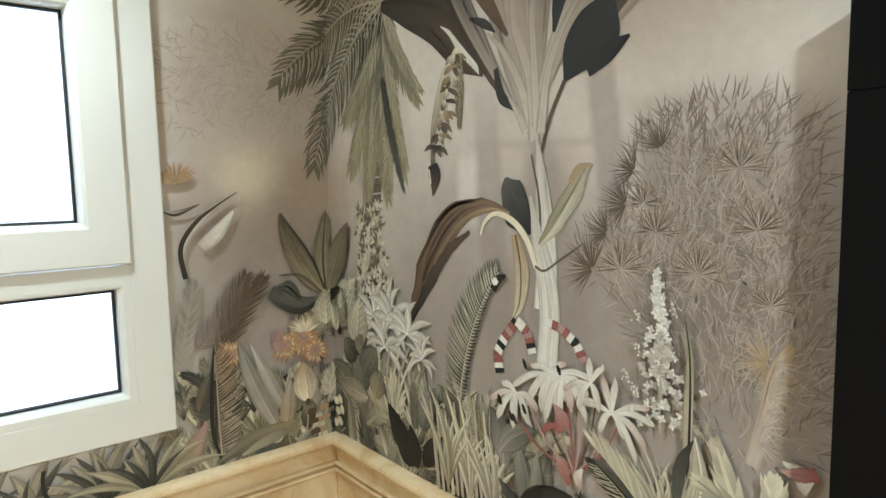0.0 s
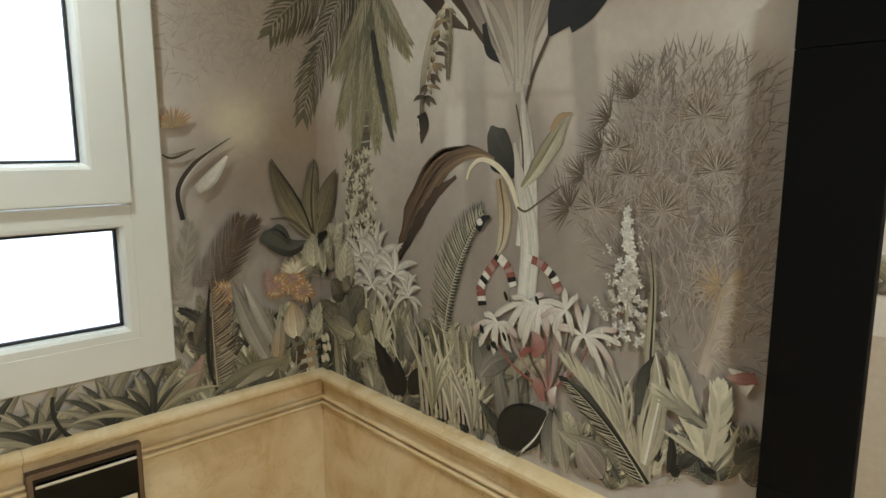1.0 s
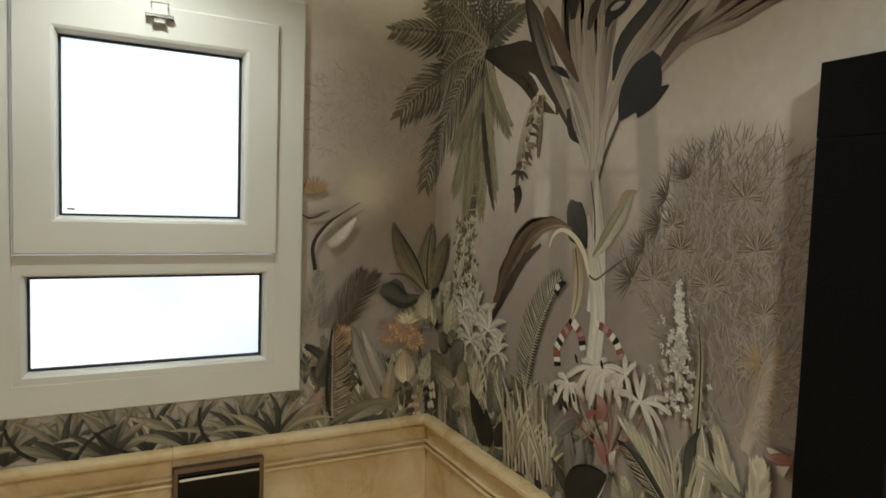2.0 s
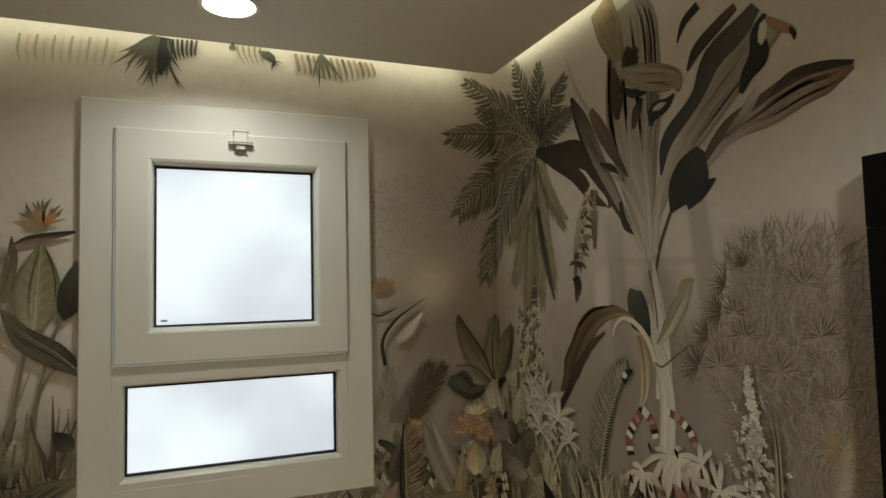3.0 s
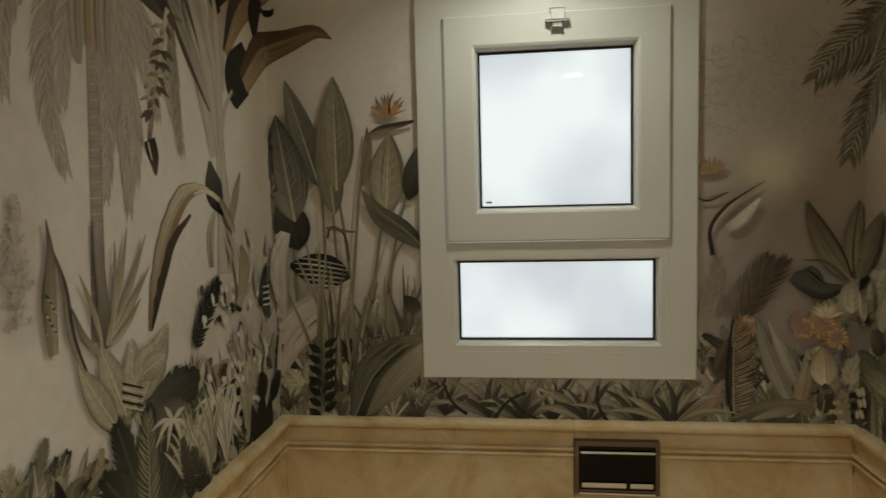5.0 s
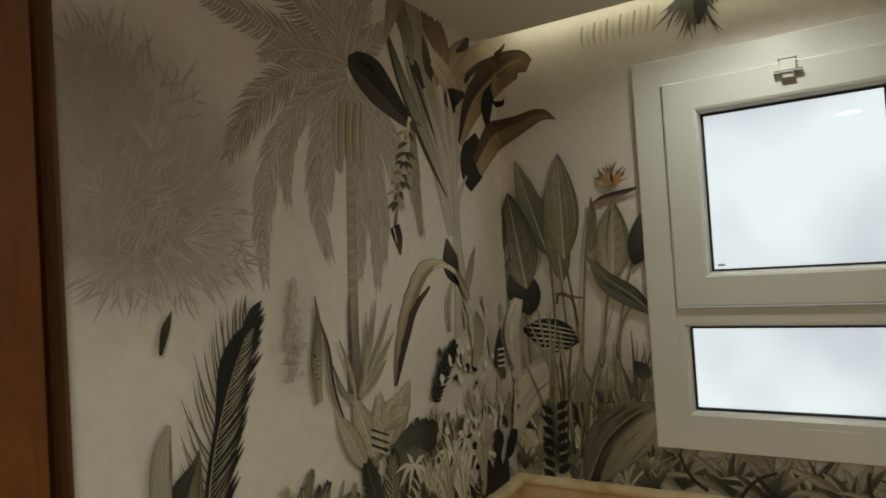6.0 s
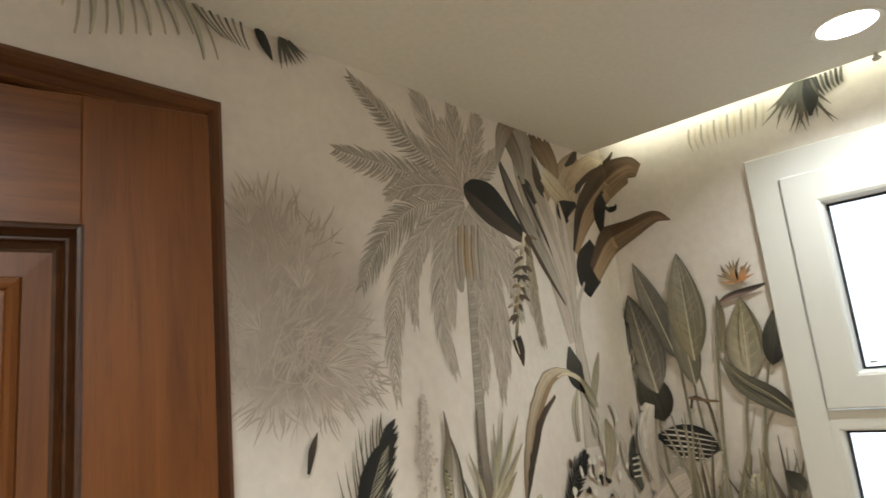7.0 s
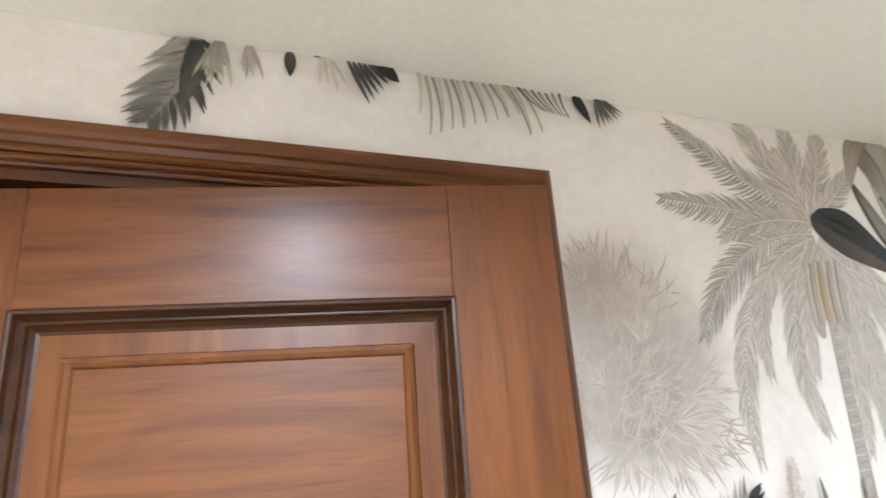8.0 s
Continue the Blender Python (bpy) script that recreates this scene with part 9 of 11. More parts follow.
blade([(-1.173, 2.056, 0.0113, 0.0229), (-1.064, 2.214, 0.0524, 0.0623), (-0.870, 2.359, 0.0667, 0.0750), (-0.766, 2.401, 0.0372, 0.0689), (-0.711, 2.374, 0.0167, 0.0336)], 'black', tip='brown', inkr='tan', edge=0.6, streaks=26)
blade([(-0.944, 2.142, 0.0144, 0.0146), (-0.948, 2.222, 0.0420, 0.0433), (-0.883, 2.316, 0.0140, 0.0247)], 'black', streaks=6)
blade([(-0.890, 2.254, 0.0084, 0.0084), (-0.840, 2.247, 0.0114, 0.0114), (-0.825, 2.262, 0.0024, 0.0024)], 'dark', streaks=2)
blade([(-1.064, 1.924, 0.0507, 0.0616), (-1.102, 1.992, 0.0740, 0.0781), (-1.025, 2.093, 0.0329, 0.0337)], 'black', tip='dark', edge=1, streaks=8)
blade([(-1.060, 1.996, 0.0294, 0.0529), (-0.916, 2.117, 0.0527, 0.0683), (-0.778, 2.160, 0.0319, 0.0451), (-0.686, 2.179, 0.0215, 0.0258), (-0.627, 2.152, 0.0020, 0.0020)], 'umber', tip='brown', inkr='tan', edge=0.5, streaks=28)
blade([(-1.243, 1.575, 0.0295, 0.0302), (-1.231, 1.742, 0.0264, 0.0269), (-1.252, 1.894, 0.0244, 0.0249), (-1.303, 2.041, 0.0202, 0.0205), (-1.381, 2.200, 0.0089, 0.0090)], 'stone', streaks=8, edge=0.5, tip='mist')
blade([(-1.225, 1.780, 0.0190, 0.0193), (-1.231, 1.933, 0.0192, 0.0195), (-1.272, 2.103, 0.0152, 0.0154), (-1.323, 2.249, 0.0056, 0.0057)], 'stone', streaks=8, edge=0.5, tip='mist')
blade([(-1.225, 1.780, 0.0152, 0.0154), (-1.217, 1.973, 0.0175, 0.0177), (-1.216, 2.130, 0.0159, 0.0161), (-1.235, 2.226, 0.0060, 0.0060)], 'stone', streaks=8, edge=0.5, tip='mist')
blade([(-1.239, 1.742, 0.0130, 0.0131), (-1.194, 1.877, 0.0095, 0.0096), (-1.134, 1.950, 0.0057, 0.0057)], 'stone', streaks=8, edge=0.5, tip='mist')
blade([(-1.240, 1.410, 0.0476, 0.0494), (-1.228, 1.574, 0.0409, 0.0422), (-1.230, 1.705, 0.0300, 0.0307)], 'stone', streaks=10, edge=0.6)
blade([(-1.234, 1.583, 0.0107, 0.0108), (-1.282, 1.654, 0.0491, 0.0510), (-1.299, 1.732, 0.0072, 0.0072)], 'black', tip='slate', streaks=6)
blade([(-1.271, 1.632, 0.0069, 0.0092), (-1.357, 1.653, 0.0090, 0.0144), (-1.451, 1.623, 0.0195, 0.0382), (-1.534, 1.529, 0.0202, 0.0394), (-1.585, 1.423, 0.0169, 0.0331), (-1.625, 1.325, 0.0054, 0.0081)], 'tan', tip='brown', inkr='cream', edge=0.4, streaks=28, rag=0.12)
blade([(-1.417, 1.587, 0.0057, 0.0057), (-1.501, 1.526, 0.0086, 0.0171), (-1.568, 1.421, 0.0085, 0.0223), (-1.619, 1.328, 0.0027, 0.0054)], 'umber', tip='dark', streaks=6, rag=0.2)
blade([(-1.213, 1.576, 0.0087, 0.0087), (-1.265, 1.628, 0.0089, 0.0090), (-1.340, 1.649, 0.0056, 0.0056), (-1.393, 1.641, 0.0029, 0.0029)], 'cream', streaks=2, edge=0.5)
blade([(-1.207, 1.516, 0.0113, 0.0114), (-1.157, 1.626, 0.0194, 0.0237), (-1.110, 1.706, 0.0040, 0.0040)], 'sage', tip='olive', streaks=8)
blade([(-1.320, 1.438, 0.0139, 0.0141), (-1.317, 1.526, 0.0209, 0.0213), (-1.284, 1.596, 0.0071, 0.0071)], 'taupe', tip='pale', streaks=8, rib='bark')
motif('banana_flower', 'hanging banana bunch with a dark bud, printed')
frond((-1.463, 2.077), (-1.452, 1.752), 0.050, 36, 'olive', w=0.0050, tip='palm', lean=28, droop=0.3)
blade([(-1.470, 2.094, 0.0094, 0.0094), (-1.526, 1.948, 0.0105, 0.0104), (-1.564, 1.827, 0.0086, 0.0086), (-1.583, 1.764, 0.0071, 0.0070)], 'cream', streaks=4, edge=0.66, tip='bark')
blade([(-1.473, 2.076, 0.0041, 0.0040), (-1.449, 2.077, 0.0083, 0.0082), (-1.434, 2.068, 0.0018, 0.0018)], 'dark', tip='bark', streaks=2, n=9)
blade([(-1.473, 2.076, 0.0036, 0.0036), (-1.431, 2.083, 0.0066, 0.0066), (-1.404, 2.078, 0.0016, 0.0016)], 'tan', tip='bark', streaks=2, n=9)
blade([(-1.473, 2.076, 0.0060, 0.0060), (-1.455, 2.065, 0.0102, 0.0101), (-1.445, 2.049, 0.0020, 0.0020)], 'umber', tip='bark', streaks=2, n=9)
blade([(-1.473, 2.076, 0.0035, 0.0035), (-1.448, 2.082, 0.0066, 0.0065), (-1.433, 2.077, 0.0017, 0.0017)], 'umber', tip='bark', streaks=2, n=9)
blade([(-1.484, 2.044, 0.0039, 0.0039), (-1.513, 2.043, 0.0055, 0.0055), (-1.533, 2.034, 0.0012, 0.0012)], 'umber', tip='bark', streaks=2, n=9)
blade([(-1.484, 2.044, 0.0059, 0.0058), (-1.469, 2.035, 0.0101, 0.0100), (-1.460, 2.020, 0.0019, 0.0019)], 'umber', tip='bark', streaks=2, n=9)
blade([(-1.484, 2.044, 0.0038, 0.0038), (-1.520, 2.042, 0.0055, 0.0055), (-1.544, 2.031, 0.0011, 0.0011)], 'cream', tip='bark', streaks=2, n=9)
blade([(-1.484, 2.044, 0.0046, 0.0046), (-1.498, 2.035, 0.0085, 0.0084), (-1.509, 2.020, 0.0017, 0.0017)], 'cream', tip='bark', streaks=2, n=9)
blade([(-1.496, 2.013, 0.0036, 0.0036), (-1.527, 2.003, 0.0064, 0.0064), (-1.548, 1.988, 0.0014, 0.0014)], 'tan', tip='bark', streaks=2, n=9)
blade([(-1.496, 2.013, 0.0036, 0.0035), (-1.524, 2.004, 0.0064, 0.0064), (-1.544, 1.990, 0.0014, 0.0014)], 'cream', tip='bark', streaks=2, n=9)
blade([(-1.496, 2.013, 0.0035, 0.0035), (-1.517, 2.008, 0.0065, 0.0064), (-1.531, 1.996, 0.0015, 0.0015)], 'tan', tip='bark', streaks=2, n=9)
blade([(-1.496, 2.013, 0.0036, 0.0036), (-1.527, 2.003, 0.0064, 0.0064), (-1.548, 1.988, 0.0014, 0.0014)], 'umber', tip='bark', streaks=2, n=9)
blade([(-1.508, 1.982, 0.0035, 0.0035), (-1.531, 1.976, 0.0064, 0.0064), (-1.547, 1.964, 0.0014, 0.0014)], 'umber', tip='bark', streaks=2, n=9)
blade([(-1.508, 1.982, 0.0042, 0.0042), (-1.475, 1.980, 0.0079, 0.0078), (-1.453, 1.969, 0.0017, 0.0017)], 'umber', tip='bark', streaks=2, n=9)
blade([(-1.508, 1.982, 0.0036, 0.0036), (-1.541, 1.972, 0.0064, 0.0064), (-1.563, 1.956, 0.0014, 0.0014)], 'umber', tip='bark', streaks=2, n=9)
blade([(-1.508, 1.982, 0.0056, 0.0056), (-1.495, 1.975, 0.0097, 0.0097), (-1.487, 1.961, 0.0019, 0.0019)], 'dark', tip='bark', streaks=2, n=9)
blade([(-1.519, 1.952, 0.0054, 0.0054), (-1.508, 1.946, 0.0096, 0.0095), (-1.501, 1.933, 0.0019, 0.0019)], 'umber', tip='bark', streaks=2, n=9)
blade([(-1.519, 1.952, 0.0044, 0.0044), (-1.531, 1.945, 0.0083, 0.0083), (-1.541, 1.931, 0.0017, 0.0017)], 'dark', tip='bark', streaks=2, n=9)
blade([(-1.519, 1.952, 0.0040, 0.0040), (-1.491, 1.950, 0.0077, 0.0077), (-1.473, 1.940, 0.0017, 0.0017)], 'dark', tip='bark', streaks=2, n=9)
blade([(-1.519, 1.952, 0.0038, 0.0038), (-1.546, 1.952, 0.0054, 0.0054), (-1.564, 1.944, 0.0012, 0.0012)], 'dark', tip='bark', streaks=2, n=9)
blade([(-1.530, 1.922, 0.0055, 0.0055), (-1.515, 1.911, 0.0095, 0.0094), (-1.505, 1.895, 0.0018, 0.0018)], 'umber', tip='bark', streaks=2, n=9)
blade([(-1.530, 1.922, 0.0055, 0.0055), (-1.516, 1.913, 0.0094, 0.0094), (-1.508, 1.898, 0.0018, 0.0018)], 'umber', tip='bark', streaks=2, n=9)
blade([(-1.530, 1.922, 0.0038, 0.0038), (-1.556, 1.922, 0.0054, 0.0054), (-1.573, 1.914, 0.0012, 0.0012)], 'tan', tip='bark', streaks=2, n=9)
blade([(-1.530, 1.922, 0.0034, 0.0034), (-1.502, 1.926, 0.0061, 0.0061), (-1.484, 1.920, 0.0015, 0.0015)], 'cream', tip='bark', streaks=2, n=9)
blade([(-1.542, 1.892, 0.0036, 0.0036), (-1.572, 1.892, 0.0053, 0.0053), (-1.592, 1.884, 0.0011, 0.0011)], 'cream', tip='bark', streaks=2, n=9)
blade([(-1.542, 1.892, 0.0046, 0.0046), (-1.557, 1.882, 0.0082, 0.0081), (-1.568, 1.868, 0.0016, 0.0016)], 'tan', tip='bark', streaks=2, n=9)
blade([(-1.542, 1.892, 0.0052, 0.0051), (-1.531, 1.887, 0.0093, 0.0092), (-1.525, 1.874, 0.0018, 0.0018)], 'umber', tip='bark', streaks=2, n=9)
blade([(-1.542, 1.892, 0.0040, 0.0040), (-1.508, 1.888, 0.0075, 0.0075), (-1.487, 1.876, 0.0016, 0.0016)], 'umber', tip='bark', streaks=2, n=9)
blade([(-1.552, 1.863, 0.0035, 0.0035), (-1.586, 1.863, 0.0053, 0.0053), (-1.609, 1.854, 0.0011, 0.0011)], 'cream', tip='bark', streaks=2, n=9)
blade([(-1.552, 1.863, 0.0046, 0.0046), (-1.569, 1.852, 0.0081, 0.0080), (-1.580, 1.837, 0.0016, 0.0016)], 'dark', tip='bark', streaks=2, n=9)
blade([(-1.552, 1.863, 0.0051, 0.0051), (-1.542, 1.857, 0.0091, 0.0091), (-1.535, 1.844, 0.0018, 0.0018)], 'dark', tip='bark', streaks=2, n=9)
blade([(-1.552, 1.863, 0.0044, 0.0043), (-1.564, 1.856, 0.0081, 0.0081), (-1.573, 1.844, 0.0016, 0.0016)], 'tan', tip='bark', streaks=2, n=9)
blade([(-1.563, 1.834, 0.0034, 0.0034), (-1.586, 1.829, 0.0063, 0.0063), (-1.601, 1.818, 0.0014, 0.0014)], 'dark', tip='bark', streaks=2, n=9)
blade([(-1.563, 1.834, 0.0034, 0.0034), (-1.586, 1.829, 0.0063, 0.0063), (-1.601, 1.818, 0.0014, 0.0014)], 'tan', tip='bark', streaks=2, n=9)
blade([(-1.563, 1.834, 0.0047, 0.0047), (-1.581, 1.822, 0.0080, 0.0080), (-1.594, 1.806, 0.0016, 0.0016)], 'dark', tip='bark', streaks=2, n=9)
blade([(-1.563, 1.834, 0.0035, 0.0035), (-1.592, 1.826, 0.0063, 0.0063), (-1.612, 1.813, 0.0013, 0.0013)], 'umber', tip='bark', streaks=2, n=9)
blade([(-1.583, 1.767, 0.0230, 0.0225), (-1.572, 1.736, 0.0232, 0.0227), (-1.567, 1.708, 0.0145, 0.0115), (-1.564, 1.685, 0.0029, 0.0029)], 'black', tip='umber', streaks=4)
blade([(-1.589, 1.761, 0.0028, 0.0028), (-1.577, 1.720, 0.0021, 0.0021)], 'cream', streaks=0, edge=0.66)
motif('door_wall_undergrowth', 'printed ferns, striped fronds, lilies and broad leaves by the door')
thicket((-1.990, 1.011), (-0.830, 0.762), 90, 0.121)
thicket((-1.857, 1.149), (-0.842, 1.042), 44, 0.113)
thicket((-1.887, 1.003), (-0.892, 0.790), 50, 0.097)
thicket((-1.801, 1.103), (-0.977, 0.944), 34, 0.103)
thicket((-2.136, 1.077), (-1.811, 0.984), 64, 0.117)
thicket((-2.365, 1.182), (-2.262, 1.165), 14, 0.080)
spike((-2.020, 1.412), (-1.999, 1.639), 0.092, 120, ink='mist')
frond((-2.265, 1.156), (-2.141, 1.568), 0.137, 26, 'olive', w=0.0036, tip='bark', bend=0.12, lean=34, left=1, right=0)
blade([(-2.225, 1.369, 0.0067, 0.0159), (-2.179, 1.460, 0.0404, 0.0357), (-2.151, 1.517, 0.0299, 0.0264), (-2.125, 1.546, 0.0071, 0.0071)], 'black', tip='dark', streaks=6)
frond((-2.265, 1.154), (-2.134, 1.573), 0.132, 44, 'black', w=0.0117, tip='dark', bend=0.12, lean=36, left=0, right=1)
frond((-2.263, 1.153), (-2.144, 1.527), 0.085, 36, 'sage', w=0.0017, tip='pale', bend=0.12, lean=38, left=0, right=1)
blade([(-2.321, 1.162, 0.0590, 0.0472), (-2.301, 1.247, 0.0498, 0.0385), (-2.277, 1.305, 0.0146, 0.0128), (-2.269, 1.334, 0.0010, 0.0010)], 'dark', tip='slate', inkr='olive', streaks=24, rib='bark')
blade([(-2.356, 1.187, 0.0178, 0.0184), (-2.353, 1.329, 0.0174, 0.0272), (-2.331, 1.394, 0.0055, 0.0056)], 'taupe', tip='sage', streaks=14)
blade([(-2.339, 1.519, 0.0035, 0.0035), (-2.327, 1.562, 0.0087, 0.0088), (-2.312, 1.595, 0.0009, 0.0009)], 'dark', tip='umber', streaks=6)
blade([(-1.939, 1.349, 0.0116, 0.0118), (-1.939, 1.447, 0.0195, 0.0167), (-1.929, 1.530, 0.0099, 0.0100), (-1.934, 1.596, 0.0016, 0.0016)], 'olive', tip='bark', inkr='sage', edge=0.5, streaks=14)
blade([(-1.839, 1.249, 0.0036, 0.0036), (-1.886, 1.363, 0.0103, 0.0087), (-1.900, 1.466, 0.0085, 0.0086), (-1.923, 1.542, 0.0016, 0.0016)], 'sage', tip='bark', inkr='dark', streaks=8)
blade([(-1.805, 1.308, 0.0033, 0.0033), (-1.858, 1.365, 0.0083, 0.0083), (-1.886, 1.427, 0.0017, 0.0017)], 'sage', tip='slate', streaks=6)
patch((-1.948, 1.460), 0.002, 0.003, 'dark', 0)
patch((-1.938, 1.443), 0.002, 0.003, 'pale', 0)
patch((-1.927, 1.425), 0.002, 0.003, 'dark', 0)
patch((-1.944, 1.412), 0.002, 0.003, 'pale', 0)
patch((-1.933, 1.394), 0.002, 0.003, 'dark', 0)
patch((-1.944, 1.453), 0.002, 0.003, 'pale', 0)
patch((-1.933, 1.436), 0.002, 0.003, 'dark', 0)
patch((-1.949, 1.423), 0.002, 0.003, 'pale', 0)
patch((-1.939, 1.405), 0.002, 0.003, 'dark', 0)
patch((-1.929, 1.387), 0.002, 0.003, 'pale', 0)
patch((-1.939, 1.447), 0.002, 0.003, 'dark', 0)
patch((-1.929, 1.429), 0.002, 0.003, 'pale', 0)
patch((-1.945, 1.416), 0.002, 0.003, 'dark', 0)
patch((-1.935, 1.398), 0.002, 0.003, 'pale', 0)
patch((-1.945, 1.457), 0.002, 0.003, 'dark', 0)
patch((-1.935, 1.440), 0.002, 0.003, 'pale', 0)
patch((-1.951, 1.426), 0.002, 0.003, 'dark', 0)
patch((-1.940, 1.409), 0.002, 0.003, 'pale', 0)
patch((-1.930, 1.391), 0.002, 0.003, 'dark', 0)
patch((-1.940, 1.450), 0.002, 0.003, 'pale', 0)
patch((-1.930, 1.433), 0.002, 0.003, 'dark', 0)
patch((-1.946, 1.420), 0.002, 0.003, 'pale', 0)
patch((-1.936, 1.402), 0.002, 0.003, 'dark', 0)
patch((-1.952, 1.389), 0.002, 0.003, 'pale', 0)
patch((-1.936, 1.444), 0.002, 0.003, 'dark', 0)
patch((-1.926, 1.426), 0.002, 0.003, 'pale', 0)
patch((-1.942, 1.413), 0.002, 0.003, 'dark', 0)
patch((-1.932, 1.395), 0.002, 0.003, 'pale', 0)
patch((-1.942, 1.454), 0.002, 0.003, 'dark', 0)
patch((-1.932, 1.437), 0.002, 0.003, 'pale', 0)
blade([(-1.793, 1.332, 0.0219, 0.0225), (-1.795, 1.427, 0.0177, 0.0181), (-1.797, 1.533, 0.0146, 0.0149), (-1.792, 1.586, 0.0137, 0.0139)], 'bark', streaks=12, edge=0.5, tip='palm')
blade([(-1.793, 1.332, 0.0040, 0.0040), (-1.705, 1.435, 0.0107, 0.0087), (-1.632, 1.551, 0.0014, 0.0014)], 'sage', tip='olive', inkr='pale', streaks=6, n=12)
blade([(-1.793, 1.332, 0.0041, 0.0041), (-1.737, 1.446, 0.0106, 0.0085), (-1.700, 1.568, 0.0013, 0.0013)], 'sage', tip='olive', inkr='pale', streaks=6, n=12)
blade([(-1.793, 1.332, 0.0038, 0.0038), (-1.702, 1.400, 0.0105, 0.0085), (-1.626, 1.477, 0.0014, 0.0014)], 'sage', tip='olive', inkr='pale', streaks=6, n=12)
blade([(-1.784, 1.317, 0.0041, 0.0041), (-1.754, 1.428, 0.0104, 0.0084), (-1.745, 1.543, 0.0013, 0.0013)], 'sage', tip='olive', inkr='pale', streaks=6, n=12)
blade([(-1.794, 1.319, 0.0037, 0.0038), (-1.722, 1.360, 0.0101, 0.0082), (-1.667, 1.409, 0.0013, 0.0013)], 'sage', tip='olive', inkr='pale', streaks=6, n=12)
blade([(-1.804, 1.321, 0.0039, 0.0039), (-1.822, 1.404, 0.0093, 0.0075), (-1.858, 1.486, 0.0011, 0.0011)], 'sage', tip='olive', inkr='pale', streaks=6, n=12)
leaf((-1.743, 1.168), (-1.813, 1.336), 0.083, 'sage', tip='pale', veins=14, rag=0.06, split=0.1)
leaf((-1.710, 1.173), (-1.708, 1.330), 0.081, 'sage', tip='pale', veins=14, rag=0.06, split=0.1)
leaf((-1.686, 1.181), (-1.562, 1.333), 0.099, 'sage', tip='pale', veins=14, rag=0.06, split=0.1)
leaf((-1.705, 1.229), (-1.628, 1.300), 0.076, 'sage', tip='pale', veins=14, rag=0.06, split=0.1)
leaf((-1.777, 1.151), (-1.881, 1.311), 0.066, 'sage', tip='pale', veins=14, rag=0.06, split=0.1)
leaf((-1.681, 1.238), (-1.581, 1.260), 0.067, 'sage', tip='pale', veins=14, rag=0.06, split=0.1)
stalk((-1.753, 1.241), (-1.679, 1.208), 0.0053, 0.0042, 'black')
stalk((-1.753, 1.231), (-1.680, 1.198), 0.0053, 0.0042, 'pale')
stalk((-1.754, 1.222), (-1.681, 1.188), 0.0053, 0.0042, 'black')
stalk((-1.755, 1.212), (-1.682, 1.178), 0.0053, 0.0042, 'pale')
stalk((-1.756, 1.203), (-1.682, 1.168), 0.0053, 0.0043, 'black')
stalk((-1.756, 1.193), (-1.683, 1.158), 0.0053, 0.0043, 'pale')
blade([(-1.664, 1.160, 0.0147, 0.0148), (-1.562, 1.162, 0.0484, 0.0544), (-1.477, 1.172, 0.0456, 0.0582), (-1.461, 1.198, 0.0089, 0.0090)], 'slate', tip='dark', streaks=14, rag=0.2)
blade([(-1.691, 1.124, 0.0161, 0.0162), (-1.593, 1.109, 0.0442, 0.0346), (-1.484, 1.093, 0.0147, 0.0147)], 'slate', tip='green', streaks=14, rag=0.2)
frond((-1.687, 0.886), (-1.665, 1.146), 0.078, 20, 'slate', w=0.0118, tip='dark', lean=40)
frond((-1.687, 0.886), (-1.777, 1.151), 0.074, 20, 'slate', w=0.0112, tip='dark', lean=40)
frond((-1.687, 0.886), (-1.571, 1.056), 0.082, 20, 'slate', w=0.0123, tip='dark', lean=40)
frond((-1.709, 0.897), (-1.825, 1.058), 0.072, 20, 'slate', w=0.0109, tip='dark', lean=40)
frond((-1.663, 0.876), (-1.553, 0.954), 0.085, 20, 'slate', w=0.0127, tip='dark', lean=40)
frond((-1.687, 0.886), (-1.670, 1.140), 0.067, 22, 'sage', w=0.0039, tip='olive', lean=44)
blade([(-1.568, 1.094, 0.0018, 0.0018), (-1.614, 1.108, 0.0063, 0.0062), (-1.659, 1.101, 0.0013, 0.0013)], 'white', tip='stone', edge=0.66, streaks=4, n=10)
blade([(-1.568, 1.094, 0.0026, 0.0026), (-1.606, 1.092, 0.0084, 0.0084), (-1.646, 1.057, 0.0015, 0.0015)], 'white', tip='pale', edge=0.66, streaks=4, n=10)
blade([(-1.568, 1.094, 0.0032, 0.0032), (-1.584, 1.079, 0.0093, 0.0092), (-1.603, 1.027, 0.0016, 0.0016)], 'white', tip='pale', edge=0.66, streaks=4, n=10)
blade([(-1.568, 1.094, 0.0027, 0.0027), (-1.550, 1.071, 0.0089, 0.0088), (-1.534, 1.010, 0.0017, 0.0016)], 'white', tip='pale', edge=0.66, streaks=4, n=10)
blade([(-1.568, 1.094, 0.0018, 0.0018), (-1.530, 1.076, 0.0068, 0.0068), (-1.493, 1.028, 0.0015, 0.0015)], 'white', tip='pale', edge=0.66, streaks=4, n=10)
blade([(-1.568, 1.094, 0.0028, 0.0028), (-1.585, 1.118, 0.0076, 0.0076), (-1.601, 1.138, 0.0013, 0.0013)], 'white', tip='stone', edge=0.66, streaks=4, n=10)
blade([(-1.568, 1.094, 0.0030, 0.0030), (-1.541, 1.105, 0.0084, 0.0085), (-1.514, 1.109, 0.0014, 0.0014)], 'white', tip='pale', edge=0.66, streaks=4, n=10)
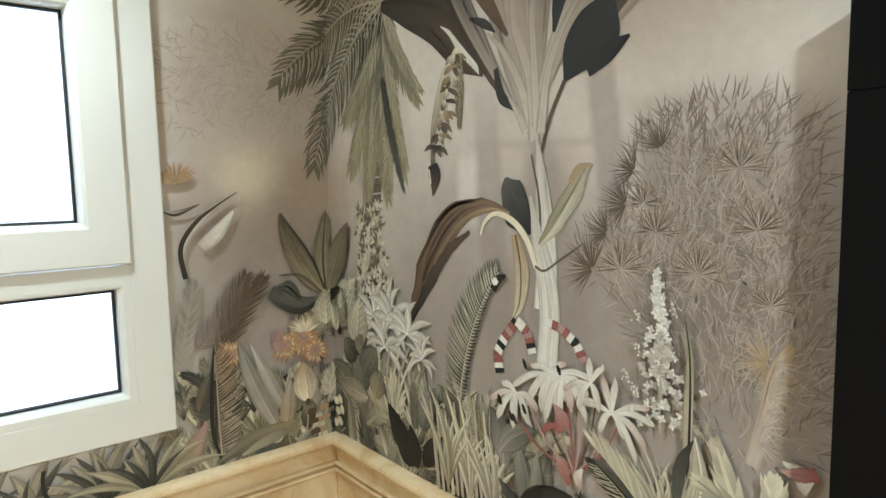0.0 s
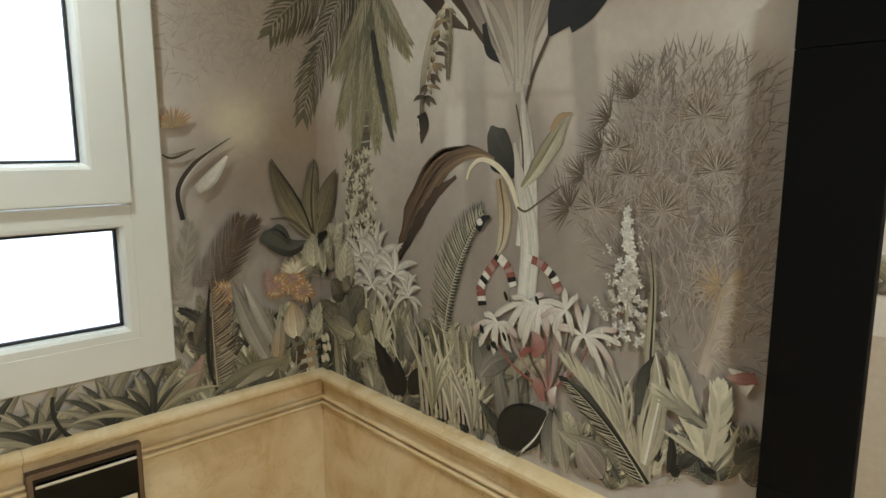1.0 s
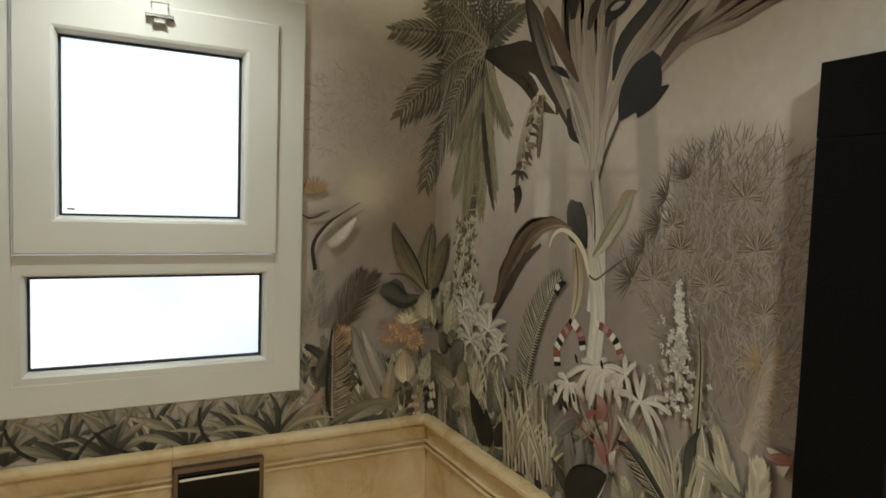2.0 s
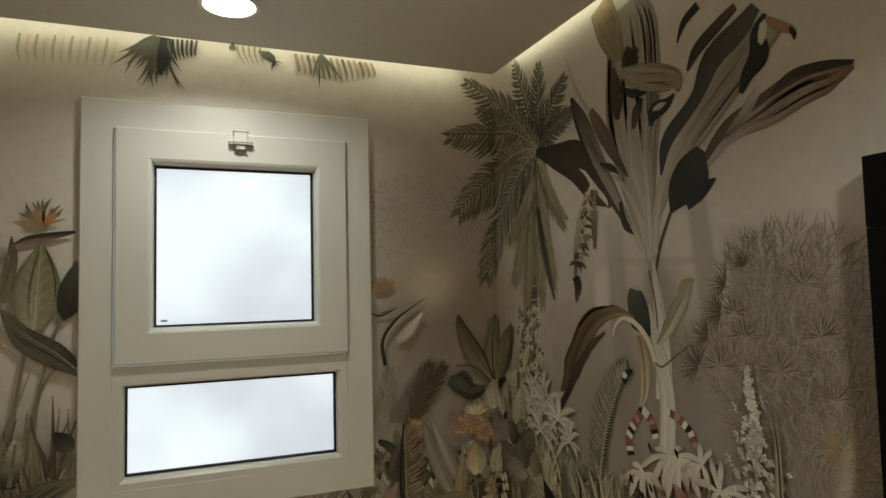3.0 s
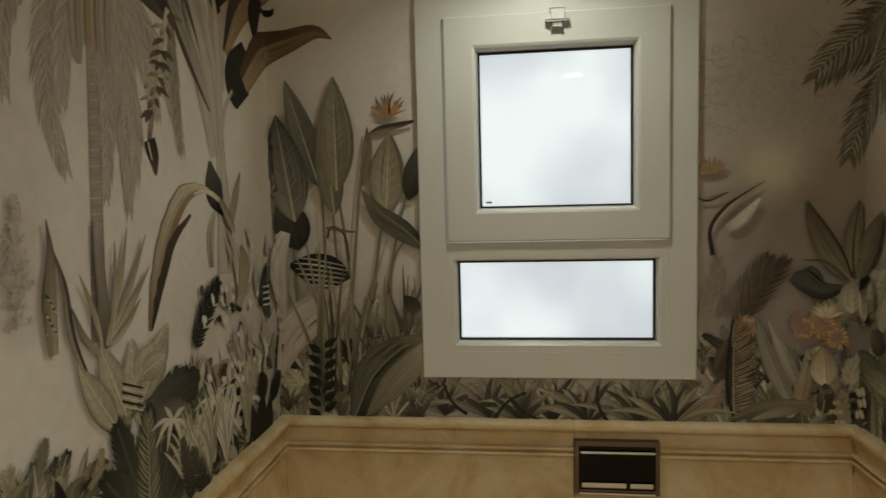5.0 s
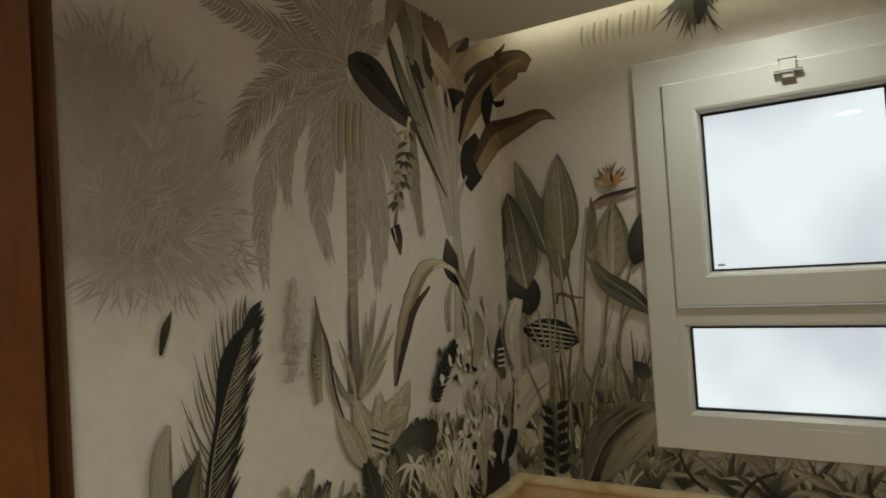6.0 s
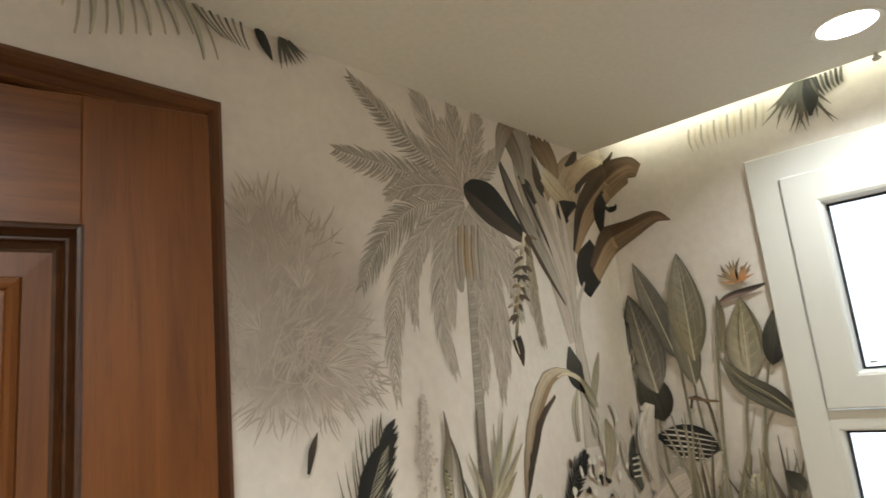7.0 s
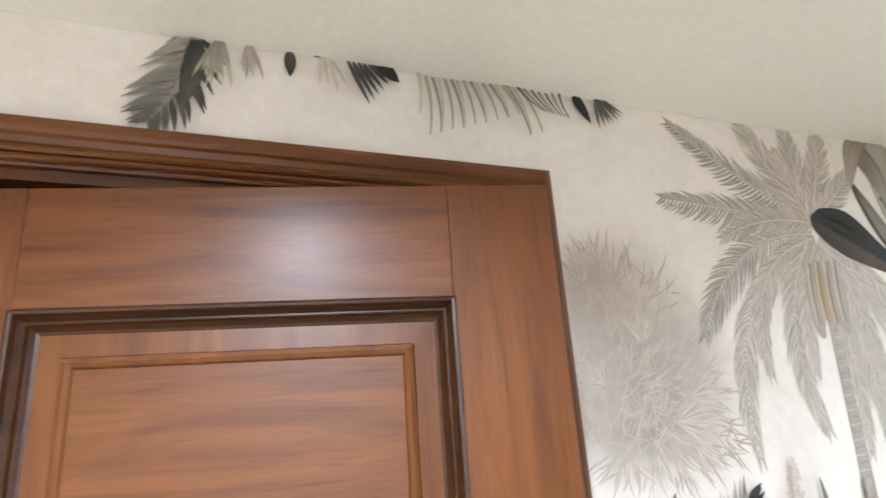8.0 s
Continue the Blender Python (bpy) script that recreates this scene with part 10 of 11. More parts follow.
blade([(-1.361, 1.074, 0.0020, 0.0020), (-1.416, 1.090, 0.0072, 0.0072), (-1.470, 1.082, 0.0015, 0.0015)], 'white', tip='stone', edge=0.66, streaks=4, n=10)
blade([(-1.361, 1.074, 0.0030, 0.0030), (-1.407, 1.072, 0.0102, 0.0101), (-1.453, 1.034, 0.0018, 0.0018)], 'white', tip='pale', edge=0.66, streaks=4, n=10)
blade([(-1.361, 1.074, 0.0040, 0.0040), (-1.379, 1.058, 0.0114, 0.0113), (-1.400, 1.000, 0.0020, 0.0020)], 'white', tip='pale', edge=0.66, streaks=4, n=10)
blade([(-1.361, 1.074, 0.0033, 0.0033), (-1.336, 1.047, 0.0110, 0.0108), (-1.315, 0.979, 0.0021, 0.0020)], 'white', tip='pale', edge=0.66, streaks=4, n=10)
blade([(-1.361, 1.074, 0.0021, 0.0021), (-1.312, 1.053, 0.0083, 0.0083), (-1.263, 0.999, 0.0018, 0.0018)], 'white', tip='pale', edge=0.66, streaks=4, n=10)
blade([(-1.361, 1.074, 0.0035, 0.0035), (-1.380, 1.101, 0.0095, 0.0096), (-1.399, 1.122, 0.0016, 0.0016)], 'white', tip='stone', edge=0.66, streaks=4, n=10)
blade([(-1.361, 1.074, 0.0036, 0.0036), (-1.326, 1.085, 0.0099, 0.0100), (-1.291, 1.090, 0.0017, 0.0017)], 'white', tip='pale', edge=0.66, streaks=4, n=10)
blade([(-1.429, 1.026, 0.0020, 0.0020), (-1.480, 1.042, 0.0071, 0.0070), (-1.529, 1.035, 0.0015, 0.0015)], 'white', tip='stone', edge=0.66, streaks=4, n=10)
blade([(-1.429, 1.026, 0.0030, 0.0030), (-1.471, 1.024, 0.0098, 0.0097), (-1.513, 0.988, 0.0018, 0.0018)], 'white', tip='pale', edge=0.66, streaks=4, n=10)
blade([(-1.429, 1.026, 0.0038, 0.0038), (-1.445, 1.010, 0.0109, 0.0107), (-1.463, 0.954, 0.0019, 0.0019)], 'white', tip='pale', edge=0.66, streaks=4, n=10)
blade([(-1.429, 1.026, 0.0030, 0.0030), (-1.405, 0.999, 0.0102, 0.0101), (-1.383, 0.932, 0.0019, 0.0019)], 'white', tip='pale', edge=0.66, streaks=4, n=10)
blade([(-1.429, 1.026, 0.0019, 0.0019), (-1.382, 1.004, 0.0077, 0.0076), (-1.334, 0.950, 0.0017, 0.0017)], 'white', tip='pale', edge=0.66, streaks=4, n=10)
blade([(-1.429, 1.026, 0.0034, 0.0034), (-1.446, 1.052, 0.0091, 0.0092), (-1.462, 1.073, 0.0015, 0.0015)], 'white', tip='stone', edge=0.66, streaks=4, n=10)
blade([(-1.429, 1.026, 0.0037, 0.0037), (-1.409, 1.040, 0.0104, 0.0105), (-1.389, 1.048, 0.0018, 0.0018)], 'white', tip='stone', edge=0.66, streaks=4, n=10)
blade([(-1.218, 1.089, 0.0022, 0.0022), (-1.277, 1.105, 0.0079, 0.0079), (-1.336, 1.095, 0.0017, 0.0017)], 'white', tip='stone', edge=0.66, streaks=4, n=10)
blade([(-1.218, 1.089, 0.0034, 0.0034), (-1.266, 1.085, 0.0116, 0.0115), (-1.316, 1.043, 0.0021, 0.0021)], 'white', tip='pale', edge=0.66, streaks=4, n=10)
blade([(-1.218, 1.089, 0.0045, 0.0045), (-1.234, 1.070, 0.0130, 0.0128), (-1.255, 1.007, 0.0023, 0.0023)], 'white', tip='pale', edge=0.66, streaks=4, n=10)
blade([(-1.218, 1.089, 0.0036, 0.0036), (-1.186, 1.060, 0.0124, 0.0123), (-1.156, 0.985, 0.0023, 0.0023)], 'white', tip='pale', edge=0.66, streaks=4, n=10)
blade([(-1.218, 1.089, 0.0022, 0.0022), (-1.157, 1.066, 0.0093, 0.0092), (-1.096, 1.007, 0.0021, 0.0021)], 'white', tip='pale', edge=0.66, streaks=4, n=10)
blade([(-1.218, 1.089, 0.0042, 0.0042), (-1.236, 1.117, 0.0113, 0.0114), (-1.254, 1.139, 0.0019, 0.0019)], 'white', tip='stone', edge=0.66, streaks=4, n=10)
blade([(-1.218, 1.089, 0.0043, 0.0043), (-1.191, 1.105, 0.0121, 0.0122), (-1.165, 1.113, 0.0021, 0.0021)], 'white', tip='stone', edge=0.66, streaks=4, n=10)
blade([(-1.146, 1.013, 0.0023, 0.0023), (-1.207, 1.031, 0.0085, 0.0085), (-1.268, 1.022, 0.0018, 0.0018)], 'white', tip='stone', edge=0.66, streaks=4, n=10)
blade([(-1.146, 1.013, 0.0037, 0.0037), (-1.196, 1.010, 0.0125, 0.0124), (-1.247, 0.968, 0.0022, 0.0022)], 'white', tip='pale', edge=0.66, streaks=4, n=10)
blade([(-1.146, 1.013, 0.0049, 0.0049), (-1.162, 0.994, 0.0140, 0.0139), (-1.181, 0.928, 0.0025, 0.0024)], 'white', tip='pale', edge=0.66, streaks=4, n=10)
blade([(-1.146, 1.013, 0.0044, 0.0044), (-1.128, 0.986, 0.0139, 0.0137), (-1.113, 0.914, 0.0025, 0.0025)], 'white', tip='stone', edge=0.66, streaks=4, n=10)
blade([(-1.146, 1.013, 0.0023, 0.0023), (-1.079, 0.986, 0.0097, 0.0096), (-1.011, 0.922, 0.0022, 0.0022)], 'white', tip='pale', edge=0.66, streaks=4, n=10)
blade([(-1.146, 1.013, 0.0045, 0.0045), (-1.163, 1.042, 0.0123, 0.0124), (-1.181, 1.065, 0.0021, 0.0021)], 'white', tip='stone', edge=0.66, streaks=4, n=10)
blade([(-1.146, 1.013, 0.0046, 0.0046), (-1.116, 1.028, 0.0129, 0.0130), (-1.085, 1.035, 0.0022, 0.0022)], 'white', tip='stone', edge=0.66, streaks=4, n=10)
blade([(-1.492, 0.997, 0.0019, 0.0019), (-1.535, 1.012, 0.0070, 0.0070), (-1.578, 1.005, 0.0014, 0.0014)], 'white', tip='stone', edge=0.66, streaks=4, n=10)
blade([(-1.492, 0.997, 0.0029, 0.0029), (-1.527, 0.995, 0.0096, 0.0095), (-1.563, 0.958, 0.0017, 0.0017)], 'white', tip='pale', edge=0.66, streaks=4, n=10)
blade([(-1.492, 0.997, 0.0037, 0.0036), (-1.502, 0.980, 0.0103, 0.0102), (-1.516, 0.924, 0.0018, 0.0018)], 'white', tip='pale', edge=0.66, streaks=4, n=10)
blade([(-1.492, 0.997, 0.0031, 0.0031), (-1.478, 0.974, 0.0099, 0.0098), (-1.467, 0.912, 0.0018, 0.0018)], 'white', tip='stone', edge=0.66, streaks=4, n=10)
blade([(-1.492, 0.997, 0.0018, 0.0018), (-1.443, 0.973, 0.0070, 0.0069), (-1.394, 0.918, 0.0016, 0.0015)], 'white', tip='pale', edge=0.66, streaks=4, n=10)
blade([(-1.492, 0.997, 0.0029, 0.0029), (-1.516, 1.026, 0.0076, 0.0077), (-1.539, 1.048, 0.0012, 0.0012)], 'white', tip='pale', edge=0.66, streaks=4, n=10)
blade([(-1.492, 0.997, 0.0034, 0.0035), (-1.469, 1.009, 0.0096, 0.0097), (-1.446, 1.015, 0.0017, 0.0017)], 'white', tip='stone', edge=0.66, streaks=4, n=10)
blade([(-1.299, 1.002, 0.0021, 0.0021), (-1.349, 1.018, 0.0080, 0.0080), (-1.399, 1.010, 0.0017, 0.0017)], 'white', tip='stone', edge=0.66, streaks=4, n=10)
blade([(-1.299, 1.002, 0.0034, 0.0034), (-1.339, 0.999, 0.0113, 0.0112), (-1.381, 0.959, 0.0020, 0.0020)], 'white', tip='pale', edge=0.66, streaks=4, n=10)
blade([(-1.299, 1.002, 0.0044, 0.0044), (-1.309, 0.983, 0.0124, 0.0122), (-1.323, 0.921, 0.0022, 0.0022)], 'white', tip='pale', edge=0.66, streaks=4, n=10)
blade([(-1.299, 1.002, 0.0037, 0.0037), (-1.279, 0.976, 0.0120, 0.0118), (-1.263, 0.907, 0.0022, 0.0022)], 'white', tip='stone', edge=0.66, streaks=4, n=10)
blade([(-1.299, 1.002, 0.0022, 0.0021), (-1.253, 0.981, 0.0092, 0.0091), (-1.209, 0.926, 0.0020, 0.0020)], 'white', tip='stone', edge=0.66, streaks=4, n=10)
blade([(-1.299, 1.002, 0.0035, 0.0035), (-1.326, 1.033, 0.0093, 0.0094), (-1.352, 1.058, 0.0015, 0.0015)], 'white', tip='pale', edge=0.66, streaks=4, n=10)
blade([(-1.299, 1.002, 0.0040, 0.0040), (-1.269, 1.015, 0.0112, 0.0113), (-1.239, 1.021, 0.0019, 0.0019)], 'white', tip='stone', edge=0.66, streaks=4, n=10)
grass((-1.503, 0.870), 0.256, 14, 34, 'sage', 0.0186, tip='pale')
grass((-1.310, 0.863), 0.325, 14, 30, 'pale', 0.0190, tip='white')
grass((-1.411, 0.866), 0.276, 12, 30, 'taupe', 0.0200, tip='pale')
grass((-1.157, 0.882), 0.333, 12, 30, 'sage', 0.0212, tip='pale')
frond((-1.442, 1.246), (-1.300, 1.393), 0.064, 20, 'dark', w=0.0074, tip='black', lean=50, bend=0.1)
frond((-1.503, 0.870), (-1.533, 1.027), 0.045, 18, 'dark', w=0.0068, tip='slate', lean=44)
frond((-1.414, 0.833), (-1.494, 0.981), 0.053, 18, 'black', w=0.0072, tip='slate', lean=44)
patch((-1.313, 1.351), 0.012, 0.010, 'black', 59)
patch((-1.244, 1.093), 0.007, 0.017, 'black', 89)
patch((-1.179, 1.142), 0.011, 0.020, 'white', 21)
patch((-1.224, 1.306), 0.008, 0.017, 'black', 8)
patch((-1.246, 1.143), 0.008, 0.014, 'white', 53)
patch((-1.335, 1.119), 0.011, 0.020, 'rose', 35)
patch((-1.269, 1.161), 0.007, 0.015, 'rose', 62)
patch((-1.221, 1.338), 0.009, 0.019, 'white', 76)
patch((-1.099, 1.300), 0.014, 0.016, 'white', 17)
patch((-1.249, 1.211), 0.007, 0.012, 'rose', 68)
patch((-1.173, 1.244), 0.012, 0.013, 'black', 18)
patch((-1.280, 1.336), 0.011, 0.021, 'white', 34)
patch((-1.338, 1.351), 0.008, 0.020, 'white', 15)
patch((-1.297, 1.116), 0.009, 0.020, 'white', 78)
patch((-1.381, 1.144), 0.009, 0.016, 'white', 44)
patch((-1.244, 1.351), 0.013, 0.015, 'white', 51)
patch((-1.195, 1.132), 0.010, 0.018, 'white', 55)
patch((-1.041, 1.322), 0.010, 0.016, 'white', 39)
patch((-1.283, 1.140), 0.007, 0.019, 'rose', 63)
patch((-1.273, 1.279), 0.012, 0.017, 'white', 54)
patch((-1.279, 1.146), 0.010, 0.021, 'black', 47)
patch((-1.269, 1.345), 0.009, 0.018, 'umber', 3)
patch((-1.015, 1.296), 0.016, 0.026, 'black', 18)
patch((-1.168, 1.373), 0.008, 0.014, 'rose', 37)
patch((-1.393, 1.297), 0.007, 0.015, 'white', 11)
patch((-1.382, 1.175), 0.008, 0.011, 'rose', 57)
patch((-1.194, 1.115), 0.011, 0.021, 'umber', 76)
patch((-1.179, 1.082), 0.011, 0.013, 'white', 35)
patch((-1.301, 1.193), 0.007, 0.019, 'white', 1)
patch((-1.251, 1.321), 0.010, 0.017, 'black', 49)
patch((-1.164, 1.176), 0.009, 0.012, 'white', 74)
patch((-1.214, 1.053), 0.013, 0.018, 'black', 67)
patch((-1.396, 1.385), 0.010, 0.015, 'umber', 8)
patch((-1.296, 1.162), 0.011, 0.012, 'rose', 58)
patch((-1.092, 1.114), 0.013, 0.013, 'white', 58)
patch((-1.180, 1.301), 0.013, 0.020, 'black', 63)
patch((-1.238, 1.191), 0.011, 0.018, 'rose', 75)
patch((-1.254, 1.365), 0.008, 0.017, 'white', 10)
patch((-1.180, 1.221), 0.011, 0.012, 'white', 42)
patch((-1.209, 1.354), 0.009, 0.016, 'rose', 75)
patch((-1.203, 1.223), 0.008, 0.021, 'white', 57)
patch((-1.194, 1.120), 0.009, 0.014, 'white', 6)
patch((-1.120, 1.033), 0.010, 0.021, 'rose', 80)
patch((-1.116, 1.190), 0.010, 0.020, 'white', 0)
patch((-1.246, 1.322), 0.010, 0.021, 'white', 13)
patch((-1.152, 1.199), 0.010, 0.022, 'rose', 40)
patch((-1.282, 1.372), 0.008, 0.014, 'white', 45)
patch((-1.292, 1.141), 0.013, 0.021, 'umber', 12)
patch((-1.162, 1.235), 0.010, 0.018, 'rose', 55)
patch((-1.227, 1.316), 0.009, 0.016, 'black', 72)
patch((-1.318, 1.292), 0.007, 0.011, 'umber', 69)
patch((-1.216, 1.374), 0.008, 0.015, 'white', 80)
patch((-1.064, 1.023), 0.013, 0.025, 'rose', 27)
patch((-1.140, 1.135), 0.013, 0.013, 'black', 53)
patch((-1.391, 1.306), 0.011, 0.015, 'white', 59)
patch((-1.227, 1.149), 0.009, 0.017, 'white', 28)
patch((-1.043, 1.347), 0.009, 0.015, 'white', 65)
patch((-1.248, 1.118), 0.014, 0.018, 'rose', 49)
patch((-1.166, 1.331), 0.012, 0.016, 'umber', 25)
patch((-1.305, 1.292), 0.009, 0.012, 'black', 22)
blade([(-1.074, 1.466, 0.0042, 0.0042), (-1.064, 1.496, 0.0143, 0.0145), (-1.108, 1.537, 0.0022, 0.0022)], 'taupe', tip='stone', streaks=3, n=9)
blade([(-1.116, 1.156, 0.0041, 0.0041), (-1.116, 1.187, 0.0142, 0.0144), (-1.071, 1.217, 0.0024, 0.0024)], 'pale', tip='stone', streaks=3, n=9)
blade([(-1.168, 1.419, 0.0039, 0.0039), (-1.168, 1.448, 0.0134, 0.0135), (-1.149, 1.484, 0.0023, 0.0023)], 'sage', tip='stone', streaks=3, n=9)
blade([(-1.195, 1.420, 0.0037, 0.0038), (-1.186, 1.449, 0.0131, 0.0133), (-1.171, 1.484, 0.0023, 0.0023)], 'pale', tip='stone', streaks=3, n=9)
blade([(-1.116, 1.081, 0.0040, 0.0040), (-1.132, 1.116, 0.0140, 0.0142), (-1.135, 1.155, 0.0024, 0.0024)], 'pale', tip='stone', streaks=3, n=9)
blade([(-1.122, 1.331, 0.0040, 0.0040), (-1.110, 1.360, 0.0139, 0.0141), (-1.145, 1.402, 0.0022, 0.0022)], 'taupe', tip='stone', streaks=3, n=9)
blade([(-1.187, 1.396, 0.0038, 0.0038), (-1.177, 1.425, 0.0133, 0.0135), (-1.187, 1.463, 0.0022, 0.0023)], 'pale', tip='stone', streaks=3, n=9)
blade([(-0.981, 1.144, 0.0046, 0.0047), (-0.979, 1.176, 0.0156, 0.0158), (-1.014, 1.223, 0.0025, 0.0025)], 'taupe', tip='stone', streaks=3, n=9)
blade([(-0.987, 1.270, 0.0045, 0.0046), (-0.974, 1.300, 0.0158, 0.0160), (-1.009, 1.345, 0.0025, 0.0025)], 'pale', tip='stone', streaks=3, n=9)
blade([(-0.997, 1.036, 0.0044, 0.0045), (-1.013, 1.073, 0.0158, 0.0160), (-1.004, 1.111, 0.0028, 0.0028)], 'sage', tip='stone', streaks=3, n=9)
blade([(-1.047, 1.047, 0.0043, 0.0043), (-1.058, 1.081, 0.0153, 0.0155), (-1.038, 1.117, 0.0027, 0.0027)], 'white', tip='stone', streaks=3, n=9)
blade([(-1.078, 1.052, 0.0042, 0.0042), (-1.089, 1.086, 0.0143, 0.0145), (-1.109, 1.130, 0.0024, 0.0024)], 'sage', tip='stone', streaks=3, n=9)
blade([(-1.059, 1.323, 0.0043, 0.0043), (-1.047, 1.353, 0.0149, 0.0151), (-1.067, 1.395, 0.0025, 0.0025)], 'taupe', tip='stone', streaks=3, n=9)
blade([(-1.243, 1.323, 0.0036, 0.0036), (-1.231, 1.350, 0.0128, 0.0129), (-1.241, 1.387, 0.0021, 0.0021)], 'pale', tip='stone', streaks=3, n=9)
blade([(-1.181, 1.135, 0.0039, 0.0039), (-1.163, 1.161, 0.0139, 0.0141), (-1.159, 1.198, 0.0024, 0.0024)], 'taupe', tip='stone', streaks=3, n=9)
blade([(-1.015, 1.118, 0.0045, 0.0045), (-0.993, 1.146, 0.0156, 0.0158), (-1.039, 1.195, 0.0023, 0.0023)], 'taupe', tip='stone', streaks=3, n=9)
blade([(-1.264, 1.090, 0.0035, 0.0035), (-1.274, 1.122, 0.0126, 0.0127), (-1.265, 1.156, 0.0022, 0.0022)], 'sage', tip='stone', streaks=3, n=9)
blade([(-1.013, 1.173, 0.0045, 0.0045), (-1.005, 1.204, 0.0158, 0.0160), (-1.006, 1.244, 0.0027, 0.0027)], 'taupe', tip='stone', streaks=3, n=9)
blade([(-1.099, 1.365, 0.0041, 0.0041), (-1.091, 1.395, 0.0141, 0.0143), (-1.055, 1.430, 0.0024, 0.0024)], 'white', tip='stone', streaks=3, n=9)
blade([(-1.121, 1.053, 0.0042, 0.0042), (-1.108, 1.081, 0.0147, 0.0149), (-1.103, 1.119, 0.0025, 0.0025)], 'taupe', tip='stone', streaks=3, n=9)
blade([(-1.182, 1.130, 0.0038, 0.0038), (-1.191, 1.162, 0.0130, 0.0131), (-1.213, 1.204, 0.0021, 0.0021)], 'taupe', tip='stone', streaks=3, n=9)
blade([(-1.036, 1.357, 0.0043, 0.0043), (-1.042, 1.389, 0.0146, 0.0148), (-1.071, 1.431, 0.0024, 0.0024)], 'taupe', tip='stone', streaks=3, n=9)
blade([(-0.968, 1.297, 0.0046, 0.0046), (-0.959, 1.328, 0.0161, 0.0163), (-0.978, 1.371, 0.0027, 0.0027)], 'sage', tip='stone', streaks=3, n=9)
blade([(-1.080, 1.458, 0.0041, 0.0041), (-1.068, 1.488, 0.0145, 0.0147), (-1.098, 1.528, 0.0023, 0.0023)], 'pale', tip='stone', streaks=3, n=9)
blade([(-1.190, 1.374, 0.0037, 0.0037), (-1.173, 1.402, 0.0134, 0.0136), (-1.189, 1.440, 0.0022, 0.0022)], 'white', tip='stone', streaks=3, n=9)
blade([(-1.104, 1.174, 0.0040, 0.0040), (-1.118, 1.208, 0.0143, 0.0145), (-1.081, 1.240, 0.0024, 0.0024)], 'taupe', tip='stone', streaks=3, n=9)
blade([(-0.954, 1.434, 0.0046, 0.0046), (-0.948, 1.466, 0.0162, 0.0164), (-0.947, 1.507, 0.0028, 0.0028)], 'taupe', tip='stone', streaks=3, n=9)
blade([(-1.160, 1.204, 0.0039, 0.0039), (-1.142, 1.230, 0.0139, 0.0141), (-1.166, 1.272, 0.0022, 0.0022)], 'taupe', tip='stone', streaks=3, n=9)
blade([(-1.263, 1.100, 0.0036, 0.0036), (-1.267, 1.130, 0.0127, 0.0128), (-1.261, 1.165, 0.0022, 0.0022)], 'white', tip='stone', streaks=3, n=9)
blade([(-1.150, 1.069, 0.0041, 0.0041), (-1.151, 1.100, 0.0142, 0.0143), (-1.123, 1.132, 0.0024, 0.0024)], 'pale', tip='stone', streaks=3, n=9)
blade([(-1.004, 1.102, 0.0046, 0.0046), (-0.993, 1.132, 0.0158, 0.0160), (-1.023, 1.179, 0.0025, 0.0025)], 'white', tip='stone', streaks=3, n=9)
blade([(-1.150, 1.321, 0.0038, 0.0039), (-1.128, 1.348, 0.0139, 0.0141), (-1.120, 1.385, 0.0024, 0.0024)], 'sage', tip='stone', streaks=3, n=9)
blade([(-1.226, 1.435, 0.0036, 0.0036), (-1.216, 1.463, 0.0128, 0.0129), (-1.234, 1.500, 0.0021, 0.0021)], 'taupe', tip='stone', streaks=3, n=9)
blade([(-1.249, 1.312, 0.0036, 0.0036), (-1.250, 1.341, 0.0124, 0.0125), (-1.211, 1.372, 0.0021, 0.0021)], 'taupe', tip='stone', streaks=3, n=9)
blade([(-1.194, 1.467, 0.0037, 0.0037), (-1.199, 1.497, 0.0127, 0.0128), (-1.225, 1.534, 0.0021, 0.0021)], 'pale', tip='stone', streaks=3, n=9)
blade([(-1.067, 1.467, 0.0042, 0.0042), (-1.067, 1.498, 0.0144, 0.0146), (-1.094, 1.538, 0.0024, 0.0024)], 'white', tip='stone', streaks=3, n=9)
blade([(-1.069, 1.088, 0.0043, 0.0043), (-1.046, 1.114, 0.0149, 0.0150), (-1.098, 1.165, 0.0021, 0.0021)], 'white', tip='stone', streaks=3, n=9)
blade([(-1.225, 1.183, 0.0037, 0.0037), (-1.209, 1.209, 0.0130, 0.0131), (-1.242, 1.252, 0.0020, 0.0020)], 'taupe', tip='stone', streaks=3, n=9)
blade([(-1.186, 1.181, 0.0039, 0.0039), (-1.171, 1.208, 0.0137, 0.0139), (-1.179, 1.247, 0.0023, 0.0023)], 'white', tip='stone', streaks=3, n=9)
blade([(-0.958, 1.234, 0.0046, 0.0046), (-0.939, 1.264, 0.0160, 0.0163), (-0.992, 1.312, 0.0024, 0.0024)], 'taupe', tip='stone', streaks=3, n=9)
leaf((-1.077, 0.834), (-1.040, 1.003), 0.084, 'black', tip='dark')
leaf((-1.034, 0.819), (-0.975, 0.964), 0.081, 'black', tip='dark')
leaf((-1.098, 0.842), (-1.127, 0.988), 0.062, 'black', tip='dark')
leaf((-1.020, 0.977), (-1.057, 1.067), 0.084, 'black', tip='dark')
leaf((-0.977, 0.944), (-0.870, 1.042), 0.070, 'black', tip='dark')
leaf((-1.180, 1.526), (-1.272, 1.636), 0.038, 'sage', tip='olive')
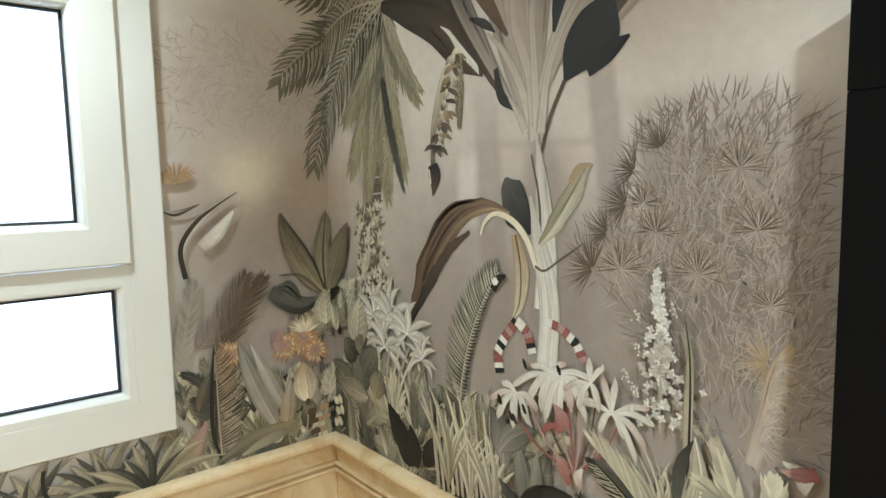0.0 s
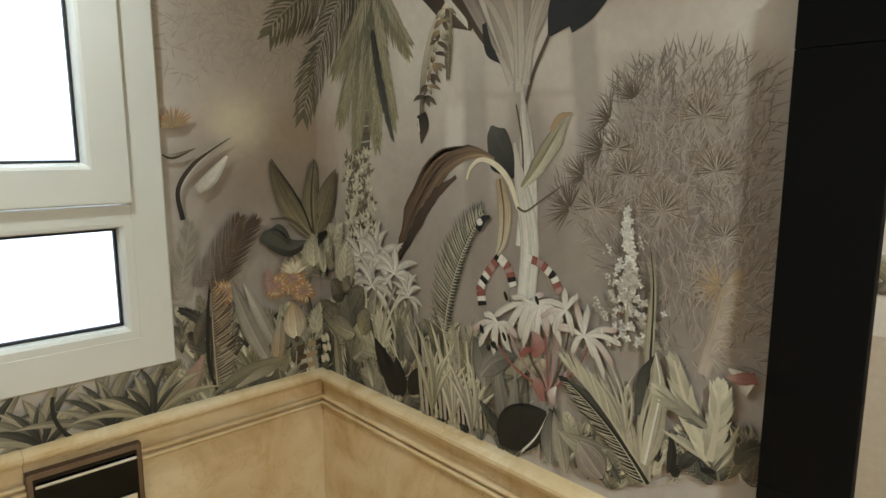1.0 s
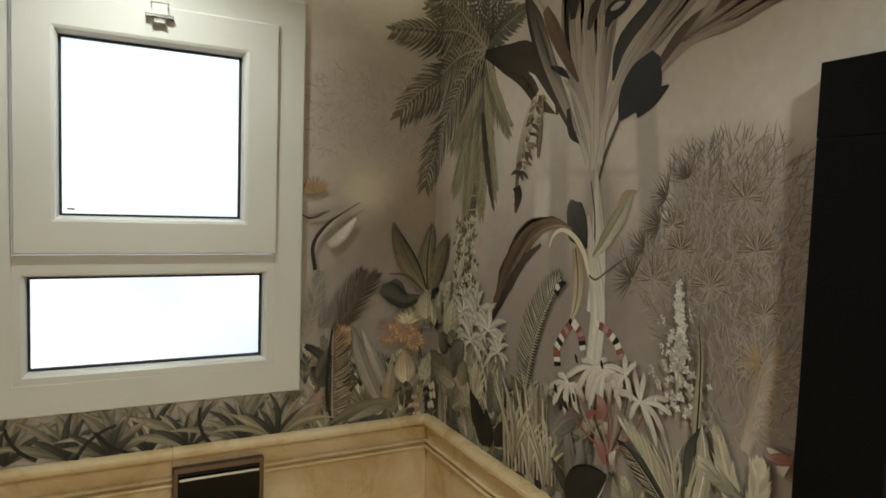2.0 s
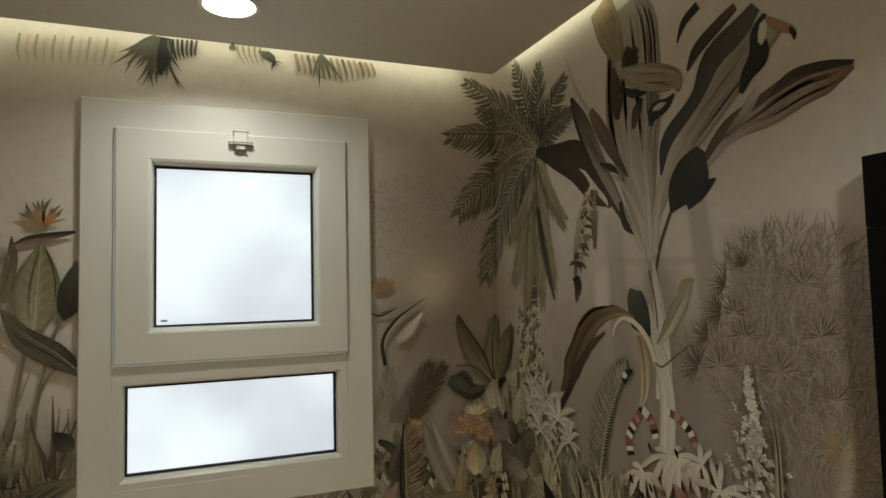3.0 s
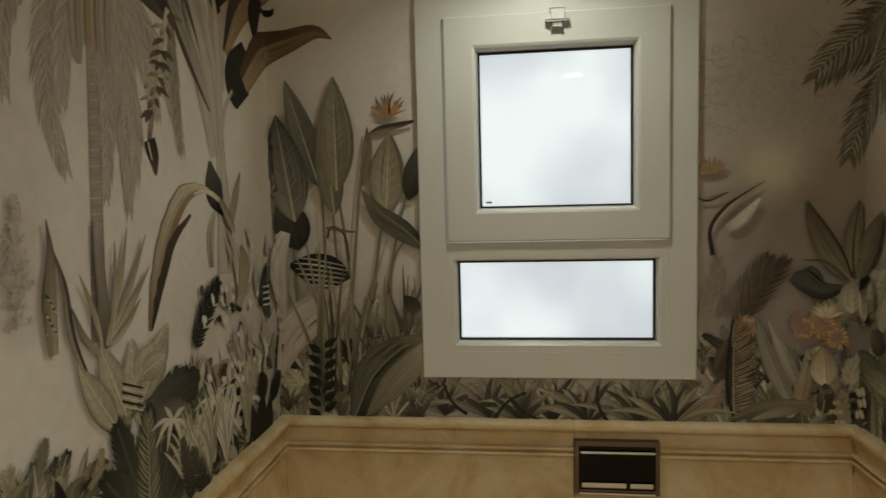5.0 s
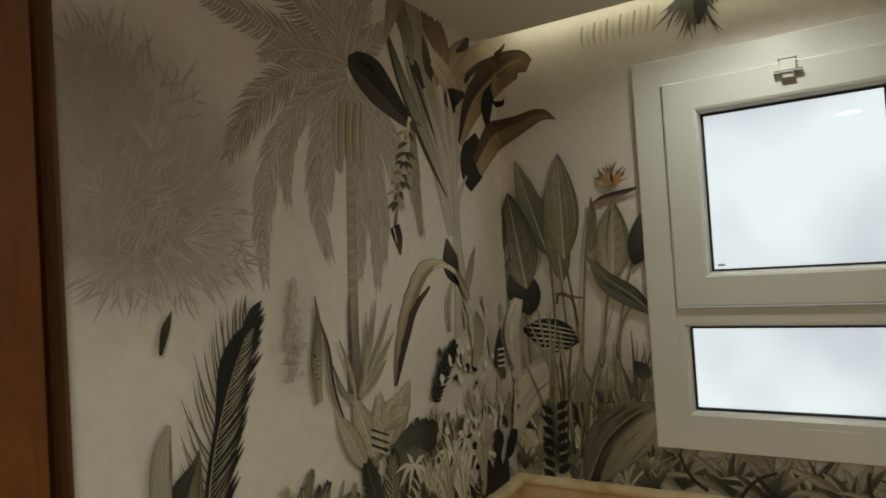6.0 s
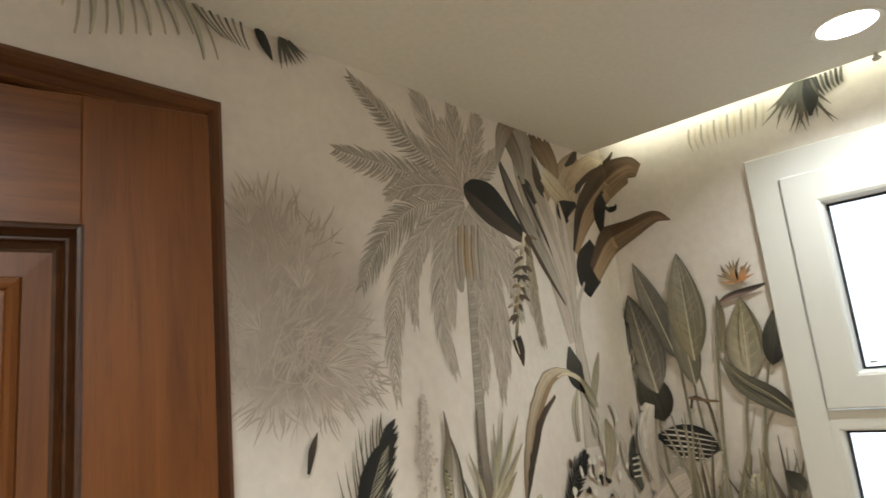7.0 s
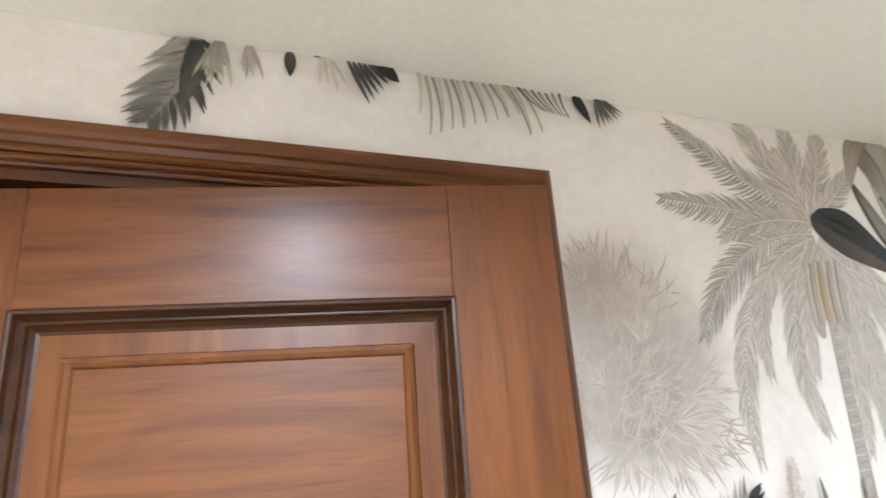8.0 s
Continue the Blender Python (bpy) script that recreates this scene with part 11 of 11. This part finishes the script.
blade([(-1.180, 1.304, 0.0153, 0.0155), (-1.132, 1.410, 0.0392, 0.0406), (-1.145, 1.487, 0.0078, 0.0078)], 'sage', tip='olive', streaks=10)
blade([(-0.952, 1.227, 0.0136, 0.0138), (-0.990, 1.315, 0.0313, 0.0321), (-0.963, 1.413, 0.0046, 0.0046)], 'slate', tip='dark', streaks=6)
stalk((-0.997, 1.346), (-0.941, 1.343), 0.0058, 0.0052, 'black')
stalk((-0.998, 1.336), (-0.942, 1.333), 0.0058, 0.0052, 'white')
stalk((-0.998, 1.326), (-0.943, 1.323), 0.0058, 0.0052, 'black')
stalk((-0.999, 1.316), (-0.944, 1.313), 0.0058, 0.0052, 'white')
stalk((-1.000, 1.306), (-0.945, 1.303), 0.0058, 0.0052, 'black')
stalk((-1.001, 1.296), (-0.946, 1.292), 0.0059, 0.0052, 'white')
stalk((-1.002, 1.286), (-0.947, 1.282), 0.0059, 0.0052, 'black')
stalk((-1.003, 1.277), (-0.948, 1.272), 0.0059, 0.0052, 'white')
motif('hanging_fronds', 'dark palm tips printed hanging from the ceiling line')
frond((-3.206, 2.468), (-3.274, 2.275), 0.107, 13, 'grey', w=0.0093, tip='slate', bend=0.14, lean=46, left=0.8, inkl='dark', right=1.0)
leaf((-3.212, 2.457), (-3.232, 2.296), 0.040, 'dark', tip='slate', bend=0.1)
fan((-3.168, 2.463), 0.111, 245, 285, 9, 'grey', 0.0093, tip='pale')
fan((-3.118, 2.460), 0.082, 255, 290, 6, 'palm', 0.0082)
leaf((-3.042, 2.455), (-3.041, 2.395), 0.023, 'slate', tip='dark')
leaf((-3.007, 2.454), (-2.968, 2.453), 0.012, 'dark', tip='slate')
fan((-2.974, 2.463), 0.095, 250, 300, 7, 'mist', 0.0083)
leaf((-2.932, 2.457), (-2.886, 2.356), 0.011, 'slate', tip='dark')
leaf((-2.922, 2.456), (-2.876, 2.369), 0.011, 'slate', tip='dark')
leaf((-2.911, 2.455), (-2.867, 2.382), 0.011, 'slate', tip='dark')
leaf((-2.901, 2.454), (-2.857, 2.395), 0.011, 'slate', tip='dark')
leaf((-2.890, 2.454), (-2.846, 2.409), 0.011, 'slate', tip='dark')
leaf((-2.880, 2.453), (-2.836, 2.422), 0.011, 'slate', tip='dark')
leaf((-2.869, 2.452), (-2.826, 2.436), 0.011, 'slate', tip='dark')
leaf((-2.870, 2.460), (-2.823, 2.417), 0.031, 'dark')
stalk((-2.785, 2.461), (-2.784, 2.352), 0.0098, 0.0035, 'pale', bend=0.12)
stalk((-2.771, 2.461), (-2.764, 2.307), 0.0098, 0.0035, 'sage', bend=0.12)
stalk((-2.757, 2.460), (-2.740, 2.314), 0.0098, 0.0035, 'grey', bend=0.12)
stalk((-2.743, 2.460), (-2.738, 2.318), 0.0099, 0.0035, 'pale', bend=0.12)
stalk((-2.729, 2.460), (-2.714, 2.325), 0.0099, 0.0035, 'sage', bend=0.12)
stalk((-2.715, 2.459), (-2.689, 2.332), 0.0099, 0.0036, 'grey', bend=0.12)
stalk((-2.701, 2.459), (-2.687, 2.336), 0.0100, 0.0036, 'pale', bend=0.12)
stalk((-2.687, 2.459), (-2.662, 2.343), 0.0100, 0.0036, 'sage', bend=0.12)
stalk((-2.672, 2.458), (-2.636, 2.350), 0.0100, 0.0037, 'grey', bend=0.12)
stalk((-2.657, 2.458), (-2.635, 2.355), 0.0101, 0.0037, 'pale', bend=0.12)
stalk((-2.643, 2.457), (-2.608, 2.362), 0.0101, 0.0037, 'sage', bend=0.12)
stalk((-2.628, 2.457), (-2.582, 2.370), 0.0102, 0.0037, 'grey', bend=0.12)
stalk((-2.613, 2.457), (-2.580, 2.374), 0.0102, 0.0038, 'pale', bend=0.12)
stalk((-2.598, 2.456), (-2.553, 2.382), 0.0103, 0.0038, 'sage', bend=0.12)
stalk((-2.583, 2.456), (-2.532, 2.334), 0.0103, 0.0038, 'grey', bend=0.12)
stalk((-2.567, 2.455), (-2.530, 2.338), 0.0103, 0.0038, 'pale', bend=0.12)
stalk((-2.552, 2.455), (-2.502, 2.345), 0.0104, 0.0038, 'sage', bend=0.12)
stalk((-2.560, 2.459), (-2.489, 2.399), 0.0065, 0.0026, 'slate', bend=-0.12)
stalk((-2.542, 2.458), (-2.479, 2.397), 0.0065, 0.0026, 'grey', bend=-0.12)
stalk((-2.523, 2.457), (-2.469, 2.396), 0.0066, 0.0026, 'slate', bend=-0.12)
stalk((-2.505, 2.455), (-2.459, 2.394), 0.0066, 0.0026, 'grey', bend=-0.12)
stalk((-2.486, 2.454), (-2.449, 2.393), 0.0066, 0.0026, 'slate', bend=-0.12)
stalk((-2.467, 2.452), (-2.439, 2.391), 0.0067, 0.0026, 'grey', bend=-0.12)
stalk((-2.448, 2.451), (-2.429, 2.390), 0.0067, 0.0026, 'slate', bend=-0.12)
leaf((-2.413, 2.461), (-2.373, 2.383), 0.027, 'dark')
fan((-2.352, 2.459), 0.089, 270, 335, 7, 'slate', 0.0097)
motif('window_wall_fronds', 'printed leaf tips hanging behind the ceiling edge')
blade([(-0.503, 2.457, 0.0031, 0.0031), (-0.509, 2.411, 0.0040, 0.0040), (-0.501, 2.369, 0.0008, 0.0008)], 'sage', streaks=1, edge=0.66, tip='pale')
blade([(-0.480, 2.459, 0.0032, 0.0032), (-0.487, 2.413, 0.0040, 0.0040), (-0.480, 2.370, 0.0008, 0.0008)], 'cream', streaks=1, edge=0.66, tip='pale')
blade([(-0.458, 2.460, 0.0032, 0.0032), (-0.465, 2.414, 0.0040, 0.0040), (-0.460, 2.372, 0.0008, 0.0008)], 'sage', streaks=1, edge=0.66, tip='pale')
blade([(-0.436, 2.462, 0.0032, 0.0032), (-0.442, 2.415, 0.0040, 0.0040), (-0.439, 2.373, 0.0008, 0.0008)], 'cream', streaks=1, edge=0.66, tip='pale')
blade([(-0.413, 2.463, 0.0032, 0.0032), (-0.419, 2.416, 0.0041, 0.0041), (-0.418, 2.374, 0.0008, 0.0008)], 'sage', streaks=1, edge=0.66, tip='pale')
blade([(-0.390, 2.465, 0.0032, 0.0032), (-0.397, 2.418, 0.0041, 0.0041), (-0.396, 2.375, 0.0008, 0.0008)], 'cream', streaks=1, edge=0.66, tip='pale')
blade([(-0.367, 2.466, 0.0033, 0.0033), (-0.374, 2.419, 0.0041, 0.0041), (-0.375, 2.376, 0.0008, 0.0008)], 'sage', streaks=1, edge=0.66, tip='pale')
blade([(-0.344, 2.468, 0.0033, 0.0033), (-0.350, 2.420, 0.0041, 0.0041), (-0.354, 2.377, 0.0008, 0.0008)], 'cream', streaks=1, edge=0.66, tip='pale')
blade([(-0.320, 2.469, 0.0033, 0.0033), (-0.327, 2.422, 0.0041, 0.0041), (-0.332, 2.378, 0.0008, 0.0008)], 'sage', streaks=1, edge=0.66, tip='pale')
blade([(-0.297, 2.471, 0.0033, 0.0033), (-0.304, 2.423, 0.0042, 0.0042), (-0.310, 2.379, 0.0008, 0.0008)], 'cream', streaks=1, edge=0.66, tip='pale')
blade([(-0.273, 2.472, 0.0034, 0.0034), (-0.280, 2.425, 0.0042, 0.0042), (-0.289, 2.380, 0.0008, 0.0008)], 'sage', streaks=1, edge=0.66, tip='pale')
blade([(-0.249, 2.474, 0.0034, 0.0034), (-0.256, 2.426, 0.0042, 0.0042), (-0.267, 2.382, 0.0008, 0.0008)], 'cream', streaks=1, edge=0.66, tip='pale')
fan((-0.132, 2.504), 0.178, 215, 300, 18, 'slate', 0.0109, tip='bark', curl=0.12)
blade([(-0.108, 2.494, 0.0142, 0.0141), (-0.114, 2.434, 0.0247, 0.0211), (-0.124, 2.371, 0.0035, 0.0052)], 'black', tip='dark', streaks=6)
blade([(-0.117, 2.490, 0.0037, 0.0037), (-0.110, 2.453, 0.0046, 0.0046), (-0.097, 2.413, 0.0009, 0.0009)], 'dark', streaks=1, edge=0.66)
blade([(-0.103, 2.491, 0.0036, 0.0036), (-0.097, 2.454, 0.0046, 0.0046), (-0.086, 2.417, 0.0009, 0.0009)], 'slate', streaks=1, edge=0.66)
blade([(-0.089, 2.492, 0.0036, 0.0036), (-0.085, 2.455, 0.0046, 0.0046), (-0.075, 2.422, 0.0009, 0.0009)], 'dark', streaks=1, edge=0.66)
blade([(-0.074, 2.493, 0.0036, 0.0036), (-0.072, 2.455, 0.0046, 0.0046), (-0.064, 2.426, 0.0009, 0.0009)], 'slate', streaks=1, edge=0.66)
blade([(-0.060, 2.494, 0.0036, 0.0036), (-0.060, 2.456, 0.0046, 0.0046), (-0.053, 2.430, 0.0009, 0.0009)], 'dark', streaks=1, edge=0.66)
blade([(-0.045, 2.495, 0.0036, 0.0036), (-0.047, 2.457, 0.0046, 0.0046), (-0.042, 2.435, 0.0009, 0.0009)], 'slate', streaks=1, edge=0.66)
blade([(-0.031, 2.496, 0.0036, 0.0036), (-0.034, 2.458, 0.0046, 0.0046), (-0.031, 2.439, 0.0009, 0.0009)], 'dark', streaks=1, edge=0.66)
blade([(-0.016, 2.497, 0.0036, 0.0036), (-0.022, 2.459, 0.0045, 0.0045), (-0.020, 2.444, 0.0009, 0.0009)], 'slate', streaks=1, edge=0.66)
blade([(0.107, 2.497, 0.0029, 0.0029), (0.114, 2.467, 0.0030, 0.0030), (0.131, 2.437, 0.0010, 0.0010)], 'olive', streaks=1, edge=0.66, tip='sage')
blade([(0.126, 2.498, 0.0029, 0.0029), (0.131, 2.468, 0.0030, 0.0030), (0.146, 2.438, 0.0010, 0.0010)], 'olive', streaks=1, edge=0.66, tip='sage')
blade([(0.145, 2.500, 0.0029, 0.0029), (0.148, 2.469, 0.0030, 0.0029), (0.162, 2.439, 0.0010, 0.0010)], 'olive', streaks=1, edge=0.66, tip='sage')
blade([(0.164, 2.501, 0.0029, 0.0029), (0.165, 2.470, 0.0029, 0.0029), (0.177, 2.440, 0.0010, 0.0010)], 'olive', streaks=1, edge=0.66, tip='sage')
blade([(0.183, 2.502, 0.0029, 0.0029), (0.182, 2.471, 0.0029, 0.0029), (0.192, 2.441, 0.0010, 0.0010)], 'olive', streaks=1, edge=0.66, tip='sage')
blade([(0.177, 2.486, 0.0031, 0.0031), (0.205, 2.465, 0.0041, 0.0041), (0.255, 2.452, 0.0010, 0.0010)], 'slate', streaks=1, edge=0.66, tip='dark')
blade([(0.187, 2.487, 0.0031, 0.0031), (0.213, 2.465, 0.0041, 0.0041), (0.243, 2.443, 0.0010, 0.0010)], 'slate', streaks=1, edge=0.66, tip='dark')
blade([(0.196, 2.487, 0.0031, 0.0031), (0.220, 2.466, 0.0041, 0.0041), (0.231, 2.435, 0.0010, 0.0010)], 'slate', streaks=1, edge=0.66, tip='dark')
blade([(0.206, 2.488, 0.0031, 0.0031), (0.228, 2.466, 0.0040, 0.0040), (0.219, 2.426, 0.0010, 0.0010)], 'slate', streaks=1, edge=0.66, tip='dark')
blade([(0.300, 2.490, 0.0041, 0.0041), (0.311, 2.439, 0.0051, 0.0050), (0.307, 2.426, 0.0010, 0.0010)], 'olive', streaks=1, edge=0.66, tip='olive')
blade([(0.320, 2.490, 0.0041, 0.0041), (0.331, 2.441, 0.0051, 0.0051), (0.329, 2.423, 0.0010, 0.0010)], 'tan', streaks=1, edge=0.66, tip='olive')
blade([(0.340, 2.490, 0.0041, 0.0041), (0.351, 2.442, 0.0051, 0.0051), (0.350, 2.420, 0.0010, 0.0010)], 'umber', streaks=1, edge=0.66, tip='olive')
blade([(0.360, 2.490, 0.0041, 0.0041), (0.372, 2.443, 0.0052, 0.0052), (0.372, 2.417, 0.0010, 0.0010)], 'olive', streaks=1, edge=0.66, tip='olive')
blade([(0.380, 2.489, 0.0042, 0.0042), (0.392, 2.444, 0.0052, 0.0052), (0.394, 2.413, 0.0010, 0.0010)], 'tan', streaks=1, edge=0.66, tip='olive')
blade([(0.400, 2.489, 0.0042, 0.0042), (0.412, 2.445, 0.0052, 0.0052), (0.417, 2.410, 0.0010, 0.0010)], 'umber', streaks=1, edge=0.66, tip='olive')
blade([(0.420, 2.489, 0.0042, 0.0042), (0.433, 2.446, 0.0053, 0.0053), (0.439, 2.407, 0.0010, 0.0010)], 'olive', streaks=1, edge=0.66, tip='olive')
blade([(0.441, 2.489, 0.0042, 0.0042), (0.453, 2.447, 0.0053, 0.0053), (0.461, 2.404, 0.0011, 0.0011)], 'tan', streaks=1, edge=0.66, tip='olive')
blade([(0.461, 2.489, 0.0043, 0.0043), (0.474, 2.448, 0.0053, 0.0053), (0.480, 2.409, 0.0011, 0.0011)], 'umber', streaks=1, edge=0.66, tip='olive')
blade([(0.482, 2.489, 0.0043, 0.0043), (0.495, 2.450, 0.0053, 0.0053), (0.499, 2.414, 0.0011, 0.0011)], 'olive', streaks=1, edge=0.66, tip='olive')
blade([(0.503, 2.489, 0.0043, 0.0043), (0.516, 2.451, 0.0054, 0.0054), (0.518, 2.420, 0.0011, 0.0011)], 'tan', streaks=1, edge=0.66, tip='olive')
blade([(0.524, 2.488, 0.0043, 0.0043), (0.537, 2.452, 0.0054, 0.0054), (0.537, 2.425, 0.0011, 0.0011)], 'umber', streaks=1, edge=0.66, tip='olive')
blade([(0.545, 2.488, 0.0044, 0.0044), (0.558, 2.453, 0.0054, 0.0054), (0.557, 2.431, 0.0011, 0.0011)], 'olive', streaks=1, edge=0.66, tip='olive')
blade([(0.566, 2.488, 0.0044, 0.0044), (0.579, 2.454, 0.0054, 0.0054), (0.576, 2.436, 0.0011, 0.0011)], 'tan', streaks=1, edge=0.66, tip='olive')
fan((0.384, 2.503), 0.121, 255, 320, 6, 'slate', 0.0081, tip='dark')

for m in motifs:
    if m.faces:
        m.done(mural)
